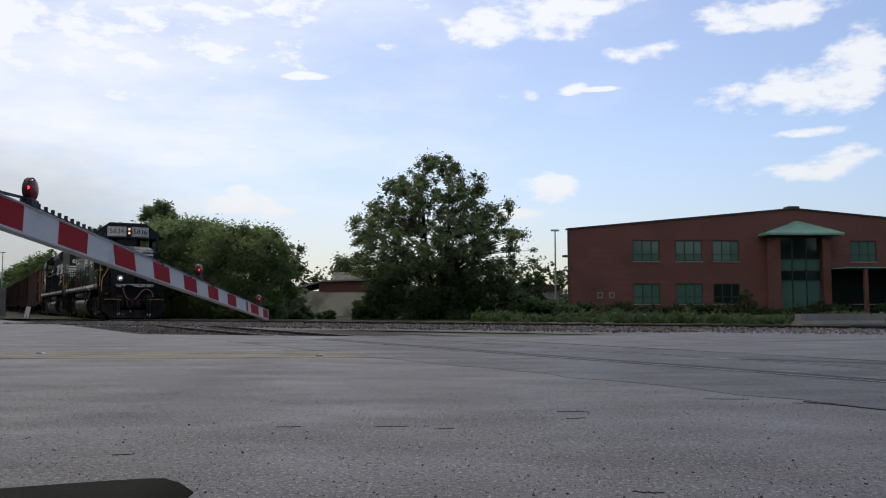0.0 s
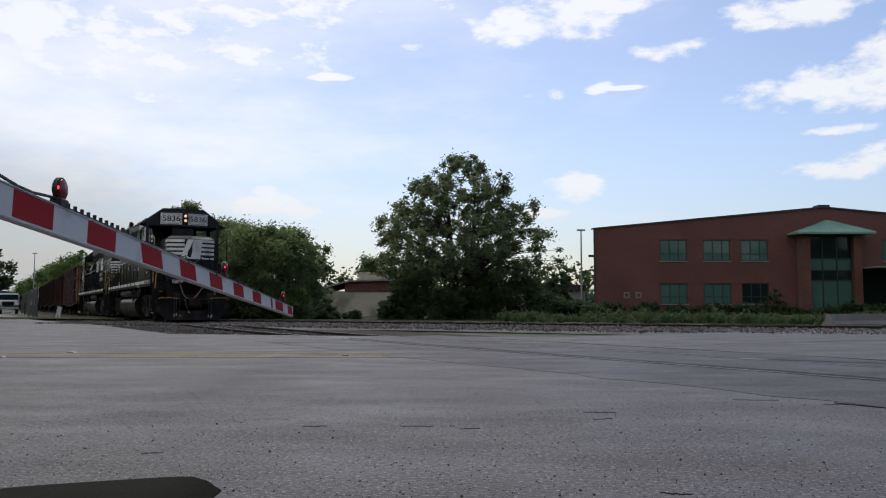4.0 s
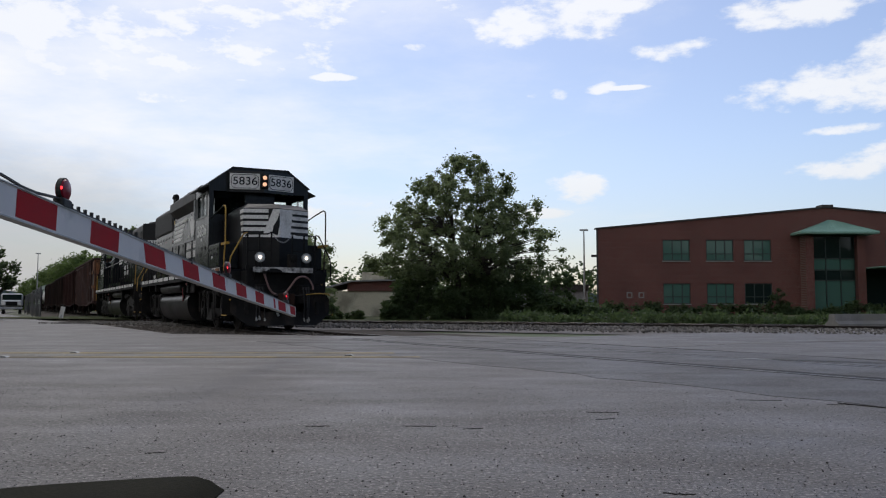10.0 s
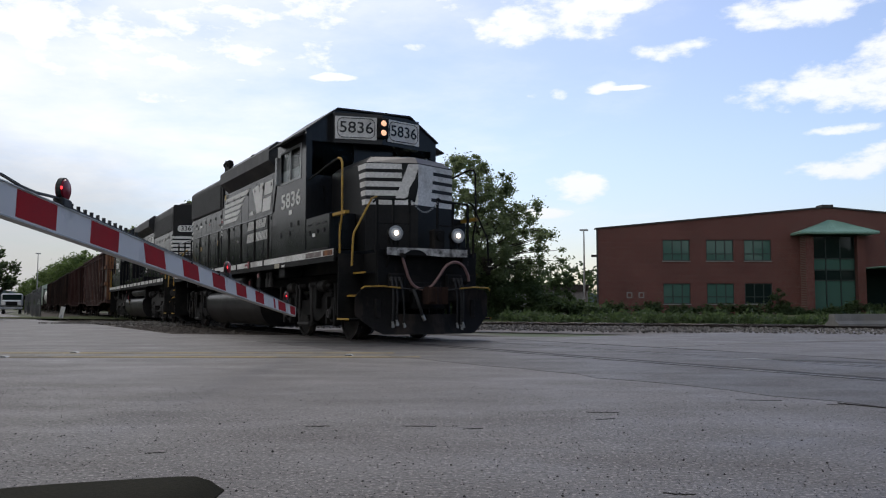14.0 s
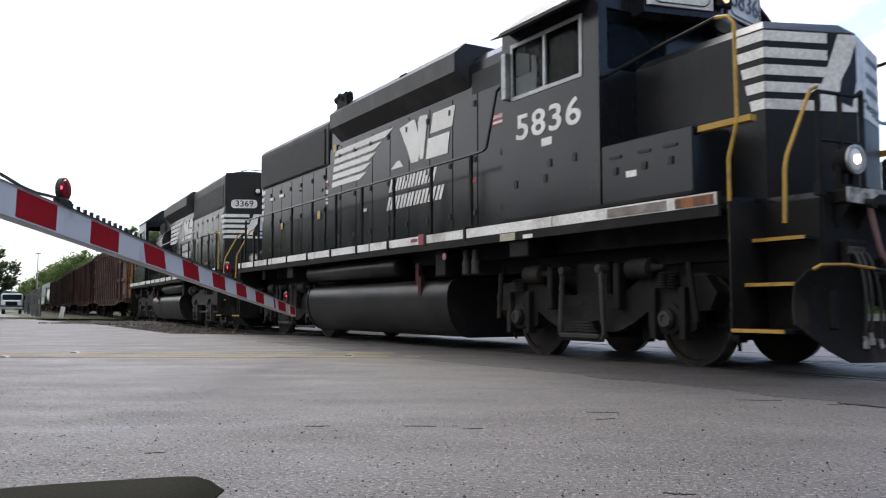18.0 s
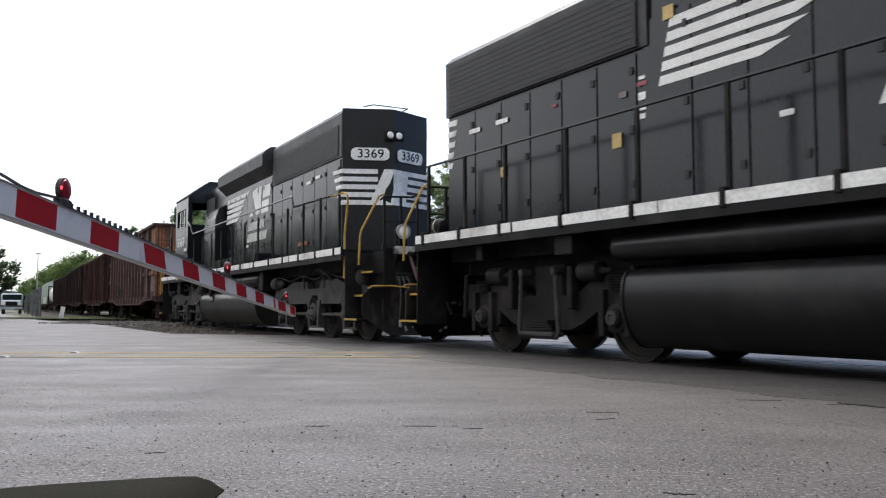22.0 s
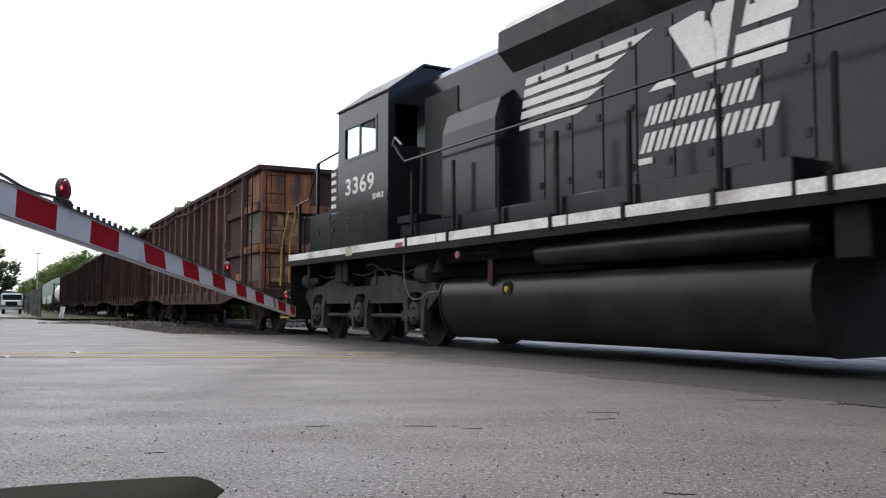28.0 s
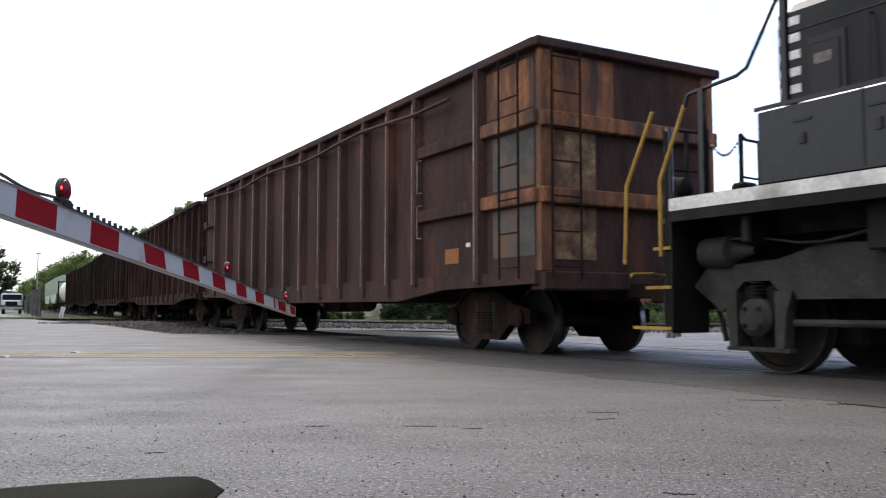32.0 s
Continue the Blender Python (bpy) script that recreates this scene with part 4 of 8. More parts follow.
def end_works(parent, x, out, hoses=True, plough=True, lights=True, lit=True):
    """Everything on a locomotive's end: end sheet, anticlimber, coupler, hoses, lamps, rails. x: the end sheet; out: +1 or -1."""
    o = out
    rnd = random.Random(int(abs(x) * 100) + o)
    def span(a, b):
        return min(x + o * a, x + o * b), max(x + o * a, x + o * b)
    part("end_sheet", box(*span(-0.04, 0.0), -0.97, 0.97, 0.75, 1.72, 0.01), "pilot_black", parent)
    part("anticlimber", box(*span(0.0, 0.16), -0.83, 0.83, 1.60, 1.74, 0.02), "pilot_black", parent)
    face = [(-0.85, 1.61), (-0.52, 1.60), (-0.46, 1.66), (-0.36, 1.71), (-0.2, 1.72), (-0.08, 1.68), (-0.02, 1.62), (0.3, 1.60), (0.85, 1.61), (0.85, 1.75), (-0.85, 1.75)]
    part("anticlimber_face", prism(face, "x", *span(0.161, 0.168)), "white_chipped", parent, "chipped white paint on the notched anticlimber")
    bm = bmesh.new()
    for y in (-0.78, -0.45, 0.45, 0.78):
        add_prism(bm, [(x, 1.60), (x + o * 0.15, 1.60), (x, 1.38)], "y", y - 0.012, y + 0.012)
    part("gusset", bm, "pilot_black", parent)
    # coupler with its pocket, shank, head and lever
    bm = box(*span(0, 0.14), -0.30, 0.30, 0.66, 1.12, 0.02)
    add_box(bm, *span(0.14, 0.16), -0.34, 0.34, 0.62, 0.70)
    part("draft_pocket", bm, "truck_black", parent)
    bm = box(*span(0.1, 0.38), -0.13, 0.13, 0.74, 0.98, 0.02)
    add_prism(bm, [(x + o * 0.34, -0.2), (x + o * 0.54, -0.19), (x + o * 0.62, -0.05), (x + o * 0.52, 0.03), (x + o * 0.50, 0.12), (x + o * 0.58, 0.2), (x + o * 0.34, 0.2)], "z", 0.70, 1.02)
    part("coupler", bm, "rust_dark", parent, "rusty dark knuckle coupler")
    part("knuckle", lathe([(0.73, 0.03), (0.735, 0.065), (0.99, 0.065), (0.995, 0.03)], "z", 12, (x + o * 0.56, -0.13, 0)), "rust_dark", parent, smooth=True)
    bm = bmesh.new()
    for y in (-0.60, 0.60):
        add_box(bm, *span(0, 0.10), y - 0.17, y + 0.17, 0.74, 1.28, 0.03)
        add_box(bm, *span(0.10, 0.125), y - 0.10, y + 0.10, 0.95, 1.20, 0.01)
    part("end_plate", bm, "truck_black", parent)
    if plough:
        part("snow_plough", plough_sheet(x, o), "plough_black", parent, "black steel snow plough with scuffed hollow face", smooth=True)
        for y in (-1.0, 1.0):
            part("plough_brace", box(*span(0.0, 0.12), y - 0.05, y + 0.05, 0.45, 0.80, 0.01), "truck_black", parent)
    if hoses:
        pts = [(-0.56, 1.60), (-0.50, 1.42), (-0.38, 1.12), (-0.20, 0.99), (0.0, 1.02), (0.16, 1.20), (0.32, 1.42), (0.5, 1.50), (0.68, 1.44), (0.80, 1.26), (0.82, 1.14)]
        part("jumper_cable", tube(through_points([(x + o * (0.24 + 0.05 * math.sin(3 * y)), y, z) for y, z in pts]), 0.027, 8), "hose", parent, "red jumper cable slung across the pilot")
        for y in (-0.56, 0.82):
            part("cable_plug", rod((x + o * 0.13, y, 1.62 if y < 0 else 1.12), (x + o * 0.25, y, 1.60 if y < 0 else 1.14), 0.045, 10), "truck_black", parent)
    for y in (-0.74, -0.66, -0.58, 0.58, 0.66, 0.74):
        dy, low = rnd.uniform(-0.05, 0.07), rnd.uniform(0.30, 0.42)
        pts = through_points([(x + o * 0.10, y, 1.16), (x + o * 0.17, y + dy * 0.3, 1.12), (x + o * 0.24, y + dy * 0.6, 0.9), (x + o * 0.26, y + dy, 0.62), (x + o * 0.24, y + dy * 1.2, low)], 4)
        hose = part("air_hose", tube(pts, 0.017, 6), "rubber", parent)
        e = pts[-1]
        bm = rod(e, (e.x, e.y + 0.015, e.z - 0.06), 0.02, 6)
        add_box(bm, e.x - 0.02, e.x + 0.02, e.y - 0.012, e.y + 0.042, e.z - 0.115, e.z - 0.05, 0.006)
        part("hose_end", bm, "alloy", hose, "pale metal hose end")
        part("hose_cock", lathe([(1.13, 0.02), (1.14, 0.035), (1.20, 0.035), (1.21, 0.015)], "z", 8, (x + o * 0.11, y, 0)), "truck_grey", hose)
    pts = through_points([(x + o * 0.12, -0.34, 0.95), (x + o * 0.30, -0.36, 0.93), (x + o * 0.42, -0.32, 0.70), (x + o * 0.40, -0.24, 0.50)], 5)
    line = part("brake_hose", tube(pts, 0.030, 8), "rubber", parent)
    part("hose_end", rod(pts[-1], pts[-1] + Vector((0.0, 0.05, -0.09)), 0.030, 8), "alloy", line, "pale metal hose end")
    for sd in (-1, 1):
        bm = tube([(x + o * 0.16, sd * 1.36, 0.98), (x + o * 0.2, sd * 1.30, 1.02), (x + o * 0.22, sd * 0.95, 1.03), (x + o * 0.26, sd * 0.62, 1.0)], 0.015, 6)
        lever = part("cut_lever", bm, "yellow", parent, "yellow uncoupling lever")
        part("lever_arm", tube([(x + o * 0.26, sd * 0.62, 1.0), (x + o * 0.28, sd * 0.35, 0.97), (x + o * 0.44, sd * 0.12, 1.02)], 0.013, 6), "truck_grey", lever)
    if lights:
        for y in (-0.66, 0.66):
            can = part("ditch_light", lathe([(x - o * 0.08, 0.05), (x - o * 0.04, 0.11), (x + o * 0.10, 0.135), (x + o * 0.14, 0.135), (x + o * 0.145, 0.12), (x + o * 0.10, 0.11)], "x", 24, (0, y, 2.02)), "truck_black", parent, smooth=True)
            part("rim", lathe([(x + o * 0.125, 0.140), (x + o * 0.150, 0.140), (x + o * 0.152, 0.112), (x + o * 0.140, 0.112)], "x", 24, (0, y, 2.02)), "alloy", can, "bright metal lamp rim", smooth=True)
            part("lamp", lathe([(x + o * 0.135, 0.113), (x + o * 0.152, 0.07), (x + o * 0.158, 0.01)], "x", 24, (0, y, 2.02)), "lens", can, "round lamp glass", smooth=True)
            if lit:
                part("bulb", lathe([(x + o * 0.15, 0.055), (x + o * 0.164, 0.03), (x + o * 0.168, 0.005)], "x", 16, (0, y, 2.02)), "lamp_on", can, "bright lamp filament")
            part("bracket", boxes([(*span(0.0, 0.08), y - 0.10, y + 0.10, 1.74, 1.79), (*span(0.0, 0.05), y - 0.11, y - 0.08, 1.79, 2.02), (*span(0.0, 0.05), y + 0.08, y + 0.11, 1.79, 2.02)]), "truck_black", can)
    # receptacle boxes on the platform
    box_ = part("receptacle_box", boxes([(*span(-0.16, 0.05), 0.18, 0.44, 1.72, 2.14)], 0.03), "truck_black", parent)
    part("cover", lathe([(x + o * 0.05, 0.08), (x + o * 0.09, 0.075), (x + o * 0.095, 0.02)], "x", 14, (0, 0.31, 2.0)), "truck_black", box_)
    part("step_plate", boxes([(*span(-0.2, 0.1), -0.28, 0.10, 1.745, 1.765)]), "truck_grey", parent)
    # end railings: three posts a side, a top rail that comes down towards the stairs
    for sd in (-1, 1):
        for y, top in ((0.30, 2.74), (0.64, 2.66), (0.97, 2.66)):
            bm = box(*span(-0.045, -0.005), sd * y - 0.02, sd * y + 0.02, 1.68, top)
            add_box(bm, *span(-0.06, 0.01), sd * y - 0.045, sd * y + 0.045, 1.68, 1.80)
            part("end_post", bm, "pilot_black", parent)
        part("end_rail", tube([(x - o * 0.02, sd * 0.30, 2.74), (x - o * 0.02, sd * 0.40, 2.68), (x - o * 0.02, sd * 0.97, 2.66), (x - o * 0.1, sd * 1.02, 2.6)], 0.021, 6), "pilot_black", parent)
        part("end_rail", rod((x - o * 0.02, sd * 0.30, 2.22), (x - o * 0.02, sd * 0.97, 2.2), 0.015, 6), "pilot_black", parent)
    bm = bmesh.new()
    for i in range(26):
        f = i / 25
        y, z = -0.28 + 0.56 * f, 2.66 - 0.20 * math.sin(math.pi * f)
        add_rod(bm, (x, y, z + (0.012 if i % 2 else 0.0)), (x, y + 0.026, z - (0.0 if i % 2 else 0.012)), 0.009 if i % 2 else 0.014, 5)
    part("safety_chain", bm, "galv", parent, "galvanised safety chain")
    for sd in (-1, 1):
        bm = tube([(x - o * 0.02, sd * 0.98, 2.70), (x - o * 0.02, sd * 1.08, 2.66), (x - o * 0.03, sd * 1.42, 2.02), (x - o * 0.04, sd * 1.44, 1.9), (x - o * 0.04, sd * 1.46, 1.40)], 0.020, 6)
        if plough:
            part("stair_grab", bm, "yellow" if sd < 0 else "truck_black", parent, "stair grab rail")


M["hood_end_black"] = mat("hood_end_black", (0.0125, 0.0132, 0.015), 0.42, dark=(0.0085, 0.009, 0.010), scale=1.5, fine=25, bump=0.02, bump_scale=3, stain=(0.02, 0.019, 0.018), stain_scale=0.9, stain_amount=0.25, spec=0.22)
M["pilot_black"] = mat("pilot_black", (0.011, 0.011, 0.0114), 0.6, dark=(0.007, 0.007, 0.0073), scale=2.0, fine=30, bump=0.1, stain=(0.022, 0.020, 0.018), stain_scale=1.5, stain_amount=0.3, spec=0.14)
M["plough_black"] = mat("plough_black", (0.015, 0.0145, 0.015), 0.75, dark=(0.008, 0.008, 0.0082), scale=1.6, fine=40, bump=0.12, stain=(0.04, 0.031, 0.026), stain_scale=2.2, stain_amount=0.35, spec=0.1, stretch=(1, 1, 0.4))
M["white_chipped"] = mat("white_chipped", (0.66, 0.65, 0.63), 0.55, dark=(0.40, 0.39, 0.37), scale=4, fine=30, bump=0.08, stain=(0.045, 0.042, 0.04), stain_scale=5.5, stain_amount=0.42)


def hood_doors(parent, x0, x1, y, z0, z1, n, gap=0.012):
    """Row of hood doors standing a little proud, with latches and hinges."""
    w = (x1 - x0) / n
    s = -1 if y < 0 else 1
    for i in range(n):
        a, b = x0 + i * w + gap, x0 + (i + 1) * w - gap
        d = part("hood_door", box(a, b, min(y, y + s * 0.018), max(y, y + s * 0.018), z0, z1, 0.006), "black", parent)
        for z in (z0 + 0.25, (z0 + z1) / 2, z1 - 0.2):
            k = new("latch", LATCH)
            k.parent, k.location = d, (b - 0.07, y + s * 0.024, z)


LATCH = mesh_of(box(-0.03, 0.03, -0.012, 0.012, -0.045, 0.045), "latch", "grille")


def v_face(xc, xs, half, z0, z1, thick, o):
    """A shallow wedge plate on a hood end: centre at xc, sides at xs."""
    bm = bmesh.new()
    pts = [(xs, -half), (xc, 0), (xs, half), (xs + o * thick, half), (xc + o * thick, 0), (xs + o * thick, -half)]
    add_prism(bm, pts, "z", z0, z1)
    return bm


def end_emblem(parent, xc, xs, half, z0, z1, o):
    """White bars round a pale slanted field with a dark plain shape on a wedge-shaped hood end."""
    def at(y, t):
        return xc + (xs - xc) * abs(y) / half + o * t
    def plate(y0, y1, za, zb, t=0.004, lean=0.0):
        bm = bmesh.new()
        q = [(y0 - lean * (za - z0), za), (y1 - lean * (za - z0), za), (y1 - lean * (zb - z0), zb), (y0 - lean * (zb - z0), zb)]
        lo = [bm.verts.new((at(y, 0.0005), y, z)) for y, z in q]
        hi = [bm.verts.new((at(y, t), y, z)) for y, z in q]
        fs = [bm.faces.new(lo), bm.faces.new(hi[::-1])] + [bm.faces.new((lo[i], hi[i], hi[(i + 1) % 4], lo[(i + 1) % 4])) for i in range(4)]
        bmesh.ops.recalc_face_normals(bm, faces=fs)
        return bm
    def field(pts, t, material, label, name="stripe"):
        bm = bmesh.new()
        lo = [bm.verts.new((at(y, 0.0005), y, z)) for y, z in pts]
        hi = [bm.verts.new((at(y, t), y, z)) for y, z in pts]
        k = len(pts)
        fs = [bm.faces.new(lo), bm.faces.new(hi[::-1])] + [bm.faces.new((lo[i], hi[i], hi[(i + 1) % k], lo[(i + 1) % k])) for i in range(k)]
        bmesh.ops.recalc_face_normals(bm, faces=fs)
        part(name, bm, material, parent, label)
    h = z1 - z0
    for i in range(5):
        za = z0 + i * h * 0.2175
        zb = za + h * 0.13
        part("stripe", plate(-half, -0.30, za, zb), "white", parent, "white painted stripe")
        part("stripe", plate(0.30, half, za, zb), "white", parent, "white painted stripe")
    field([(-0.46, z0), (0, z0), (0, z1), (-0.18, z1)], 0.006, "white", "pale slanted painted field")
    field([(0, z0), (0.34, z0), (0.42, z1), (0, z1)], 0.006, "white", "pale slanted painted field")
    # a plain dark shape in the middle of the field
    field([(-0.20, z0 + 0.14 * h), (-0.06, z0 + 0.06 * h), (-0.004, z0 + 0.42 * h), (-0.004, z0 + 0.88 * h), (-0.07, z0 + 0.62 * h), (-0.16, z0 + 0.42 * h)], 0.010, "black", "plain dark emblem shape", "emblem_shape")


def side_emblem(parent, x_tail, x_head, y, z0, z1):
    """White pointed bars and two slanted plain shapes on the hood's side; two rows of bars below."""
    L, H = x_head - x_tail, z1 - z0
    def shape(pts, name, label):
        part(name, prism([(x_tail + L * u, z0 + H * v) for u, v in pts], "y", y - 0.006, y), "lettering", parent, label)
    for i in range(5):
        a, b = 0.215 * i, 0.215 * i + 0.145
        tip = (0.355, 0.395, 0.44, 0.49, 0.585)[i]
        lean = 0.038
        shape([(lean * a, a), (tip - 0.075, a), (tip, b + 0.02 * (i == 4)), (lean * b, b)], "emblem_bar", "white painted bar with a slanted tip")
    # a leaning wedge and two broad leaning blocks, each with a slit
    shape([(0.565, -0.01), (0.605, 0.14), (0.632, 0.16), (0.66, -0.01)], "emblem_shape", "white painted wedge")
    shape([(0.632, 0.93), (0.66, 0.66), (0.70, 0.28), (0.72, 0.0), (0.775, 0.0), (0.79, 0.42), (0.752, 0.98), (0.735, 1.02)], "emblem_shape", "white leaning plain block")
    shape([(0.785, 0.02), (0.81, 0.02), (0.842, 1.0), (0.786, 1.04), (0.772, 0.9)], "emblem_shape", "white leaning plain bar")
    shape([(0.83, -0.02), (0.975, -0.02), (0.99, 0.44), (0.845, 0.44)], "emblem_shape", "white leaning plain block")
    shape([(0.86, 0.54), (1.005, 0.54), (1.025, 0.98), (0.88, 0.98)], "emblem_shape", "white leaning plain block")
    # the two rows below: plain leaning bars
    for row, n, ua, ub, za, zb in ((0, 7, 0.545, 0.895, -0.56, -0.25), (1, 8, 0.528, 0.945, -1.0, -0.68)):
        w = (ub - ua) / n
        for i in range(n):
            u, d = ua + i * w, 0.022
            for k0, k1 in ((0.0, 0.30), (0.46, 0.78)):
                shape([(u + w * k0, za), (u + w * k1, za), (u + w * k1 + d, zb), (u + w * k0 + d, zb)], "lettering_bar", "white leaning painted bar")


def cab_shell(parent, xa, xb, front, num, sill=1.76):
    """Cab between local xa < xb; front = +1 when the nose lies towards +x. Walls are real shells with window openings."""
    eave, top, flat, w = 4.36, 4.89, 0.86, 1.53
    # side walls: below, above and between two window openings
    wx0, wx1, wz0, wz1 = xa + 0.26, xb - 0.34, 3.42, 4.08
    if front < 0:
        wx0, wx1, wz0, wz1 = xa + 0.34, xb - 0.46, 3.40, 3.96
    for s in (-1, 1):
        y0, y1 = sorted((s * w, s * (w - 0.05)))
        bm = lattice([xa, wx0, wx1, xb], [sill, wz0, wz1, eave], lambda i, j: (i, j) != (1, 1), y0, y1)
        wall = part("cab_side", bm, "black", parent)
        yo, yi = s * (w + 0.012), s * (w - 0.02)
        a, b = sorted((yo, yi))
        bm = boxes([(wx0 - 0.05, wx1 + 0.05, a, b, wz0 - 0.05, wz0), (wx0 - 0.05, wx1 + 0.05, a, b, wz1, wz1 + 0.05), (wx0 - 0.05, wx0, a, b, wz0, wz1),
                    (wx1, wx1 + 0.05, a, b, wz0, wz1), ((wx0 + wx1) / 2 - 0.025, (wx0 + wx1) / 2 + 0.025, a, b, wz0, wz1)])
        part("window_frame", bm, "galv" if num else "black", wall, "metal cab window frame")
        pane = part("pane", box(wx0, wx1, s * (w - 0.03) - 0.003, s * (w - 0.03) + 0.003, wz0, wz1), "cab_glass", wall)
        pane.visible_shadow = False
        if num:
            part("mirror", box(wx0 - 0.16, wx0 - 0.06, *sorted((s * w, s * (w + 0.09))), wz0 - 0.02, wz1 - 0.05, 0.01), "galv", wall, "narrow grey wind deflector")
            bm = prism([(s * (w - 0.02), eave - 0.06), (s * (w + 0.30), eave - 0.20), (s * (w + 0.30), eave - 0.18), (s * (w - 0.02), eave - 0.03)], "x", wx0 - 0.1, wx1 + 0.2)
            part("sun_shade", bm, "roof_black", wall, "grey tilted sun shade")
        part("drip_rail", box(xa, xb, *sorted((s * w, s * (w + 0.03))), eave - 0.03, eave), "roof_black", wall)
    # end walls with windscreens
    for x, f in ((xa, -1), (xb, 1)):
        a, b = sorted((x, x - f * 0.05))
        bm = lattice([-w + 0.05, -1.4, -flat, -0.45, 0.45, flat, 1.4, w - 0.05], [sill, 3.42, 4.14, top], lambda i, j: not (j == 1 and i in (1, 2, 4, 5)), -b, -a,
                     lambda y: top - 0.04 if abs(y) <= flat + 0.01 else eave + (top - 0.04 - eave) * (w - abs(y)) / (w - flat))
        bm.transform(Matrix.Rotation(radians(90), 4, "Z"))
        wall = part("cab_end", bm, "black", parent)
        for y in (-0.925, 0.925):
            p = part("pane", box(x - f * 0.03 - 0.003, x - f * 0.03 + 0.003, y - 0.475, y + 0.475, 3.42, 4.14), "cab_glass", wall)
            p.visible_shadow = False
    part("cab_roof", prism([(-w - 0.03, eave), (-flat, top), (flat, top), (w + 0.03, eave), (w + 0.03, eave - 0.03), (flat, top - 0.035), (-flat, top - 0.035), (-w - 0.03, eave - 0.03)], "x", xa - 0.04, xb + 0.06), "roof_black", parent, "grey-black cab roof with sloped sides")
    part("cab_floor", box(xa + 0.06, xb - 0.06, -w + 0.06, w - 0.06, sill, sill + 0.05), "truck_black", parent)
    for y in (-0.85, 0.85):
        bm = box((xa + xb) / 2 - 0.25, (xa + xb) / 2 + 0.2, y - 0.22, y + 0.22, 2.4, 2.5, 0.03)
        add_box(bm, (xa + xb) / 2 - front * 0.28 - 0.05, (xa + xb) / 2 - front * 0.28 + 0.05, y - 0.2, y + 0.2, 2.5, 3.3, 0.03)
        add_rod(bm, ((xa + xb) / 2, y, 1.8), ((xa + xb) / 2, y, 2.42), 0.06)
        part("crew_seat", bm, "seat", parent, "dark green crew seat")


def number_boards(parent, xc, xs, half, z0, z1, o, word, rounded=False):
    """Two number panels on a wedge, one each side of the twin lamps."""
    for s in (-1, 1):
        a, b = (-half, -0.13) if s < 0 else (0.13, half)
        if rounded:
            a, b = (-0.84 * half, -0.10 * half) if s < 0 else (0.10 * half, 0.84 * half)
        def at(y, t=0.0):
            return xc + (xs - xc) * abs(y) / half + o * t
        bm = bmesh.new()
        q = [(a, z0), (b, z0), (b, z1), (a, z1)]
        if rounded:
            r, q = (z1 - z0) * 0.38, []
            for i in range(24):
                t = 2 * math.pi * (i + 0.5) / 24
                q.append(((b - r if math.cos(t) > 0 else a + r) + r * math.cos(t), (z1 - r if math.sin(t) > 0 else z0 + r) + r * math.sin(t)))
        k = len(q)
        lo = [bm.verts.new((at(y, 0.001), y, z)) for y, z in q]
        hi = [bm.verts.new((at(y, 0.03), y, z)) for y, z in q]
        fs = [bm.faces.new(lo), bm.faces.new(hi[::-1])] + [bm.faces.new((lo[i], hi[i], hi[(i + 1) % k], lo[(i + 1) % k])) for i in range(k)]
        bmesh.ops.recalc_face_normals(bm, faces=fs)
        board = part("number_board", bm, "white", parent, "white number panel with black numerals")
        ym = (a + b) / 2
        turn = (0 if o > 0 else math.pi) + o * s * math.atan2(abs(xs - xc), half)
        word_part(word, (z1 - z0) * (0.98 if rounded else 0.70), on_face((at(ym, 0.036), ym, (z0 + z1) / 2), turn), "black", board, 0.002, 1.1)
        if rounded:
            continue
        # thin dark outline round the number
        bm = bmesh.new()
        m_ = on_face((at(ym, 0.032), ym, (z0 + z1) / 2), turn)
        hw, hh = (b - a) / 2 * 0.93, (z1 - z0) / 2 * 0.86
        pts = []
        for i in range(24):
            t = 2 * math.pi * i / 24
            cx, cz = math.copysign(hw - 0.12, math.cos(t)), math.copysign(hh - 0.12, math.sin(t))
            pts.append(m_ @ Vector((cx + 0.12 * math.cos(t), cz + 0.12 * math.sin(t), 0.002)))
        add_tube(bm, pts + pts[:1], 0.009, 4)
        part("outline", bm, "black", board)


def twin_lamp(parent, x, o, z, lit, sideways=False):
    can = part("headlight", box(min(x, x + o * 0.06), max(x, x + o * 0.06), -0.12, 0.12, z - 0.22, z + 0.22, 0.02) if not sideways else
               box(min(x, x + o * 0.05), max(x, x + o * 0.05), -0.22, 0.22, z - 0.11, z + 0.11, 0.02), "truck_black", parent, "twin headlight housing")
    for k in (-1, 1):
        c = (0, 0, z + k * 0.10) if not sideways else (0, k * 0.10, z)
        part("lamp", lathe([(x + o * 0.05, 0.072), (x + o * 0.075, 0.05), (x + o * 0.08, 0.01)], "x", 18, c), "lamp_amber" if lit else "lens", can, "round lamp glass")


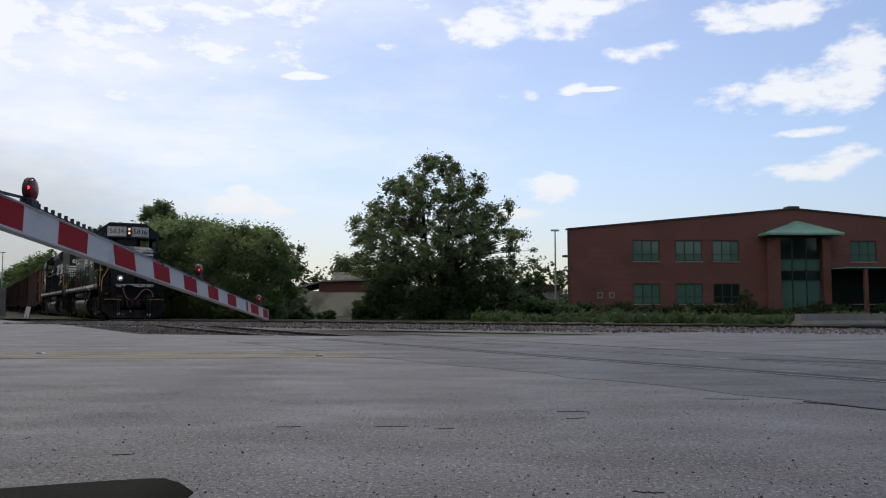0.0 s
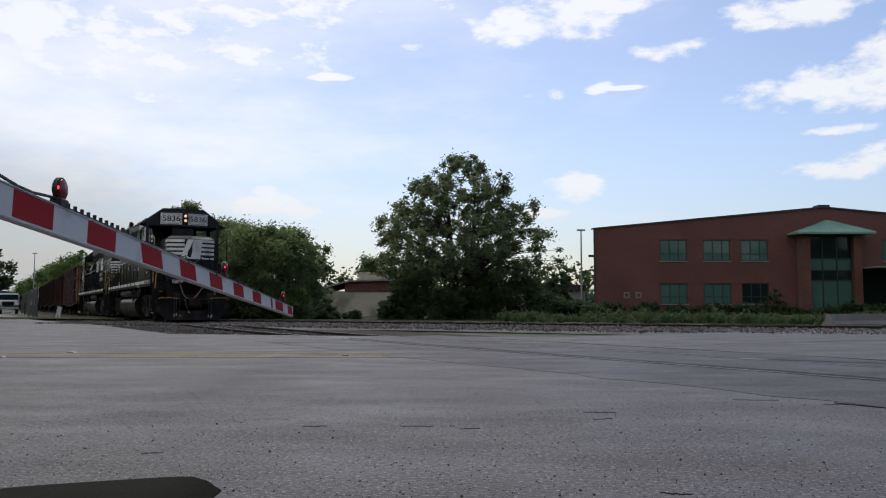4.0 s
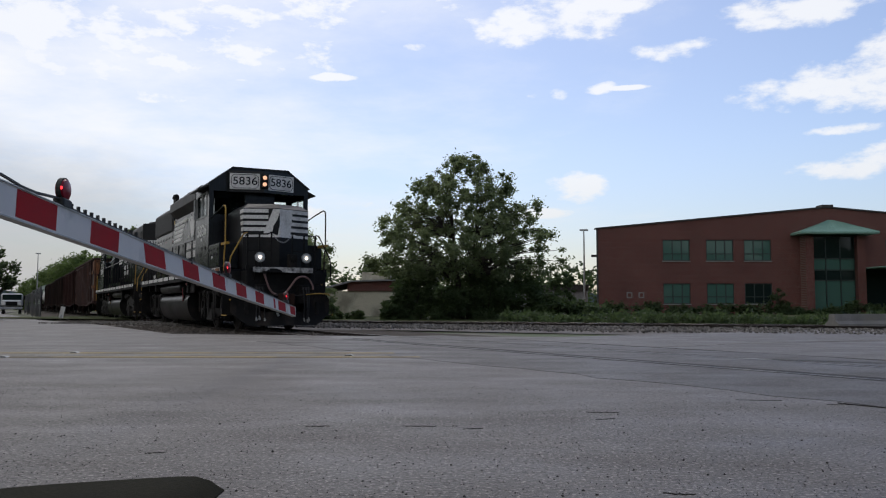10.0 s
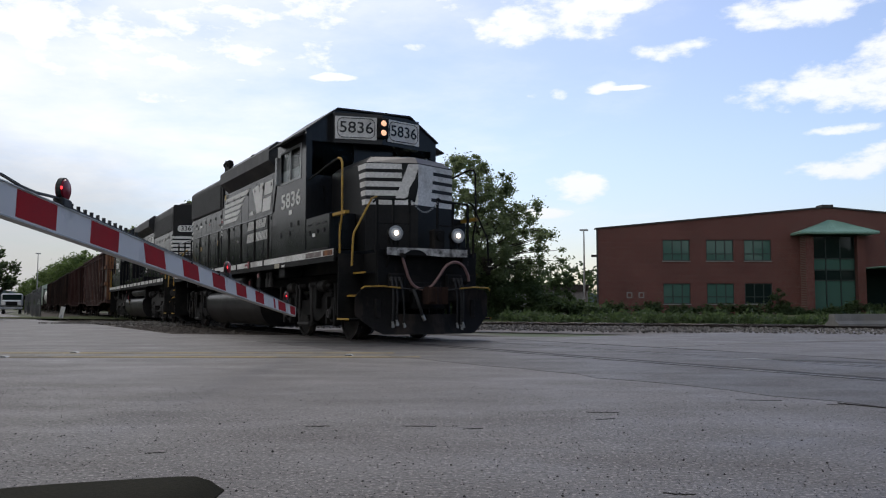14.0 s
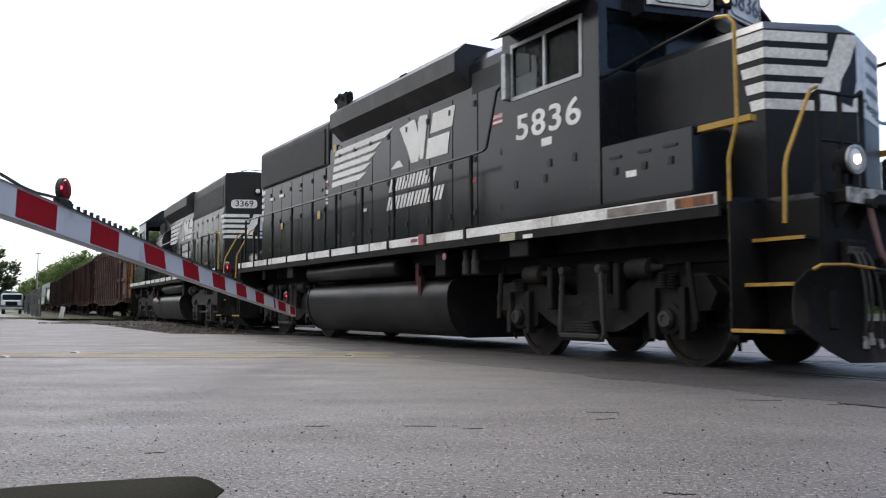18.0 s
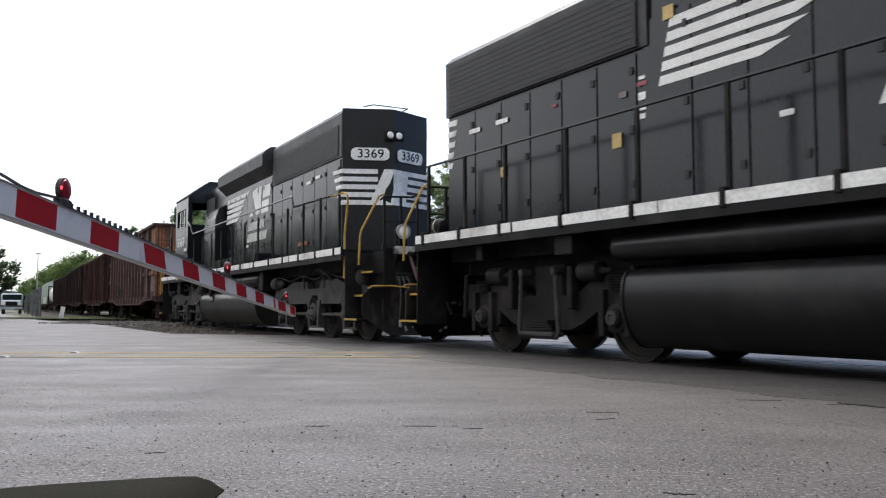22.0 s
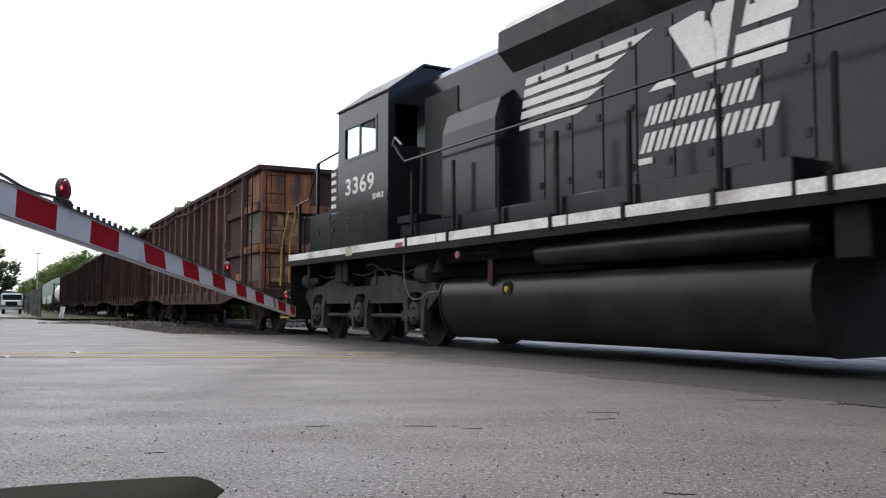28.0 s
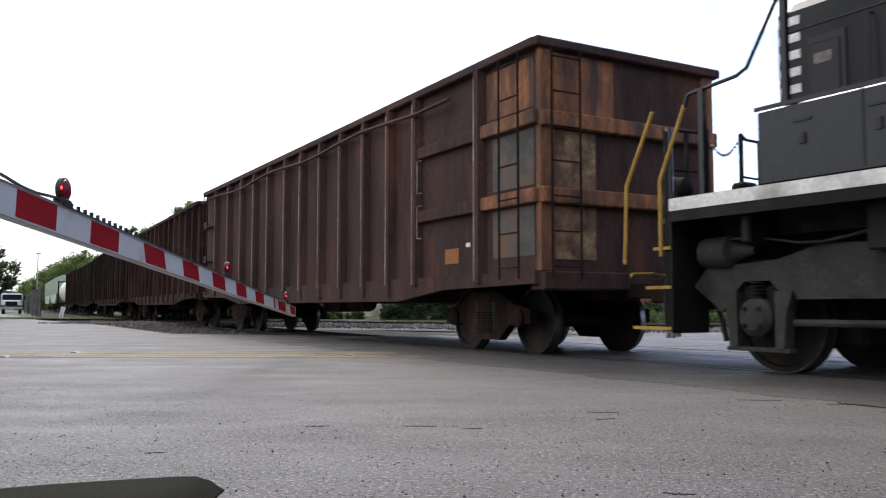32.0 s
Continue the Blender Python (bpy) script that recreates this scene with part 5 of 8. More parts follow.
def blomberg(parent, xc, moving):
    """Two-axle truck: a cast frame that dips between the axles, spring hanger, journal boxes."""
    wheels = [wheelset(parent, xc + k * 1.3715, 0.508, 1.0, moving) for k in (-1, 1)]
    for s in (-1, 1):
        y0, y1 = sorted((s * 1.02, s * 1.16))
        out = [(-2.0, 0.80), (-1.85, 0.98), (-1.0, 1.02), (-0.62, 0.80), (0.62, 0.80), (1.0, 1.02), (1.85, 0.98), (2.0, 0.80), (1.9, 0.62), (1.72, 0.60), (1.72, 0.42), (1.6, 0.36),
               (1.14, 0.36), (1.02, 0.42), (1.02, 0.60), (0.75, 0.45), (0.5, 0.36), (-0.5, 0.36), (-0.75, 0.45), (-1.02, 0.60), (-1.02, 0.42), (-1.14, 0.36), (-1.6, 0.36), (-1.72, 0.42), (-1.72, 0.60), (-1.9, 0.62)]
        fr = part("truck_frame", prism([(xc + x, z) for x, z in out], "y", y0, y1), "truck_black", parent, "grimy cast steel truck frame")
        ya, yb = sorted((s * 1.15, s * 1.34))
        for k in (-1, 1):
            part("journal_box", lathe([(s * 1.1, 0.17), (s * 1.20, 0.17), (s * 1.21, 0.12), (s * 1.25, 0.11), (s * 1.255, 0.03)], "y", 18, (xc + k * 1.3715, 0, 0.52)), "truck_black", fr, smooth=True)
            for dx in (-0.215, 0.215):
                xp = xc + k * 1.3715 + dx
                part("pedestal", box(xp - 0.045, xp + 0.045, *sorted((s * 1.1, s * 1.24)), 0.30, 0.86, 0.01), "truck_black", fr)
            part("sand_pipe", tube([(xc + k * 2.1, s * 0.95, 1.3), (xc + k * 2.12, s * 1.0, 0.7), (xc + k * 1.98, s * 0.82, 0.2)], 0.02, 6), "truck_black", fr)
            part("brake_shoe_hanger", box(xc + k * 1.97 - 0.05, xc + k * 1.97 + 0.05, *sorted((s * 0.72, s * 0.86)), 0.28, 0.85, 0.015), "truck_black", fr)
            part("hanger_strut", box(xc + k * 0.62 - 0.05, xc + k * 0.62 + 0.05, *sorted((s * 1.16, s * 1.28)), 0.62, 1.16, 0.015), "truck_black", fr)
            part("brake_cylinder", lathe([(xc + k * 0.98 - 0.2, 0.07), (xc + k * 0.98 - 0.18, 0.12), (xc + k * 0.98 + 0.15, 0.12), (xc + k * 0.98 + 0.17, 0.05), (xc + k * 0.98 + 0.34, 0.03)], "x", 14, (0, s * 1.2, 1.08)), "truck_black", fr, smooth=True)
            bm = bmesh.new()
            for dx in (-0.07, 0.07):
                for i in range(6):
                    add_lathe(bm, [(0.86 + i * 0.03, 0.062), (0.872 + i * 0.03, 0.062)], "z", 10, (xc + k * 1.3715 + dx, s * 1.2, 0))
            part("coil_spring", bm, "truck_black", fr)
        # hanging elliptic spring and step in the middle
        y = s * 1.27
        part("spring_hanger", tube([(xc - 0.34, y, 1.12), (xc - 0.36, y, 1.05), (xc - 0.41, y, 0.34), (xc - 0.38, y, 0.27), (xc + 0.38, y, 0.27), (xc + 0.41, y, 0.34), (xc + 0.36, y, 1.05), (xc + 0.34, y, 1.12)], 0.032, 8), "truck_grey", fr, smooth=True)
        part("spring_plank", box(xc - 0.36, xc + 0.36, *sorted((s * 1.14, s * 1.34)), 0.27, 0.33, 0.015), "truck_grey", fr)
        for k in (-1, 1):
            part("hanger_pin", lathe([(s * 1.16, 0.05), (s * 1.31, 0.05), (s * 1.32, 0.02)], "y", 12, (xc + k * 0.34, 0, 1.10)), "truck_grey", fr, smooth=True)
            part("axle_cover", lathe([(s * 1.25, 0.095), (s * 1.285, 0.09), (s * 1.29, 0.05), (s * 1.275, 0.045), (s * 1.274, 0.01)], "y", 8, (xc + k * 1.3715, 0, 0.52)), "truck_grey", fr)
            part("shock_strut", rod((xc + k * 1.80, s * 1.24, 0.50), (xc + k * 1.72, s * 1.26, 1.12), 0.038, 8), "truck_black", fr)
        bm = boxes([(xc - 0.34 + 0.03 * i, xc + 0.34 - 0.03 * i, *sorted((s * 1.18, s * 1.30)), 0.32 + 0.035 * i, 0.345 + 0.035 * i) for i in range(5)])
        part("leaf_spring", bm, "truck_black", fr)
        for k in (-1, 1):
            bm = bmesh.new()
            add_box(bm, xc + k * 0.70 - 0.06, xc + k * 0.70 + 0.06, *sorted((s * 0.8, s * 0.9)), 0.25, 0.85, 0.01)
            add_rod(bm, (xc + k * 0.7, s * 0.85, 0.42), (xc + k * 1.9, s * 0.85, 0.46), 0.03, 6)
            part("brake_rigging", bm, "truck_black", fr)
    part("bolster", box(xc - 0.3, xc + 0.3, -1.1, 1.1, 0.6, 1.2, 0.03), "truck_black", parent)
    part("transom", box(xc - 1.95, xc + 1.95, -0.55, 0.55, 0.62, 1.38, 0.05), "truck_black", parent)
    for k in (-0.8, 0.8):
        part("traction_motor", box(xc + k - 0.3, xc + k + 0.3, -0.6, 0.6, 0.25, 0.8, 0.05), "truck_black", parent)


def three_axle(parent, axles, moving):
    """Three-axle truck with a deep flat frame, arched over the axle boxes, lit a little greyer by dust."""
    xs = sorted(axles)
    xc = (xs[0] + xs[2]) / 2
    for x in xs:
        wheelset(parent, x, 0.508, 1.0, moving)
    for s in (-1, 1):
        y0, y1 = sorted((s * 1.04, s * 1.17))
        top = [(xs[0] - 0.78, 0.86), (xs[0] - 0.6, 1.05), (xs[0] + 0.25, 1.10), (xs[0] + 0.7, 1.22), (xc - 0.45, 1.2), (xc - 0.35, 1.04), (xc + 0.35, 1.04), (xc + 0.45, 1.2), (xs[2] - 0.7, 1.22), (xs[2] - 0.25, 1.10), (xs[2] + 0.6, 1.05), (xs[2] + 0.78, 0.86)]
        low = []
        for x in xs[::-1]:
            low += [(x + 0.42, 0.76 if x != xs[2] else 0.60), (x + 0.27, 0.78), (x + 0.15, 0.90), (x - 0.15, 0.90), (x - 0.27, 0.78), (x - 0.42, 0.76 if x != xs[0] else 0.60)]
        fr = part("truck_frame", prism(top + low, "y", y0, y1), "truck_grey", parent, "dusty grey cast steel truck frame")
        part("frame_lip", prism([(xs[0] + 0.45, 0.72), (xs[1] - 0.45, 0.72), (xs[1] - 0.45, 0.80), (xs[0] + 0.45, 0.80)], "y", *sorted((s * 1.06, s * 1.19))), "truck_grey", fr)
        part("frame_lip", prism([(xs[1] + 0.45, 0.72), (xs[2] - 0.45, 0.72), (xs[2] - 0.45, 0.80), (xs[1] + 0.45, 0.80)], "y", *sorted((s * 1.06, s * 1.19))), "truck_grey", fr)
        for x in xs:
            for k in (-1, 1):
                xl = x + k * 0.22
                bm = prism([(xl, 0.80), (xl, 0.26), (xl + k * 0.09, 0.26), (xl + k * 0.13, 0.62), (xl + k * 0.20, 0.80)], "y", *sorted((s * 1.05, s * 1.2)))
                part("pedestal", bm, "truck_grey", fr)
            part("wear_plate", box(x - 0.20, x + 0.20, *sorted((s * 1.02, s * 1.12)), 0.36, 0.86, 0.02), "truck_black", fr)
            bm = bmesh.new()
            for i in range(5):
                add_lathe(bm, [(0.74 + i * 0.034, 0.075), (0.755 + i * 0.034, 0.075)], "z", 10, (x, s * 1.15, 0))
            part("coil_spring", bm, "truck_black", fr)
            part("tie_bar", box(x - 0.36, x + 0.36, *sorted((s * 1.08, s * 1.18)), 0.22, 0.26), "truck_grey", fr)
            jb = part("journal_box", lathe([(s * 1.0, 0.19), (s * 1.20, 0.19), (s * 1.25, 0.13), (s * 1.255, 0.02)], "y", 16, (x, 0, 0.55)), "truck_grey", fr, smooth=True)
            part("cover_bolts", boxes([(x + dx - 0.02, x + dx + 0.02, *sorted((s * 1.24, s * 1.27)), 0.55 + dz - 0.02, 0.55 + dz + 0.02) for dx, dz in ((-0.08, -0.08), (0.08, -0.08), (-0.08, 0.08), (0.08, 0.08))]), "truck_black", jb)
        for x in (xs[0] + 0.62, xs[0] + 1.0, xs[2] - 1.0, xs[2] - 0.62):
            part("frame_hole", lathe([(s * 1.165, 0.045), (s * 1.176, 0.045), (s * 1.1765, 0.001)], "y", 12, (x, 0, 0.93)), "grille", fr)
        for a, b in ((xs[0] + 0.36, xs[1] - 0.34), (xs[1] + 0.36, xs[2] - 0.34)):
            bm = rod((a, s * 1.1, 0.50), (b, s * 1.1, 0.50), 0.035, 8)
            add_box(bm, b - 0.16, b - 0.02, *sorted((s * 1.05, s * 1.18)), 0.42, 0.58, 0.02)
            part("brake_rod", bm, "truck_grey", fr)
        for k, x in ((-1, xs[0] - 0.35), (1, xs[2] + 0.3)):
            part("brake_cylinder", lathe([(x - k * -0.28, 0.11), (x - k * -0.26, 0.155), (x - k * 0.08, 0.165), (x - k * 0.12, 0.10), (x - k * 0.34, 0.035)], "x", 18, (0, s * 1.16, 1.20)), "truck_grey", fr, smooth=True)
        pts = [(xs[0] - 0.5 + i * 0.25, s * 1.22, 1.28 + 0.05 * math.sin(i)) for i in range(20)]
        part("brake_pipe", tube(pts, 0.014, 5), "truck_grey", fr)
        for x in (xc - 0.62, xc + 0.62):
            part("strut", box(x - 0.04, x + 0.04, *sorted((s * 1.12, s * 1.2)), 1.05, 1.34, 0.01), "truck_grey", fr)
        for x in (xs[0] - 0.62, xs[1] - 0.5, xs[1] + 0.5, xs[2] + 0.62):
            part("brake_lever", tube([(x, s * 1.0, 1.0), (x + 0.04, s * 1.02, 0.6), (x + 0.02, s * 0.9, 0.3)], 0.028, 6), "truck_grey", fr)
        part("air_pipe", tube([(xs[2] - 1.6, s * 1.3, 1.42), (xs[2] - 1.45, s * 1.34, 1.40), (xs[2] - 1.25, s * 1.34, 1.42), (xs[2] - 1.0, s * 1.28, 1.30), (xs[2] - 0.9, s * 1.2, 1.18)], 0.018, 6), "truck_grey", fr)
    part("bolster", box(xc - 0.5, xc + 0.5, -1.0, 1.0, 0.7, 1.25, 0.03), "truck_black", parent)
    for x in (xs[0] + 0.45, xs[1] + 0.45, xs[2] - 0.45):
        part("traction_motor", box(x - 0.3, x + 0.3, -0.6, 0.6, 0.25, 0.85, 0.05), "truck_black", parent)


M["truck_grey"] = mat("truck_grey", (0.062, 0.059, 0.058), 0.8, dark=(0.034, 0.032, 0.032), scale=2.5, fine=40, bump=0.3, stain=(0.018, 0.017, 0.016), stain_scale=1.8, stain_amount=0.4, spec=0.25)


def smooth_sides(bm):
    """Rounds the swept faces and keeps the two end faces sharp."""
    for f in bm.faces:
        if len(f.verts) == 4:
            f.smooth = True
        else:
            for e in f.edges:
                e.smooth = False
    return bm


def tank_and_pipes(parent, x0, x1, ra, rb, fill, gauges):
    """Fuel tank between x0 < x1 with air reservoirs ra..rb along its top."""
    half = [(1.05, 1.10), (1.18, 1.092), (1.27, 1.07), (1.34, 1.03), (1.385, 0.97), (1.41, 0.89), (1.42, 0.78), (1.41, 0.66), (1.385, 0.54), (1.34, 0.43), (1.28, 0.335), (1.21, 0.26), (1.13, 0.21), (1.04, 0.19)]
    prof = [(-y, z) for y, z in half] + half[::-1]
    t = part("fuel_tank", smooth_sides(prism(prof, "x", x0, x1)), "tank_black", parent, "big dull black fuel tank slung under the frame")
    for x in (x0, x1):
        part("tank_end_rim", prism([(y * 1.012, 0.645 + (z - 0.645) * 1.02) for y, z in prof], "x", x - 0.015, x + 0.015), "tank_black", t)
    for s in (-1, 1):
        part("air_reservoir", lathe([(ra, 0.05), (ra + 0.03, 0.14), (ra + 0.12, 0.175), (rb - 0.12, 0.175), (rb - 0.03, 0.14), (rb, 0.05)], "x", 20, (0, s * 1.22, 1.34)), "tank_black", parent, "long black air reservoir", smooth=True)
        if fill is None:
            continue
        cup = part("filler", lathe([(s * 1.38, 0.11), (s * 1.425, 0.11), (s * 1.43, 0.085), (s * 1.42, 0.08), (s * 1.41, 0.03)], "y", 18, (fill, 0, 0.89)), "truck_black", t, "dark round filler recess")
        part("filler_cap", lathe([(s * 1.41, 0.04), (s * 1.44, 0.04), (s * 1.445, 0.015)], "y", 12, (fill, 0, 0.89)), "yellow", cup, "small brass filler cap")
    for x, z0, z1 in gauges:
        pts = [(x - 0.03, -1.43, z0), (x + 0.03, -1.43, z0), (x + 0.03, -1.43, z1), (x - 0.03, -1.43, z1), (x - 0.03, -1.43, z0)]
        part("sight_gauge", tube(pts, 0.007, 4), "gauge_red", t, "narrow red-edged fuel gauge")
        part("gauge_backing", box(x - 0.05, x + 0.05, -1.422, -1.36, z0 - 0.04, z1 + 0.04), "tank_black", t)


M["gauge_red"] = mat("gauge_red", (0.30, 0.05, 0.06), 0.5, scale=8)


def sill_and_deck(parent, xa, xb, ea, eb):
    """Frame with white-edged walkway. xa < xb: side sill; ea < eb: end platforms."""
    part("deck", boxes([(xa, xb, -1.52, 1.52, 1.60, 1.72), (ea, eb, -0.95, 0.95, 1.60, 1.72)]), "black", parent)
    part("frame_beam", boxes([(ea, eb, -0.62, 0.62, 1.15, 1.6), (xa + 0.2, xb - 0.2, -1.0, 1.0, 1.35, 1.6)]), "truck_black", parent)
    for s in (-1, 1):
        a, b = sorted((s * 1.52, s * 1.56))
        sill = part("side_sill", box(xa, xb, a, b, 1.52, 1.76), "pilot_black", parent)
        n = 6
        rnd = random.Random(int((xb - xa) * 100) + s)
        for i in range(n):
            q0, q1 = xa + (xb - xa) * i / n + 0.02, xa + (xb - xa) * (i + 1) / n + 0.02 - rnd.uniform(0.01, 0.06)
            part("edge_stripe", box(q0, q1, *sorted((s * 1.56, s * 1.565)), 1.63, 1.757), "white", sill, "chipped white walkway edge stripe")


def roof_fans(parent, xs, z, r=0.62):
    for x in xs:
        f = part("roof_fan", lathe([(z, r + 0.05), (z + 0.16, r + 0.03), (z + 0.17, r - 0.02), (z + 0.10, r - 0.04)], "z", 24, (x, 0, 0)), "roof_black", parent, "low round roof fan housing", smooth=True)
        part("fan_guard", tube([(x + r * math.cos(t), r * math.sin(t), z + 0.17) for t in [i * math.pi / 12 for i in range(25)]], 0.012, 5), "truck_black", f)


def walkway_rail(parent, xs, z, y, ends=()):
    """Stanchions at xs and the pipe rail over them, both sides."""
    for s in (-1, 1):
        for x in xs:
            bm = box(x - 0.025, x + 0.025, *sorted((s * (y - 0.02), s * (y + 0.02))), 1.66, z)
            add_box(bm, x - 0.032, x + 0.032, *sorted((s * (y + 0.005), s * 1.585)), 1.60, 1.80, 0.006)
            part("stanchion", bm, "truck_black", parent)
        part("handrail", tube([(x, s * y, z) for x in xs] if not ends else [(x, s * y, zz) for x, zz in ends], 0.022, 6), "black", parent)


def small_marks(parent, rows):
    """Small decals: x, z, width, height, material on the road side."""
    for x, y, z, w, h, m_ in rows:
        part("decal", box(x - w / 2, x + w / 2, y - 0.004, y, z - h / 2, z + h / 2), m_, parent, "small safety decal")


def four_axle_locomotive(moving):
    X = lambda u: 6.553 - u
    o = thing("locomotive", "glossy black four-axle diesel locomotive with white stripes, lit headlights", "locomotive")
    sill_and_deck(o, X(14.5), X(-1.02), X(15.08), X(-1.72))
    # long hood with its higher rear and the wider brake blister
    hood = part("long_hood", prism([(-0.95, 1.72), (0.95, 1.72), (0.95, 4.44), (0.80, 4.60), (-0.80, 4.60), (-0.95, 4.44)], "x", X(14.46), X(2.66)), "black", o)
    part("blister", prism([(-0.96, 4.08), (-1.22, 4.32), (-1.22, 4.62), (-1.02, 4.80), (1.02, 4.80), (1.22, 4.62), (1.22, 4.32), (0.96, 4.08)], "x", X(9.40), X(4.42)), "roof_black", o, "flared roof blister over the brake grids")
    part("radiator_cowl", prism([(-0.99, 3.70), (-1.0, 4.58), (-0.88, 4.70), (0.88, 4.70), (1.0, 4.58), (0.99, 3.70)], "x", X(14.49), X(10.0)), "roof_black", o)
    for s in (-1, 1):
        a, b = X(14.36), X(10.15)
        grille = part("radiator_grille", box(a, b, *sorted((s * 0.96, s * 1.022)), 3.72, 4.50), "grille", o, "dark radiator grille")
        for i in range(10):
            part("louvre", box(a + 0.02, b - 0.02, *sorted((s * 1.0, s * 1.026)), 3.76 + 0.075 * i, 3.81 + 0.075 * i), "grille", grille)
        part("side_vent", box(X(4.3), X(2.8), *sorted((s * 0.95, s * 0.97)), 3.95, 4.28), "grille", o)
        hood_doors(o, X(14.36), X(10.2), s * 0.95, 1.85, 3.66, 6)
        hood_doors(o, X(10.1), X(3.4), s * 0.95, 1.85, 4.0, 9)
    side_emblem(o, X(9.84), X(4.92), -0.972, 3.17, 3.92)
    # stripes wrap the rear corner of the hood
    for i in range(5):
        part("stripe", prism([(X(14.46), 2.86 + 0.17 * i), (X(14.34) + 0.035 * i, 2.86 + 0.17 * i), (X(14.30) + 0.035 * i, 2.95 + 0.17 * i), (X(14.46), 2.95 + 0.17 * i)], "y", -0.975, -0.969), "white", o, "white painted stripe")
    part("hood_end", v_face(X(14.70), X(14.46), 0.95, 1.72, 4.45, 0.01, -1), "hood_end_black", o)
    end_emblem(o, X(14.71), X(14.47), 0.95, 2.86, 3.62, -1)
    # cab
    cab_shell(o, X(2.66), X(0.70), 1, True)
    part("cab_visor", v_face(X(0.24), X(0.50), 1.0, 4.10, 4.74, -0.22, 1), "black", o)
    number_boards(o, X(0.24), X(0.48), 0.98, 4.18, 4.66, 1, "5836")
    twin_lamp(o, X(0.22), 1, 4.44, True)
    word_part("5836", 0.46, on_side(X(1.68), -1.534, 2.97), "lettering", o, 0.007, 1.33, 1.12)
    part("decal", box(X(1.79), X(1.58), -1.537, -1.532, 2.66, 2.76), "lettering", o, "small white painted bar")
    # nose
    bm = bmesh.new()
    add_prism(bm, [(X(0.72), -0.95), (X(-1.10), -0.95), (X(-1.46), 0), (X(-1.10), 0.95), (X(0.72), 0.95)], "z", 1.72, 3.44)
    part("short_hood", bm, "hood_end_black", o)
    bm = bmesh.new()
    lo = [(X(0.72), -0.95), (X(-1.10), -0.95), (X(-1.46), 0), (X(-1.10), 0.95), (X(0.72), 0.95)]
    hi = [(X(0.72), -0.78), (X(-0.96), -0.78), (X(-1.28), 0), (X(-0.96), 0.78), (X(0.72), 0.78)]
    A, B = [bm.verts.new((x, y, 3.44)) for x, y in lo], [bm.verts.new((x, y, 3.58)) for x, y in hi]
    fs = [bm.faces.new(A), bm.faces.new(B[::-1])] + [bm.faces.new((A[i], B[i], B[(i + 1) % 5], A[(i + 1) % 5])) for i in range(5)]
    bmesh.ops.recalc_face_normals(bm, faces=fs)
    part("nose_top", bm, "hood_end_black", o)
    end_emblem(o, X(-1.462), X(-1.102), 0.95, 2.62, 3.42, 1)
    for i in range(5):
        za = 2.62 + 0.174 * i
        part("stripe", prism([(X(-0.94 + 0.05 * i), za), (X(-1.10), za), (X(-1.10), za + 0.104), (X(-0.92 + 0.05 * i), za + 0.104)], "y", -0.955, -0.95), "white", o, "white painted stripe")
    for s in (-1, 1):
        bb = part("battery_box", box(X(0.69), X(-0.68), *sorted((s * 0.97, s * 1.52)), 1.76, 2.48, 0.015), "black", o)
        for x in (X(0.45), X(0.0), X(-0.38)):
            part("hinge", box(x - 0.09, x + 0.09, *sorted((s * 1.52, s * 1.535)), 2.30, 2.33), "grille", bb)
            part("latch", box(x - 0.03, x + 0.03, *sorted((s * 1.52, s * 1.54)), 2.12, 2.2), "grille", bb)
    end_works(o, X(-1.72), 1)
    end_works(o, X(15.10), -1, hoses=True, lit=False)
    for s in (-1, 1):
        step_well(o, X(-1.08), X(-1.70), s)
        step_well(o, X(14.52), X(15.12), s)
    walkway_rail(o, [X(u) for u in (3.56, 4.72, 6.0, 7.27, 8.47, 9.70, 10.91, 12.19, 13.2, 14.24)], 2.84, 1.46,
                 [(X(2.80), 3.66), (X(2.90), 3.62), (X(3.16), 2.88), (X(3.24), 2.85), (X(3.56), 2.84), (X(14.3), 2.84)])
    for s in (-1, 1):
        y = s * 1.46
        part("side_rail", tube([(X(0.70), y, 3.30), (X(-0.2), y, 3.42), (X(-0.95), y, 3.50)], 0.02, 6), "truck_black", o)
        part("front_grab", tube([(X(-0.95), y, 3.50), (X(-1.10), y, 3.47), (X(-1.17), y, 3.38), (X(-1.18), y, 2.42), (X(-1.07), y, 2.08), (X(-1.07), y, 1.24)], 0.021, 6), "yellow" if s < 0 else "truck_black", o, "tall front grab rail")
        part("grab_plate", boxes([(X(-1.34), X(-0.70), *sorted((s * 1.38, s * 1.47)), 2.40, 2.46)]), "yellow", o, "yellow folding step plate")
    roof_fans(o, [X(11.0), X(12.4), X(13.6)], 4.66, 0.55)
    bm = bmesh.new()
    for dx, dz, k in ((0, 0.16, 1), (0.16, 0.20, 1), (0.34, 0.16, 1), (0.1, 0.1, -1), (0.28, 0.1, -1)):
        add_lathe(bm, [(X(9.15) + dx - 0.16 * k, 0.085), (X(9.15) + dx - 0.1 * k, 0.05), (X(9.15) + dx + 0.12 * k, 0.035), (X(9.15) + dx + 0.14 * k, 0.06)], "x", 12, (0, -1.08, 4.76 + dz))
    add_box(bm, X(9.25), X(8.75), -1.13, -1.03, 4.66, 4.92)
    part("horn", bm, "truck_black", o, "black air horn cluster")
    part("exhaust", boxes([(X(6.6), X(6.0), -0.2, 0.2, 4.72, 4.9), (X(8.3), X(7.9), -0.2, 0.2, 4.72, 4.86)], 0.02), "roof_black", o)
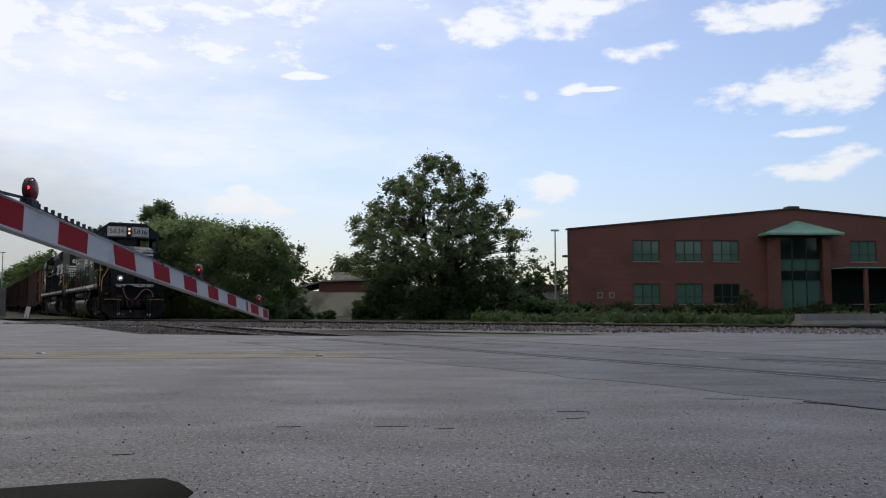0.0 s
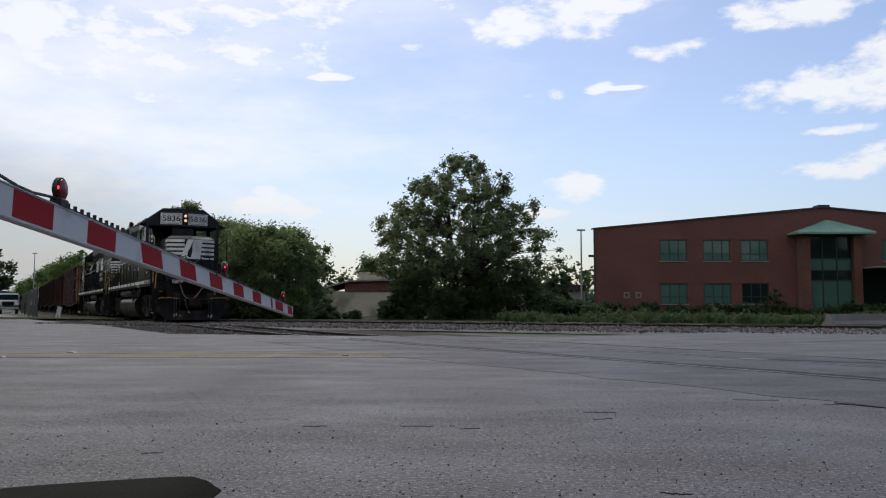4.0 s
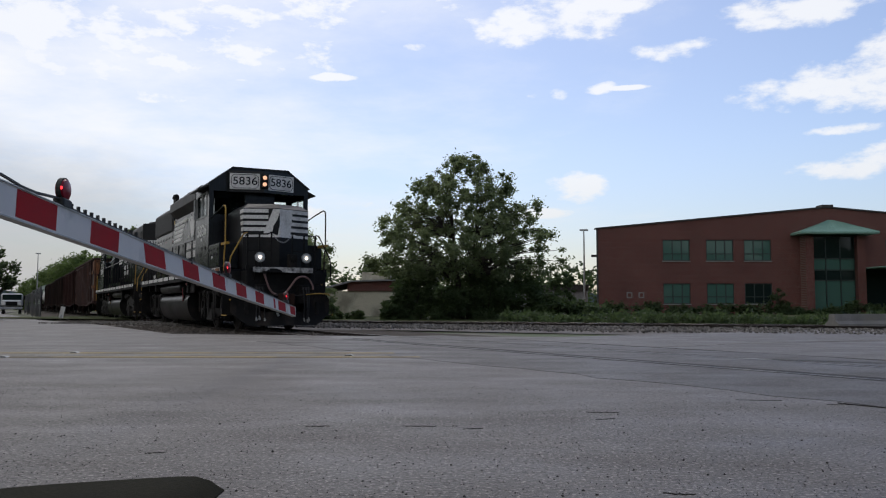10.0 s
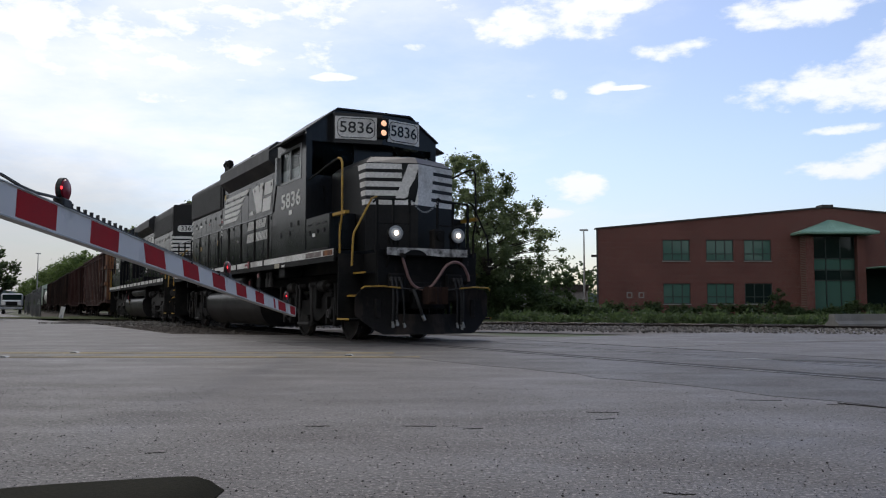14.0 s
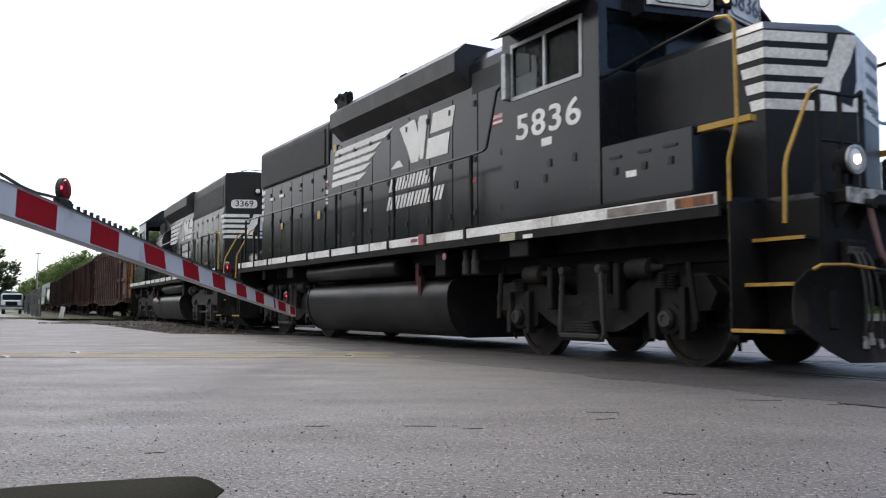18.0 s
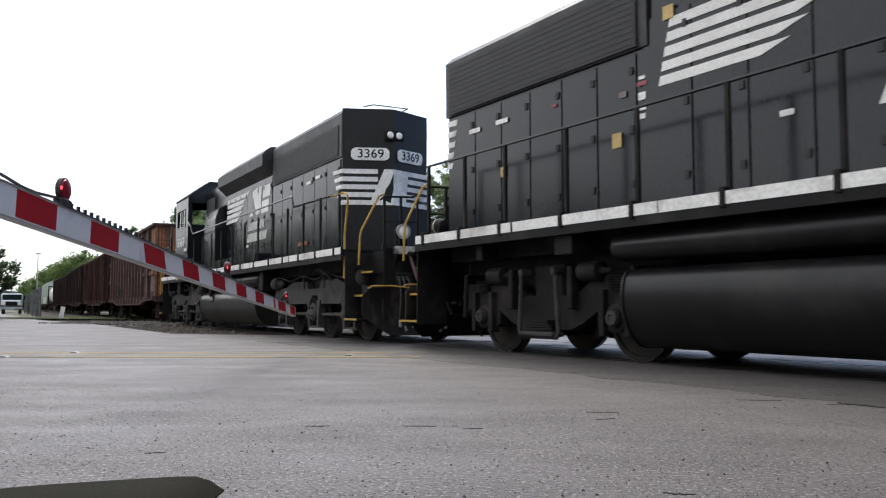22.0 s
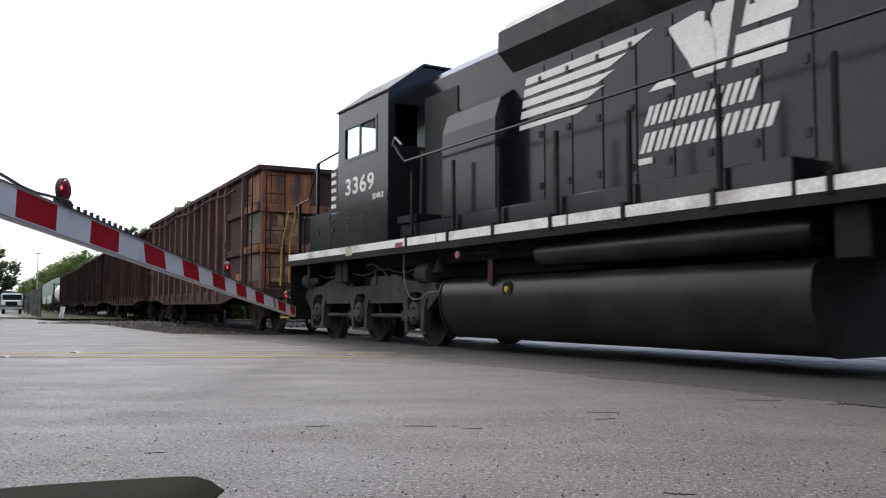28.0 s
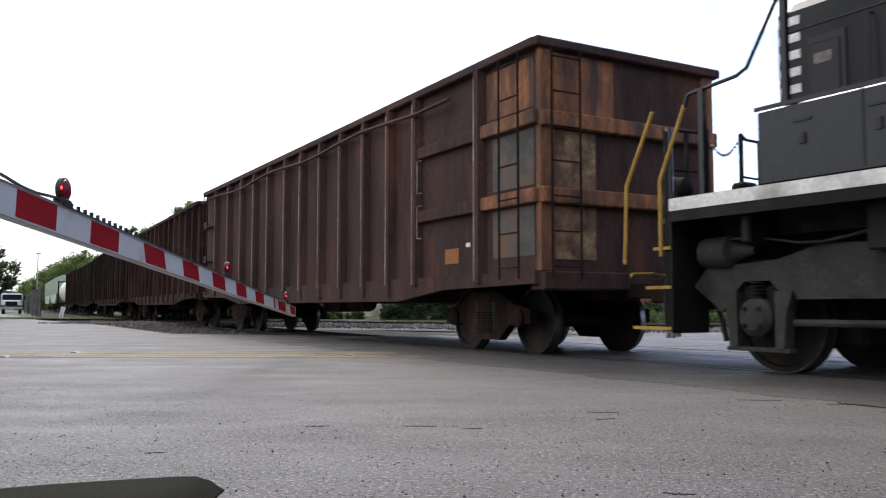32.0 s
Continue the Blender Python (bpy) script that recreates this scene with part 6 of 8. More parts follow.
    part("lifting_eye", boxes([(X(u) - 0.08, X(u) + 0.08, -0.7, -0.5, 4.58, 4.70) for u in (12.0, 13.1)] + [(X(6.4) - 0.12, X(6.4) + 0.12, -1.1, -0.9, 4.66, 4.78)], 0.02), "truck_black", o)
    part("antenna", boxes([(X(1.7), X(1.2), -0.2, 0.2, 4.72, 4.80), (X(0.9), X(0.7), -0.5, -0.3, 4.7, 4.78)], 0.02), "roof_black", o)
    small_marks(o, [(X(4.86), -1.567, 1.70, 0.16, 0.17, "sticker_red"), (X(5.08), -1.567, 1.70, 0.22, 0.05, "sticker_red"), (X(3.57), -0.972, 3.43, 0.34, 0.18, "sticker_red"), (X(4.24), -0.972, 2.60, 0.14, 0.08, "sticker_red"), (X(0.2), -1.523, 2.1, 0.16, 0.07, "white"), (X(10.11), -0.972, 3.12, 0.12, 0.09, "white"), (X(10.11), -0.972, 2.98, 0.13, 0.06, "white"), (X(10.11), -0.972, 2.88, 0.10, 0.06, "white"), (X(10.11), -0.972, 3.27, 0.16, 0.05, "sticker_red"), (X(10.11), -0.972, 3.34, 0.10, 0.04, "white"), (X(10.42), -0.985, 3.2, 0.12, 0.07, "frame_pale"), (X(11.73), -0.985, 3.34, 0.10, 0.04, "sticker_red"), (X(8.16), -0.985, 2.53, 0.16, 0.06, "white"),
                    (X(12.9), -0.985, 2.61, 0.13, 0.15, "sticker_yellow"), (X(10.53), -0.985, 2.66, 0.16, 0.18, "sticker_yellow"), (X(9.67), -0.985, 3.99, 0.16, 0.16, "sticker_yellow"), (X(12.94), -0.985, 3.36, 0.3, 0.07, "white"), (X(13.66), -0.985, 3.35, 0.3, 0.07, "white"),
                    (X(2.5), -1.567, 1.57, 0.34, 0.1, "label_cream"), (X(2.05), -1.567, 1.55, 0.2, 0.05, "white"), (X(0.1), -1.567, 1.69, 0.9, 0.10, "frame_pale"), (X(-0.72), -1.567, 1.69, 0.5, 0.10, "rust_orange")])
    tank_and_pipes(o, X(10.02), X(4.3), X(10.3), X(6.15), None, [(X(5.24), 1.06, 1.31), (X(5.16), 0.86, 1.11)])
    word_part("DANGER", 0.075, on_side(X(3.57), -0.978, 3.43 + 0.035), "lettering", o, 0.001)
    part("decal", box(X(3.57) - 0.13, X(3.57) + 0.13, -0.98, -0.976, 3.43 - 0.065, 3.43 - 0.03), "lettering", o, "small white bar of lettering")
    for u in (3.85, 3.60):
        part("air_filter", lathe([(1.12, 0.03), (1.13, 0.06), (1.32, 0.06), (1.34, 0.045), (1.48, 0.045)], "z", 14, (X(u), -1.36, 0)), "truck_grey", o, "grey air filter bowl under the sill", smooth=True)
    part("valve_handle", lathe([(-1.50, 0.01), (-1.49, 0.055), (-1.47, 0.055), (-1.46, 0.01)], "y", 12, (X(4.28), 0, 1.41)), "valve_pink", o, "faded pink valve handle")
    part("valve_pipe", tube([(X(4.28), -1.46, 1.41), (X(4.2), -1.2, 1.44), (X(3.9), -1.15, 1.44)], 0.018, 6), "truck_black", o)
    for u, w, z0, z1, y in ((2.35, 0.42, 1.30, 1.53, 1.50), (11.0, 0.34, 1.28, 1.53, 1.46), (12.9, 0.16, 1.30, 1.53, 1.42), (4.55, 0.30, 1.12, 1.53, 1.40)):
        part("junction_box", box(X(u) - w / 2, X(u) + w / 2, -y, -1.1, z0, z1, 0.015), "pilot_black", o)
    part("belt_seam", box(X(2.64), X(-0.66), -1.545, -1.523, 1.775, 1.81), "pilot_black", o)
    for u in (2.35, 1.72, 1.15, 1.62):
        part("latch", box(X(u) - 0.03, X(u) + 0.03, -1.545, -1.528, 2.38 if u < 1.7 else 2.2, 2.48 if u < 1.7 else 2.3), "grille", o)
    blomberg(o, X(1.3715), moving)
    blomberg(o, X(11.7345), moving)
    return o


def six_axle_locomotive(moving):
    X = lambda u: 8.70 - u
    o = thing("locomotive", "black six-axle diesel locomotive running long hood first, white stripes", "locomotive")
    sill_and_deck(o, X(18.16), X(-0.50), X(18.74), X(-1.15))
    part("long_hood", prism([(-0.95, 1.72), (0.95, 1.72), (0.95, 4.44), (0.80, 4.60), (-0.80, 4.60), (-0.95, 4.44)], "x", X(13.6), X(1.0)), "black", o)
    part("hood_end", prism([(X(1.02), -0.97), (X(0.98), -0.97), (X(0.58), 0), (X(0.98), 0.97), (X(1.02), 0.97)], "z", 1.72, 4.74), "hood_end_black", o)
    part("radiator_cowl", prism([(-0.985, 3.74), (-0.985, 4.64), (-0.88, 4.76), (0.88, 4.76), (0.985, 4.64), (0.985, 3.74)], "x", X(5.8), X(1.0)), "roof_black", o)
    part("blister", prism([(-0.96, 4.04), (-1.22, 4.28), (-1.22, 4.58), (-1.0, 4.78), (1.0, 4.78), (1.22, 4.58), (1.22, 4.28), (0.96, 4.04)], "x", X(10.75), X(5.95)), "roof_black", o, "flared roof blister over the brake grids")
    for s in (-1, 1):
        g = part("radiator_grille", box(X(5.65), X(1.15), *sorted((s * 0.96, s * 1.0)), 3.78, 4.42), "grille", o, "dark radiator grille")
        for i in range(9):
            part("louvre", box(X(5.62), X(1.18), *sorted((s * 0.99, s * 1.004)), 3.80 + 0.066 * i, 3.85 + 0.066 * i), "grille", g)
        hood_doors(o, X(5.8), X(1.1), s * 0.95, 1.85, 3.70, 6)
        hood_doors(o, X(10.6), X(5.9), s * 0.95, 2.05, 3.98, 8)
        # bulging blower duct beside the cab
        bm = prism([(s * 0.95, 2.05), (s * 1.28, 2.05), (s * 1.28, 3.35), (s * 1.18, 3.65), (s * 0.95, 3.80)], "x", X(12.2), X(10.75))
        part("blower_duct", bm, "black", o, "rounded black blower housing")
        part("intake", box(X(13.3), X(12.25), *sorted((s * 0.95, s * 0.97)), 2.1, 4.2), "grille", o)
    side_emblem(o, X(10.58), X(6.08), -0.972, 3.15, 3.86)
    end_emblem(o, X(0.577), X(0.977), 0.97, 2.74, 3.48, 1)
    for i in range(5):
        za = 2.74 + 2 * i * 0.74 / 9
        part("stripe", prism([(X(1.46) + 0.085 * (4 - i), za), (X(0.975), za), (X(0.975), za + 0.082), (X(1.48) + 0.085 * (4 - i), za + 0.082)], "y", -0.986, -0.97), "white", o, "white painted stripe")
    # number panels and lamps on the hood's end
    number_boards(o, X(0.57), X(0.97), 0.97, 3.66, 3.92, 1, "3369", True)
    twin_lamp(o, X(0.57), 1, 4.18, False, True)
    cab_shell(o, X(15.65), X(13.58), -1, False)
    word_part("3369", 0.42, on_side(X(14.70), -1.534, 2.85), "lettering", o, 0.007, 1.35, 1.1)
    word_part("SD40-2", 0.13, on_side(X(13.95), -1.534, 2.575), "lettering", o, 0.003, 1.05)
    bm = bmesh.new()
    add_prism(bm, [(X(15.64), -0.98), (X(17.22), -0.98), (X(17.45), 0), (X(17.22), 0.98), (X(15.64), 0.98)], "z", 1.72, 3.50)
    part("short_hood", bm, "hood_end_black", o)
    part("nose_door", box(X(16.90), X(16.50), -0.995, -0.98, 2.55, 3.2, 0.01), "grille", o)
    panel = part("nose_panel", box(X(16.86), X(16.56), -1.005, -0.995, 2.62, 3.12, 0.008), "grille", o, "small service panel on the nose")
    part("panel_label", box(X(16.82), X(16.64), -1.008, -1.005, 2.92, 3.02), "frame_pale", panel)
    for u in (16.25, 16.02):
        part("grab_iron", tube([(X(u), -0.98, 2.60), (X(u), -1.05, 2.62), (X(u), -1.05, 3.23), (X(u), -0.98, 3.25)], 0.012, 6), "black", o)
    part("nose_seam", box(X(17.2), X(15.68), -0.990, -0.980, 3.30, 3.315), "grille", o)
    part("nose_top", prism([(-0.98, 3.50), (-0.90, 3.60), (0.90, 3.60), (0.98, 3.50)], "x", X(17.1), X(15.66)), "hood_end_black", o)
    part("walkway_duct", box(X(13.38), X(5.85), -1.40, -0.95, 1.72, 2.02, 0.015), "black", o)
    part("walkway_duct", box(X(13.38), X(5.85), 0.95, 1.40, 1.72, 2.02, 0.015), "black", o)
    part("cab_step_box", box(X(13.38), X(12.75), -1.45, -0.97, 2.02, 2.16, 0.01), "black", o)
    part("sand_pipe", tube([(X(13.3), -1.05, 2.0), (X(13.28), -1.05, 2.6), (X(13.28), -1.03, 3.3)], 0.03, 6), "roof_black", o)
    part("cab_mirror_arm", tube([(X(13.38), -1.55, 3.35), (X(13.2), -1.6, 3.45), (X(13.0), -1.58, 3.30)], 0.018, 6), "galv", o)
    end_emblem(o, X(17.455), X(17.225), 0.98, 2.70, 3.45, -1)
    for i in range(5):
        za = 2.70 + 2 * i * 0.75 / 9
        part("stripe", box(X(17.22), X(16.98), -0.985, -0.98, za, za + 0.083), "white", o, "white painted stripe")
    for s in (-1, 1):
        bb = part("battery_box", box(X(17.08), X(13.66), *sorted((s * 0.99, s * 1.52)), 1.76, 2.46, 0.02), "black", o)
        for u in (16.6, 15.9, 15.2, 14.6, 14.0):
            part("hinge", box(X(u) - 0.09, X(u) + 0.09, *sorted((s * 1.52, s * 1.535)), 2.28, 2.31), "grille", bb)
            part("latch", box(X(u) - 0.03, X(u) + 0.03, *sorted((s * 1.52, s * 1.54)), 2.08, 2.18), "grille", bb)
    for s in (-1, 1):
        part("belt_seam", box(X(17.09), X(13.60), *sorted((s * 1.522, s * 1.542)), 2.452, 2.49), "black", o)
        part("door_seam", box(X(14.55), X(14.53), *sorted((s * 1.521, s * 1.53)), 1.80, 2.45), "grille", o)
        part("door_seam", box(X(16.05), X(16.03), *sorted((s * 1.521, s * 1.53)), 1.80, 2.45), "grille", o)
    end_works(o, X(-1.15), 1, lit=False)
    end_works(o, X(18.76), -1, plough=False, lit=False)
    for s in (-1, 1):
        step_well(o, X(-0.54), X(-1.14), s)
        step_well(o, X(18.17), X(18.75), s)
    us = (-0.13, 0.9, 1.95, 3.03, 4.1, 5.37, 6.62, 7.87, 9.15, 10.4, 11.58, 12.86)
    walkway_rail(o, [X(u) for u in us], 2.84, 1.46, [(X(-0.2), 2.80), (X(2.6), 2.83), (X(2.66), 2.88), (X(2.74), 3.05), (X(2.82), 3.08), (X(13.1), 3.05), (X(13.3), 3.2), (X(13.55), 3.45)])
    for s in (-1, 1):
        y = s * 1.46
        part("front_grab", tube([(X(0.3), y, 2.80), (X(-0.38), y, 2.79), (X(-0.54), y, 2.72), (X(-0.56), y, 2.60), (X(-0.42), y, 2.0), (X(-0.42), y, 1.18)], 0.021, 6), "yellow", o, "yellow stair grab rail")
        part("rear_post", box(X(16.83), X(16.77), *sorted((s * 1.43, s * 1.49)), 2.35, 3.56), "black", o)
        part("rear_post", box(X(17.80), X(17.74), *sorted((s * 1.43, s * 1.49)), 1.62, 2.84), "black", o)
        part("handrail", tube([(X(15.65), y, 3.64), (X(16.74), y, 3.56), (X(16.86), y, 3.50), (X(17.22), y, 2.92), (X(17.34), y, 2.87), (X(17.95), y, 2.82), (X(18.0), y, 2.7)], 0.021, 6), "black", o)
        part("stair_rail", tube([(X(18.0), y, 2.72), (X(18.36), y, 1.98), (X(18.36), y, 1.18)], 0.021, 6), "yellow", o, "yellow stair grab rail")
        part("stair_rail", tube([(X(18.45), y, 2.74), (X(18.86), y, 1.98), (X(18.90), y, 1.12)], 0.021, 6), "yellow", o, "yellow stair grab rail")
        part("post", rod((X(18.45), s * 1.2, 1.7), (X(18.45), s * 1.2, 2.6), 0.025, 6), "black", o)
    roof_fans(o, [X(1.9), X(3.3), X(4.7)], 4.72, 0.55)
    part("exhaust", boxes([(X(8.8), X(8.2), -0.25, 0.25, 4.7, 4.88)], 0.02), "roof_black", o)
    part("fan_guard", tube([(X(1.15), -0.45, 4.86), (X(0.95), -0.3, 4.88), (X(0.95), 0.5, 4.88), (X(1.9), 0.5, 4.88)], 0.014, 6), "truck_black", o)
    bell = lathe([(1.15, 0.02), (1.14, 0.14), (1.2, 0.10), (1.32, 0.07), (1.38, 0.02)], "z", 16, (X(12.3), -1.25, 0.05))
    part("bell", bell, "truck_black", o, "small dark bell under the frame", smooth=True)
    small_marks(o, [(X(3.0), -0.985, 3.45, 0.32, 0.07, "white"), (X(2.4), -0.985, 3.5, 0.3, 0.07, "white"), (X(15.0), -1.523, 2.2, 0.2, 0.09, "white"), (X(13.1), -1.567, 1.66, 0.25, 0.08, "sticker_red"), (X(3.4), -0.985, 2.1, 0.7, 0.10, "rust_orange"), (X(8.1), -0.985, 2.34, 0.22, 0.07, "white")])
    tank_and_pipes(o, X(12.05), X(5.7), X(9.8), X(5.7), X(10.28), [(X(10.67), 1.0, 1.27)])
    part("valve_handle", lathe([(-1.46, 0.01), (-1.45, 0.06), (-1.42, 0.06), (-1.41, 0.01)], "y", 12, (X(11.5), 0, 1.42)), "valve_pink", o, "faded pink valve handle")
    part("valve_pipe", tube([(X(11.5), -1.42, 1.42), (X(11.3), -1.3, 1.44), (X(10.9), -1.2, 1.44)], 0.018, 6), "truck_black", o)
    for u, w, z0, z1, y in ((16.0, 0.30, 1.12, 1.53, 1.35), (15.7, 0.22, 1.12, 1.53, 1.35), (17.3, 0.10, 1.25, 1.53, 1.45), (5.3, 0.34, 1.05, 1.53, 1.40)):
        part("junction_box", box(X(u) - w / 2, X(u) + w / 2, -y, -1.0, z0, z1, 0.02), "pilot_black", o)
    part("hanging_wire", tube(through_points([(X(13.15), -1.45, 1.5), (X(13.18), -1.42, 1.1), (X(13.1), -1.36, 0.82), (X(12.85), -1.34, 0.78), (X(12.6), -1.30, 0.88), (X(12.4), -1.22, 0.90)]), 0.010, 5), "frame_pale", o, "thin pale hanging wire")
    small_marks(o, [(X(15.05), -1.567, 1.66, 0.26, 0.14, "label_cream"), (X(16.9), -1.545, 1.72, 0.12, 0.05, "white"), (X(18.0), -1.567, 1.70, 0.10, 0.10, "white")])
    three_axle(o, [X(0), X(2.02), X(4.14)], moving)
    three_axle(o, [X(13.26), X(15.38), X(17.4)], moving)
    return o


def freight_truck(parent, xc, moving, spin):
    """Two-axle freight truck with a triangular side frame and coil springs."""
    rows = moving if spin else []
    for k in (-1, 1):
        wheelset(parent, xc + k * 0.865, 0.457, 0.95, rows)
    for s in (-1, 1):
        y0, y1 = sorted((s * 0.95, s * 1.08))
        out = [(-1.12, 0.62), (-0.75, 0.68), (-0.35, 0.86), (0.35, 0.86), (0.75, 0.68), (1.12, 0.62), (1.12, 0.42), (0.62, 0.40), (0.35, 0.18), (-0.35, 0.18), (-0.62, 0.40), (-1.12, 0.42)]
        fr = part("side_frame", prism([(xc + x, z) for x, z in out], "y", y0, y1), "rust_dark", parent, "rusty cast truck side frame")
        part("frame_opening", boxes([(xc - 0.26, xc + 0.26, *sorted((s * 1.075, s * 1.086)), 0.30, 0.72)]), "grille", fr)
        bm = bmesh.new()
        for dx in (-0.15, 0.0, 0.15):
            for i in range(7):
                add_lathe(bm, [(0.32 + i * 0.04, 0.062), (0.338 + i * 0.04, 0.062)], "z", 10, (xc + dx, s * 1.10, 0))
        part("coil_springs", bm, "rust_dark", fr)
        for k in (-1, 1):
            part("bearing_cap", lathe([(s * 1.0, 0.13), (s * 1.12, 0.13), (s * 1.16, 0.08), (s * 1.165, 0.02)], "y", 14, (xc + k * 0.865, 0, 0.50)), "rust_dark", fr, smooth=True)
    part("bolster", box(xc - 0.2, xc + 0.2, -1.1, 1.1, 0.55, 0.88, 0.03), "rust_dark", parent)


def gondola(moving, length, z_top, ribs, body, label, spin=True, detailed=False, bays=((0.0, 1.5), (-1.5, 0.0))):
    """High-sided open wagon. Local x = 0 at its middle; ribs: places of the side posts."""
    o = thing("gondola_wagon", label, "freight wagon", group="wagons of the train")
    h, w, z0 = length / 2, 1.52, 1.10
    rnd = random.Random(int(length * 100 + z_top * 10))
    for s in (-1, 1):
        yi, yo = sorted((s * (w - 0.02), s * w))
        side = part("side_wall", box(-h, h, yi, yo, z0, z_top - 0.1), body, o)
        part("top_chord", box(-h - 0.03, h + 0.03, *sorted((s * (w - 0.06), s * (w + 0.12))), z_top - 0.12, z_top, 0.015), body, o)
        part("side_sill", prism([(-h, z0), (h, z0), (h, z0 - 0.16), (h * 0.72, z0 - 0.20), (h * 0.55, z0 - 0.36), (-h * 0.55, z0 - 0.36), (-h * 0.72, z0 - 0.20), (-h, z0 - 0.16)], "y", *sorted((s * (w - 0.03), s * (w + 0.08)))), body, o)
        for x in ribs:
            j = rnd.uniform(-0.012, 0.012)
            bm = prism([(x - 0.09 + j, s * w), (x - 0.055, s * (w + 0.13)), (x + 0.055, s * (w + 0.13)), (x + 0.09 + j, s * w)], "z", z0 - 0.28 if abs(x) < h * 0.6 else z0 - 0.12, z_top - 0.12)
            part("side_post", bm, body, side)
            if detailed and s < 0:
                part("post_edge", box(x - 0.058, x - 0.030, *sorted((s * (w + 0.128), s * (w + 0.136))), z0 - 0.1, z_top - 0.2), "post_edge", side, "worn bright post edge")
        if detailed:
            # stiffening belts in the end bays
            for a, b in bays_of(ribs, h):
                for z in (2.05, 3.05):
                    part("belt", box(a, b, *sorted((s * w, s * (w + 0.09))), z - 0.09, z + 0.09, 0.01), "rust_orange" if a > h - 1.6 else body, side)
    for e in (-1, 1):
        xe = e * h
        part("end_wall", box(min(xe, xe - e * 0.02), max(xe, xe - e * 0.02), -w, w, z0, z_top - 0.1), body, o)
        part("top_chord", box(min(xe, xe + e * 0.12), max(xe, xe + e * 0.12), -w - 0.1, w + 0.1, z_top - 0.12, z_top, 0.015), body, o)
        for z in (2.05, 3.02):
            part("end_belt", box(min(xe, xe + e * 0.12), max(xe, xe + e * 0.12), -w - 0.02, w + 0.02, z - 0.10, z + 0.10, 0.015), "rust_orange" if detailed and e > 0 else body, o)
        for y in (-1.42, 1.42):
            part("corner_post", box(min(xe - e * 0.05, xe + e * 0.05), max(xe - e * 0.05, xe + e * 0.05), y - 0.11, y + 0.11, z0, z_top - 0.12, 0.01), "rust_orange" if detailed and e > 0 else body, o)
        part("end_sill", box(min(xe - e * 0.2, xe + e * 0.08), max(xe - e * 0.2, xe + e * 0.08), -w, w, z0 - 0.24, z0, 0.02), body, o)
        bm = box(min(xe, xe + e * 0.62), max(xe, xe + e * 0.62), -0.12, 0.12, 0.76, 0.96, 0.02)
        add_box(bm, min(xe + e * 0.5, xe + e * 0.8), max(xe + e * 0.5, xe + e * 0.8), -0.18, 0.2, 0.70, 1.02, 0.03)
        part("coupler", bm, "rust_dark", o)
    part("floor", box(-h + 0.05, h - 0.05, -w + 0.03, w - 0.03, z0, z0 + 0.06), "rust_dark", o)
    part("centre_sill", box(-h + 0.1, h - 0.1, -0.25, 0.25, 0.74, z0, 0.02), "rust_dark", o)
    bm = bmesh.new()
    add_box(bm, -0.5, 0.4, -0.9, -0.5, 0.55, 0.95, 0.03)
    add_rod(bm, (0.9, -0.8, 0.72), (1.7, -0.8, 0.72), 0.16, 12)
    part("brake_gear", bm, "rust_dark", o)
    # ladders at the leading corners
    for e in ((1, -1) if detailed else (1,)):
        bm = bmesh.new()
        xl = e * (h - 0.45)
        for dx in (-0.22, 0.22):
            add_rod(bm, (xl + dx, -w - 0.16, z0 - 0.1), (xl + dx, -w - 0.16, z_top - 0.15), 0.016, 6)
        for i in range(7):
            z = z0 + 0.05 + i * 0.44
            if z < z_top - 0.15:
                add_rod(bm, (xl - 0.22, -w - 0.16, z), (xl + 0.22, -w - 0.16, z), 0.012, 6)
        for dy in (-0.35, 0.1):
            add_rod(bm, (e * (h + 0.18), -1.1 + dy, z0 - 0.1), (e * (h + 0.18), -1.1 + dy, z_top - 0.15), 0.016, 6)
        for i in range(7):
            z = z0 + 0.05 + i * 0.44
            if z < z_top - 0.15:
                add_rod(bm, (e * (h + 0.18), -1.45, z), (e * (h + 0.18), -1.0, z), 0.012, 6)
        part("ladder", bm, "rust_dark", o, "thin dark corner ladder")
    if detailed:
        part("panel", box(h + 0.001, h + 0.012, -1.28, -0.62, 1.25, 1.93), "pale_panel", o, "faded pale panel with peeling paint")
        part("panel", box(h + 0.001, h + 0.012, -1.28, -0.62, 2.16, 2.9), "pale_panel", o, "faded pale panel with peeling paint")
        part("panel", box(h + 0.001, h + 0.012, -0.55, 0.1, 2.16, 2.9), "rust", o)
        part("panel", box(h + 0.001, h + 0.012, -1.28, -0.3, 3.14, 3.9), "rust_orange", o)
        part("panel", box(h - 1.05, h - 0.1, -w - 0.006, -w, 2.2, 2.92), "grey_panel", o, "grey patched side panel")
        part("panel", box(h - 1.05, h - 0.1, -w - 0.006, -w, 1.3, 1.93), "grey_panel", o, "grey patched side panel")
        part("panel", box(h - 1.2, h - 0.1, -w - 0.006, -w, 3.2, 3.85), "rust_orange", o)
        part("placard", box(h - 2.35, h - 1.95, -w - 0.008, -w, 1.28, 1.5), "sticker_orange", o, "small orange placard")
        part("placard", box(h - 1.75, h - 1.65, -w - 0.008, -w, 1.5, 1.56), "white", o)
        for z in (1.7, 2.4):
            part("data_frame", tube([(h - 2.84, -w - 0.15, z), (h - 2.98, -w - 0.15, z), (h - 2.98, -w - 0.15, z + 0.5), (h - 2.84, -w - 0.15, z + 0.5)], 0.012, 5), "frame_pale", o, "pale bracket on a side post")
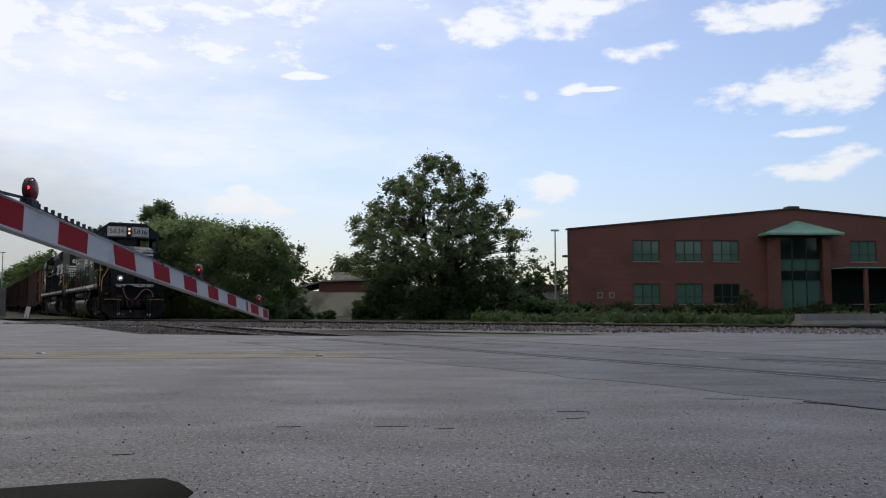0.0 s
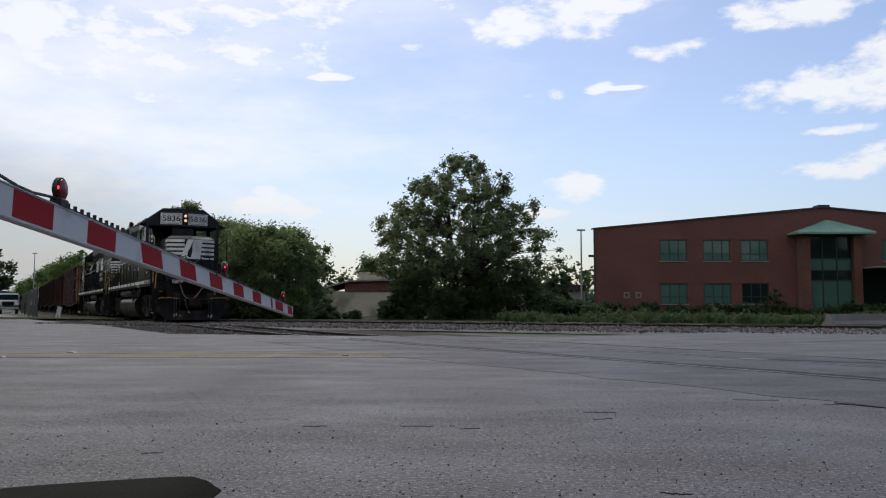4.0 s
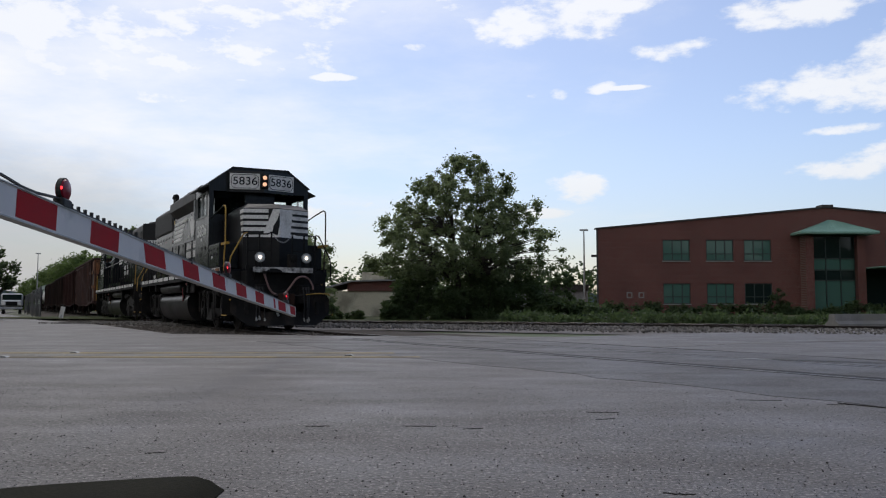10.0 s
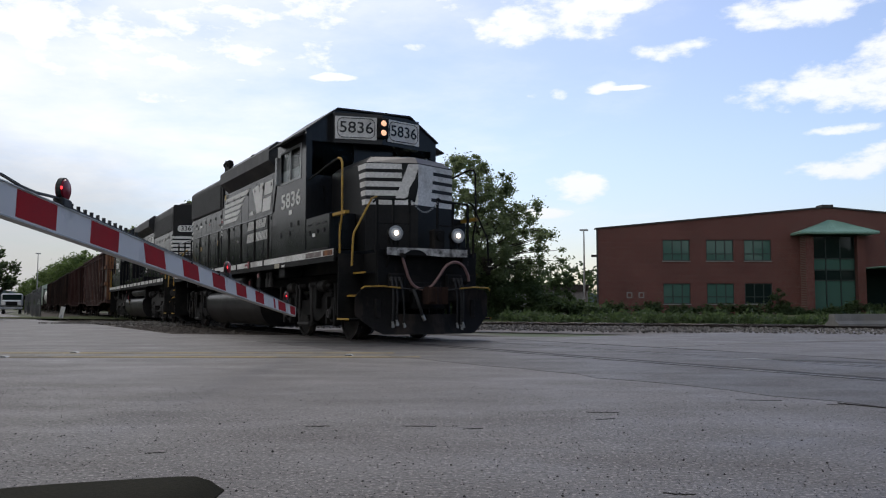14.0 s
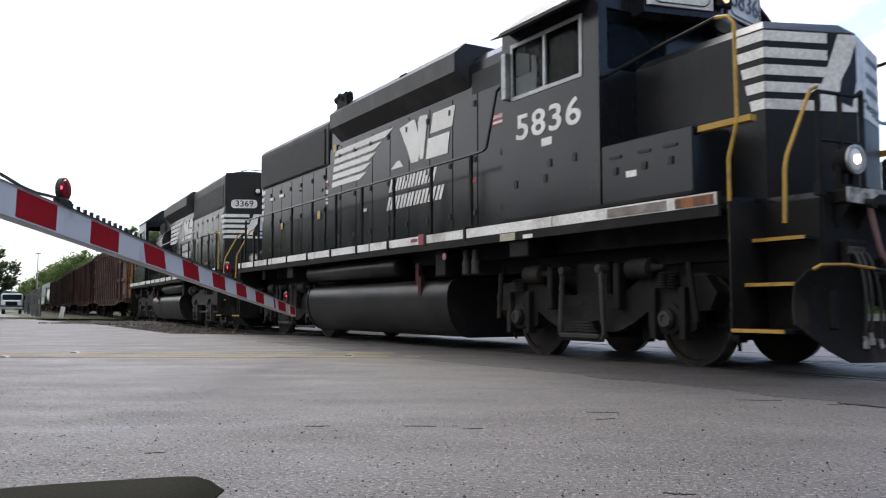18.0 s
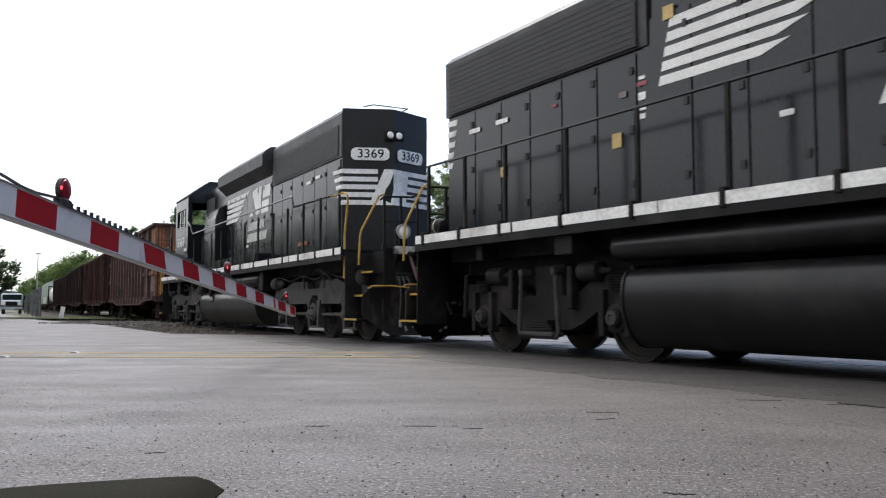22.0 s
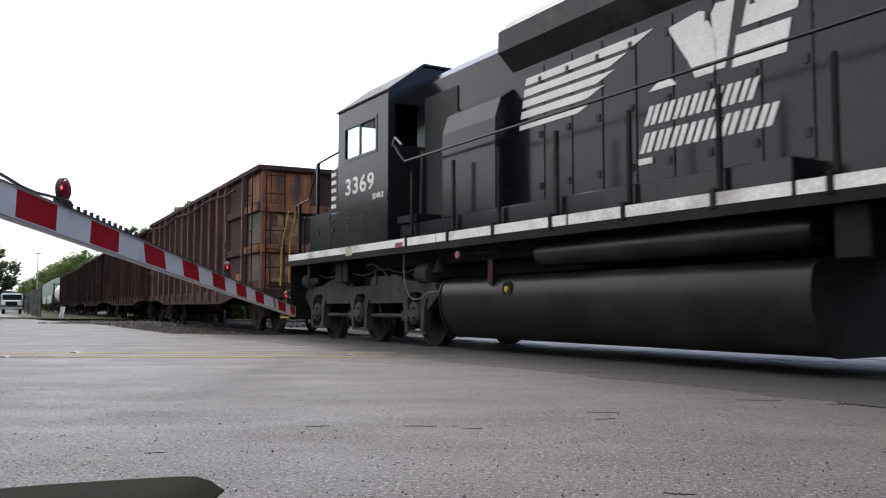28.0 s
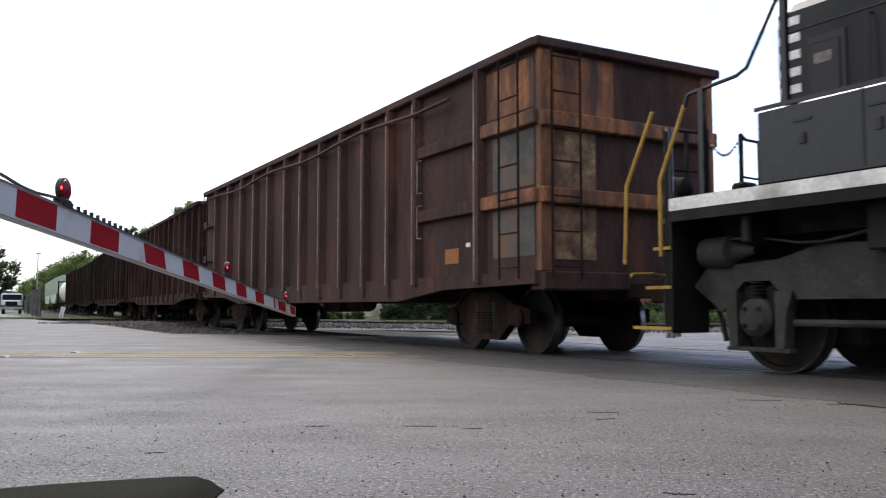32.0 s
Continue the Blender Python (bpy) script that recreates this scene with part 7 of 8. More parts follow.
        # bent rail along the top
        pts = [(-h + i * (2 * h - 2.0) / 14, -w - 0.14, z_top - 0.34 + 0.05 * math.sin(i * 1.3)) for i in range(15)]
        part("bent_strip", tube(pts, 0.035, 5), body, o, "bent steel strip below the top edge")
    for k in (-1, 1):
        freight_truck(o, k * (h - 1.95), moving, spin)
    return o


M["sticker_orange"] = mat("sticker_orange", (0.30, 0.10, 0.025), 0.7, scale=6)


def bays_of(ribs, h):
    r = sorted(ribs)
    return [(r[-1], h), (r[-2], r[-1]), (-h, r[0])]


def tank_wagon(moving):
    o = thing("tank_wagon", "off-white cylindrical railway tank wagon with dark end frame", "freight wagon", group="wagons of the train")
    part("barrel", lathe([(-7.4, 0.2), (-7.2, 0.9), (-6.8, 1.3), (-6.3, 1.42), (6.3, 1.42), (6.8, 1.3), (7.2, 0.9), (7.4, 0.2)], "x", 28, (0, 0, 2.45)), "white", o, smooth=True)
    part("dome", lathe([(3.8, 0.5), (4.15, 0.5), (4.2, 0.3)], "z", 18, (0, 0, 0)), "rust_dark", o)
    for e in (-1, 1):
        part("end_frame", boxes([(e * 7.9 - 0.1, e * 7.9 + 0.1, -1.5, 1.5, 0.9, 1.2), (e * 7.8 - 0.05, e * 7.8 + 0.05, -1.5, -1.35, 1.2, 3.7), (e * 7.8 - 0.05, e * 7.8 + 0.05, 1.35, 1.5, 1.2, 3.7), (e * 7.8 - 0.05, e * 7.8 + 0.05, -1.5, 1.5, 3.6, 3.75)]), "rust_dark", o)
        freight_truck(o, e * 6.2, moving, False)
        part("coupler", box(min(e * 7.9, e * 8.7), max(e * 7.9, e * 8.7), -0.14, 0.14, 0.74, 0.98), "rust_dark", o)
    part("frame_beam", box(-8, 8, -0.4, 0.4, 0.75, 1.1), "rust_dark", o)
    return o


def hopper_wagon(moving, body):
    o = thing("hopper_wagon", "pale covered hopper wagon far down the line", "freight wagon", group="wagons of the train")
    part("body", prism([(-8.2, 4.3), (8.2, 4.3), (8.2, 2.4), (6.2, 1.2), (-6.2, 1.2), (-8.2, 2.4)], "y", -1.55, 1.55), body, o)
    part("roof", prism([(-1.55, 4.3), (-0.9, 4.6), (0.9, 4.6), (1.55, 4.3)], "x", -8.2, 8.2), body, o)
    for i in range(15):
        part("side_post", box(-7.9 + i * 1.12, -7.8 + i * 1.12, -1.6, -1.55, 2.3, 4.3), body, o)
    part("frame_beam", box(-8.3, 8.3, -0.4, 0.4, 0.8, 1.15), "rust_dark", o)
    for e in (-1, 1):
        freight_truck(o, e * 6.6, moving, False)
    return o


TURNING = {}
TRAIN = []  # thing, distance of its middle behind the leading axle, half its truck spacing


def make_train():
    def add(maker, mid, half, *a, **k):
        rows = []
        o = maker(rows, *a, **k)
        TURNING[o] = rows
        TRAIN.append((o, mid, half))
        return o
    add(four_axle_locomotive, 6.553, 5.18)
    add(six_axle_locomotive, 17.63 + 8.70, 6.63)
    ribs = [8.3 - r for r in (1.3, 3.15, 4.1, 5.1, 6.15, 7.2, 8.3, 9.3, 10.5, 11.6, 12.7, 13.9, 15.2)]
    add(gondola, 17.63 + 20.25 + 8.3, 6.35, 16.6, 4.05, ribs, "rust", "tall rusty brown open freight wagon with orange rust patches", detailed=True)
    u = 17.63 + 38.1
    for ln, zt, body, lab in ((16.6, 3.95, "rust_red", "tall red-brown open freight wagon with ribbed sides"), (16.5, 4.0, "rust_dark", "tall brown open freight wagon with ribbed sides"),
                              (15.4, 3.9, "rust_dark", "tall dark brown open freight wagon with ribbed sides"), (13.7, 4.0, "rust_dark", "tall dark brown open freight wagon with ribbed sides")):
        n = int(ln / 1.1)
        add(gondola, u + ln / 2, ln / 2 - 1.95, ln, zt, [-ln / 2 + ln * (i + 0.5) / n for i in range(n)], body, lab, spin=False)
        u += ln + 1.3
    add(tank_wagon, u + 8.2, 6.2)
    u += 17.7
    for i in range(2):
        add(hopper_wagon, u + 8.5, 6.6, "pale_green")
        u += 18.0


make_train()


# ---- the crossing gate ----
def crossing_gate():
    """Arm along +y of the mast; the whole arm pivots, so it is one thing with its lamps."""
    o = thing("crossing_gate_arm", "red and white striped crossing gate arm, lowered, with red lamps", "crossing gate")
    L = 8.82
    def half(l):
        return 0.0755 - 0.0185 * l / L
    arm = part("arm", prism([(0, -half(0)), (L, -half(L)), (L, half(L)), (0, half(0))], "x", -0.02, 0.02), "arm_white", o)
    for sgn in (-1, 1):
        bm = bmesh.new()
        add_prism(bm, [(0, sgn * half(0)), (L, sgn * half(L)), (L, sgn * (half(L) + 0.006)), (0, sgn * (half(0) + 0.006))], "x", -0.026, 0.026)
        part("edge_trim", bm, "alloy", arm, "bare metal edge of the arm")
    # stripes: where each starts and how long it is
    for a, ln in [(0.721 + 0.8128 * k, 0.4) for k in range(8)] + [(7.35, 0.09), (7.62, 0.46), (8.40, 0.34)]:
        b, lean = a + ln, 0.0 if a < 2.4 else 0.06
        part("red_stripe", prism([(a, half(a) - 0.005), (b, half(b) - 0.005), (b + lean, -half(b) + 0.010), (a + lean, -half(a) + 0.010)], "x", -0.0215, 0.0215), "red", arm, "red reflective stripe")
    for l, r in ((2.03, 0.056), (5.35, 0.055), (8.22, 0.052)):
        z = half(l)
        can = part("gate_lamp", lathe([(-0.022, r * 0.5), (-0.02, r * 0.9), (-0.01, r), (0.01, r), (0.02, r * 0.9), (0.026, r * 0.5), (0.028, 0.01)], "x", 20, (0, l, z + 0.042 + r)), "red_lens", o, "dark red gate lamp on a bracket", smooth=True)
        bm = box(-0.03, 0.03, l - 0.05, l + 0.05, z + 0.0, z + 0.05, 0.008)
        add_box(bm, -0.015, 0.015, l - 0.025, l + 0.025, z + 0.02, z + 0.075, 0.005)
        part("bracket", bm, "rubber", can)
        part("visor", lathe([(-0.012, r + 0.006), (0.012, r + 0.006), (0.012, r + 0.001), (-0.012, r + 0.001)], "x", 20, (0, l, z + 0.042 + r)), "rubber", can)
        part("bulb", lathe([(l - r - 0.003, 0.003), (l - r + 0.004, 0.012), (l - r + 0.01, 0.012)], "y", 10, (0.008, 0, z + 0.042 + r)), "red_glow", can, "small glowing red bulb")
    # lamp cable with its clips
    part("lamp_cable", tube([(0, 0.0, half(0) + 0.02), (0, 1.3, half(1) + 0.02), (0, 1.42, half(1) + 0.035), (0, 1.6, half(1) + 0.02), (0, 1.74, half(1) + 0.02), (0, 1.95, half(1) + 0.04)] + [(0, 2.1 + 0.4 * i, half(2.1 + 0.4 * i) + 0.018) for i in range(15)], 0.008, 5), "rubber", o, "thin black lamp cable")
    for i in range(13):
        part("cable_clip", rod((0, 2.05 + i * 0.085, half(2) + 0.0), (0, 2.05 + i * 0.085, half(2) + 0.045), 0.011, 6), "rubber", o)
    for l in (4.2, 5.0, 5.8, 6.6):
        part("cable_clip", box(-0.03, 0.03, l - 0.01, l + 0.01, half(l) - 0.01, half(l) + 0.03), "rubber", o)
    part("counterweight_arm", boxes([(-0.16, -0.06, -1.6, 0.25, -0.12, 0.12), (0.06, 0.16, -1.6, 0.25, -0.12, 0.12), (-0.2, 0.2, -1.75, -1.35, -0.2, 0.2)], 0.02), "galv", o)
    mast = thing("gate_mast", "grey steel mast that carries the crossing gate", "gate mast", pose(GATE.x, GATE.y - 0.2, 0))
    bm = rod((0, 0, 0), (0, 0, 2.6), 0.06, 14)
    add_box(bm, -0.25, 0.25, -0.25, 0.25, 0, 0.04)
    part("post", bm, "galv", mast)
    part("mechanism", box(-0.24, -0.065, -0.25, 0.25, 0.75, 1.45, 0.03), "galv", mast)
    return o


GATE = Vector((-1.958, 2.25, 1.230))  # the pivot
GATE_ARM = crossing_gate()


def low_mat():
    """Low dark hump at the road's edge, close to the lens."""
    bm = bmesh.new()
    n, grid = 16, []
    for j in range(7):
        row = []
        for i in range(n + 1):
            f, g = i / n, j / 6
            x = -1.58 + f * 0.81
            y = 3.00 - g * 0.75
            z = 0.054 * (0.05 + 0.88 * min(1, f * 1.25) ** 0.8) * (0.75 + 0.25 * math.sin(math.pi * min(0.97, 0.3 + g * 0.6))) * min(1.0, (1.0 - f) * 11 + 0.02) + 0.004
            row.append(bm.verts.new((x, y, z)))
        grid.append(row)
    for a, b in zip(grid, grid[1:]):
        for i in range(n):
            bm.faces.new((a[i], a[i + 1], b[i + 1], b[i]))
    bmesh.ops.recalc_face_normals(bm, faces=bm.faces[:])
    r = bmesh.ops.extrude_face_region(bm, geom=bm.faces[:])
    for v in r["geom"]:
        if isinstance(v, bmesh.types.BMVert):
            v.co.z = 0.0
    bmesh.ops.recalc_face_normals(bm, faces=bm.faces[:])
    thing("rubber_ramp", "low dark olive rubber ramp lying on the asphalt", "rubber ramp", bm=bm, material="olive", smooth=True)


low_mat()


# ---- buildings ----
def brick_building():
    y, x0, x1, base = 74.0, 13.7, 54.5, -0.3
    xm, eave, ridge = 34.1, 7.55, 9.45
    o = thing("office_building", "two-storey red brick office building with green-tinted windows and a low gable", "building", pose(0, 0, 0), kind="")
    cols = [(19.45, 21.85), (23.3, 25.7), (26.65, 29.05), (39.2, 41.6), (42.5, 44.9), (46.4, 48.8)]
    rows = [(0.95, 2.75), (4.75, 6.62)]
    ent = (31.6, 36.8)
    # front wall in pieces round the openings
    def top(x):
        return eave + (ridge - eave) * (1 - abs(x - xm) / (xm - x0))
    xs = [x0] + [c for p in cols[:3] for c in p] + [ent[0], xm, ent[1]] + [c for p in cols[3:] for c in p] + [x1]
    zs = [base, rows[0][0], rows[0][1], rows[1][0], rows[1][1], 6.9, 9.0]
    def solid(i, j):
        a, b = xs[i], xs[i + 1]
        if ent[0] <= a and b <= ent[1]:
            return j == 5
        return not ((a, b) in cols and j in (1, 3))
    part("front_wall", lattice(xs, zs, solid, y, y + 0.35, top), "brick", o)
    part("side_wall", prism([(x0, y + 0.35), (x0 + 0.35, y + 0.35), (x0 + 6.6, y + 30), (x0 + 6.2, y + 30)], "z", base, eave), "brick", o)
    part("side_wall", box(x1 - 0.35, x1, y + 0.35, y + 30, base, eave), "brick", o)
    part("back_wall", boxes([(x0 + 6.2, x1, y + 30, y + 30.3, base, eave)]), "brick", o)
    part("floor_slab", boxes([(x0 + 6.6, x1 - 0.35, y + 0.4, y + 29.6, 3.3, 3.6), (x0 + 6.6, x1 - 0.35, y + 0.4, y + 29.6, -0.3, 0.0)]), "concrete", o)
    part("roof", prism([(x0 - 0.2, eave), (xm, ridge), (x1 + 0.2, eave), (x1 + 0.2, eave + 0.12), (xm, ridge + 0.14), (x0 - 0.2, eave + 0.12)], "y", y - 0.12, y + 0.6), "roof_edge", o, "dark metal roof edge")
    part("roof", prism([(x0 + 6.0, eave), (xm, ridge - 0.2), (x1, eave)], "y", y + 0.6, y + 30.2), "roof_edge", o, "dark low-pitched roof")
    part("ridge_cap", box(xm - 0.5, xm + 0.5, y - 0.16, y + 1, ridge + 0.02, ridge + 0.28), "roof_edge", o)
    k = 0
    for a, b in cols:
        for z0, z1 in rows:
            m1, m2 = a + (b - a) * 0.36, a + (b - a) * 0.7
            fx = [a, a + 0.08, m1 - 0.04, m1 + 0.04, m2 - 0.04, m2 + 0.04, b - 0.08, b]
            fz = [z0, z0 + 0.08, z0 + 0.58, z0 + 0.65, z1 - 0.08, z1]
            w = part("window", lattice(fx, fz, lambda i, j: i % 2 == 0 or j % 2 == 0, y + 0.05, y + 0.14), "window_frame_green", o, "dark green window frame")
            for xa, xb in ((0.0, 0.36), (0.36, 0.7), (0.7, 1.0)):
                part("pane", box(a + (b - a) * xa + 0.03, a + (b - a) * xb - 0.03, y + 0.09, y + 0.10, z0 + 0.05, z1 - 0.05), "window_green" if k != 4 else "window_and_shade_dark", w)
            part("blind", box(a + 0.1, b - 0.1, y + 0.22, y + 0.24, z0 + 0.1, z1 - 0.1), "blind" if k in (2, 3, 5) else "window_and_shade_dark", w)
            part("lintel", box(a - 0.05, b + 0.05, y - 0.03, y + 0.02, z1, z1 + 0.16), "brick", w)
            part("window_sill", box(a - 0.05, b + 0.05, y - 0.08, y + 0.05, z0 - 0.1, z0), "concrete", w)
            k += 1
    # glazed entrance bay with a green pyramid roof and two brick piers
    for a, b in ((31.6, 32.3), (36.1, 36.8)):
        part("pier", box(a, b, y - 1.2, y + 0.3, base, 6.9), "brick", o)
    bm = bmesh.new()
    c = bm.verts.new(((ent[0] + ent[1]) / 2, y - 0.3, 8.35))
    e = [bm.verts.new(p) for p in ((30.8, y - 2.2, 7.15), (37.6, y - 2.2, 7.15), (37.6, y + 1.2, 7.15), (30.8, y + 1.2, 7.15))]
    fs = [bm.faces.new((e[i], e[(i + 1) % 4], c)) for i in range(4)] + [bm.faces.new(e[::-1])]
    bmesh.ops.recalc_face_normals(bm, faces=fs)
    roof = part("entrance_roof", bm, "green_metal", o, "pale green standing-seam pyramid roof")
    part("fascia", box(30.8, 37.6, y - 2.2, y + 0.0, 6.98, 7.15), "green_metal", roof)
    for i in range(15):
        f = i / 14
        x = 30.8 + 6.8 * f
        part("seam", rod((x, y - 2.2, 7.16), (34.2 + (x - 34.2) * 0.05, y - 0.32, 8.34), 0.025, 4), "green_metal", roof)
    for i in range(3):
        for z0, z1, m_ in ((0.1, 3.0, "window_green"), (3.9, 4.9, "window_green"), (4.9, 6.9, "window_and_shade_dark"), (3.0, 3.9, "window_and_shade_dark")):
            a = 32.3 + i * 1.27
            part("pane", box(a + 0.05, a + 1.22, y - 0.62, y - 0.60, z0 + 0.05, z1 - 0.05), m_, o)
    bm = bmesh.new()
    for i in range(4):
        add_box(bm, 32.26 + i * 1.27, 32.34 + i * 1.27, y - 0.68, y - 0.55, base, 6.9)
    for z in (0.1, 3.0, 3.9, 4.9, 6.85):
        add_box(bm, 32.3, 36.1, y - 0.68, y - 0.55, z - 0.05, z + 0.05)
    part("curtain_wall_frame", bm, "window_frame_green", o, "dark green glazing bars")
    part("porch_roof", prism([(36.9, 4.1), (44, 4.1), (44, 4.0), (36.9, 4.0)], "y", y - 3.5, y), "green_metal", o)
    part("porch_post", boxes([(43.6, 43.9, y - 3.4, y - 3.1, base, 4.0), (38.6, 38.9, y - 3.4, y - 3.1, base, 4.0)]), "brick", o)
    # dark sheet stands in for the shade under the porch roof
    part("porch_shade_sheet", boxes([(36.9, 44, y - 0.05, y - 0.01, 0.0, 4.0)]), "window_and_shade_dark", o)
    for x in (16.2, 17.25):
        part("wall_vent", box(x, x + 0.5, y - 0.04, y, 1.45, 1.98), "concrete", o, "small pale wall vent")
        part("vent_grille", box(x + 0.1, x + 0.4, y - 0.05, y - 0.04, 1.55, 1.88), "brick", o)
    part("wall_lamp", box(x0 - 0.5, x0, y + 0.2, y + 0.5, 5.1, 5.3), "roof_edge", o)
    part("downpipe", boxes([(x0 - 0.12, x0 + 0.02, y - 0.1, y, base, eave)]), "roof_edge", o)


M["window_frame_green"] = mat("window_frame_green", (0.018, 0.035, 0.03), 0.5, scale=2)
M["blind"] = mat("blind", (0.34, 0.42, 0.38), 0.7, scale=2)


def low_sheds():
    o = thing("low_shed", "low cream-walled industrial shed with a brick band and grey roof", "building")
    part("wall", boxes([(-8.0, -3.0, 58, 66, -0.3, 1.75)]), "cream", o)
    part("brick_band", boxes([(-6.6, -2.9, 57.9, 66, 1.75, 2.45)]), "brick", o)
    part("roof", prism([(-8.3, 2.0), (-6.3, 2.5), (-2.6, 2.6), (-2.6, 2.5), (-6.3, 2.4), (-8.3, 1.85)], "y", 57.7, 66), "grey_roof", o)
    part("parapet", boxes([(-6.0, -3.9, 62, 64, 2.5, 3.25)]), "cream", o)
    o = thing("canopy_roof", "low grey hipped metal canopy roof behind the tree", "canopy")
    part("roof", prism([(-3.4, 2.7), (-2.2, 3.35), (0.4, 3.35), (1.6, 2.7)], "y", 64, 68), "grey_roof", o)
    part("posts", boxes([(x, x + 0.2, 64.2, 64.4, -0.3, 2.7) for x in (-3.2, -1.0, 1.2)]), "roof_edge", o)
    o = thing("low_shed", "long low grey shed behind the bushes", "building")
    part("wall", boxes([(7.5, 14.5, 84, 88, -0.3, 2.3)]), "grey_roof", o)
    part("roof", prism([(7.2, 2.3), (10, 2.9), (14.6, 2.9), (14.6, 2.3)], "y", 83.8, 88), "roof_edge", o)


def lamp_pole(x, y, h, name="light_pole"):
    o = thing(name, "tall thin grey floodlight pole", "light pole", pose(x, y, -0.3), "light poles")
    part("pole", rod((0, 0, 0), (0, 0, h), 0.11, 10, 0.06), "galv", o)
    part("lamp_head", boxes([(-0.4, 0.4, -0.1, 0.1, h - 0.05, h + 0.12)], 0.03), "galv", o)


def barrier():
    o = thing("concrete_barrier", "weathered grey concrete road barrier", "road barrier", pose(0, 0, 0))
    d = Vector((1.0, 0.42, 0)).normalized()
    m = Matrix.Translation((11.75, 25.4, 0)) @ Matrix.Rotation(math.atan2(d.y, d.x), 4, "Z")
    bm = bmesh.new()
    add_prism(bm, [(-0.28, -0.1), (0.28, -0.1), (0.26, 0.14), (0.13, 0.24), (0.10, 0.44), (-0.10, 0.44), (-0.13, 0.24), (-0.26, 0.14)], "x", 0, 6)
    bm.transform(m)
    part("body", bm, "concrete", o)


# ---- plants ----
def leaf_mesh(count, spots, size, seed, material, name, flat=0.6, loose=0.42):
    """Leaf clusters round given centres: spots of (place, radius)."""
    rnd = np.random.default_rng(seed)
    tot = sum(r ** 2 for _, r in spots)
    V, F = [], []
    for c, r in spots:
        n = max(6, int(count * r ** 2 / tot))
        d = rnd.normal(size=(n, 3))
        d /= np.linalg.norm(d, axis=1)[:, None]
        rad = r * np.abs(rnd.normal(0.6, loose, size=(n, 1)))
        P = np.array(c)[None] + d * rad * np.array([1, 1, 0.8])
        a = rnd.normal(size=(n, 3))
        a[:, 2] *= flat
        a /= np.linalg.norm(a, axis=1)[:, None]
        b = np.cross(a, rnd.normal(size=(n, 3)))
        b /= np.linalg.norm(b, axis=1)[:, None] + 1e-9
        s = size * rnd.uniform(0.6, 1.4, size=(n, 1))
        a, b = a * s, b * s * 0.5
        base = sum(len(v) for v in V)
        V.append(np.stack([P - a, P - b * 0.9, P + a, P + b * 0.9], 1).reshape(-1, 3))
        F.append(base + np.arange(n * 4).reshape(n, 4))
    V, F = np.concatenate(V), np.concatenate(F)
    me = bpy.data.meshes.new(name)
    me.from_pydata(V.tolist(), [], F.tolist())
    me.materials.append(M[material])
    return me


def tree(x, y, h, spread, seed, leaf, label, count=9000, size=0.12, trunk=0.22, shape=((0.3, 0.7), (0.5, 1.0), (0.75, 0.75), (1.0, 0.15)), clumps=110, clump=0.13, stems=3, loose=0.42):
    """Tapered stems, limbs that reach into the crown and many leaf clumps. shape: how wide the crown is at each share of the height."""
    rnd = random.Random(seed)
    o = thing("tree", label, "tree", pose(x, y, -0.1), "trees")
    spots = []
    while len(spots) < clumps:
        f = rnd.uniform(shape[0][0], 1.0)
        w = float(np.interp(f, [q[0] for q in shape], [q[1] for q in shape]))
        if rnd.random() > w + 0.1:
            continue
        a, r = rnd.uniform(0, 2 * math.pi), spread * w * rnd.uniform(0.15, 1.0) ** 0.55
        rad = spread * clump * rnd.uniform(0.55, 1.25)
        z = min(h * f, h - rad * 0.7)
        spots.append(((math.cos(a) * r, math.sin(a) * r, z - 0.05 * h * (r / spread) ** 2), rad))
    bm = bmesh.new()
    heads = []
    for k in range(stems):
        a = 2 * math.pi * k / stems + rnd.uniform(-0.4, 0.4)
        p = Vector((0.2 * math.cos(a), 0.2 * math.sin(a), 0)) if stems > 1 else Vector()
        r = trunk / math.sqrt(stems)
        for q in (0.25, 0.5, 0.78):
            g = Vector((math.cos(a) * spread * 0.38 * q + rnd.uniform(-0.2, 0.2), math.sin(a) * spread * 0.38 * q + rnd.uniform(-0.2, 0.2), h * q))
            add_rod(bm, p, g, r, 7, r * 0.7)
            r *= 0.7
            p = g
            heads.append((g, r))
    for c, rad in spots:
        c = Vector(c)
        g, r = min(heads, key=lambda t: (t[0] - c).length + (2.0 if t[0].z > c.z else 0))
        mid = g.lerp(c, 0.5) + Vector((0, 0, 0.12 * (c - g).length))
        rr = min(r * 0.5, 0.05)
        add_rod(bm, g, mid, rr, 5, rr * 0.7)
        add_rod(bm, mid, c, rr * 0.7, 5, 0.008)
    part("trunk", bm, "bark", o, "dark grey-brown forking stems and limbs")
    ob = new("crown", leaf_mesh(count, spots, size, seed, leaf, "crown", 0.6, loose))
    ob.parent = o
    return o


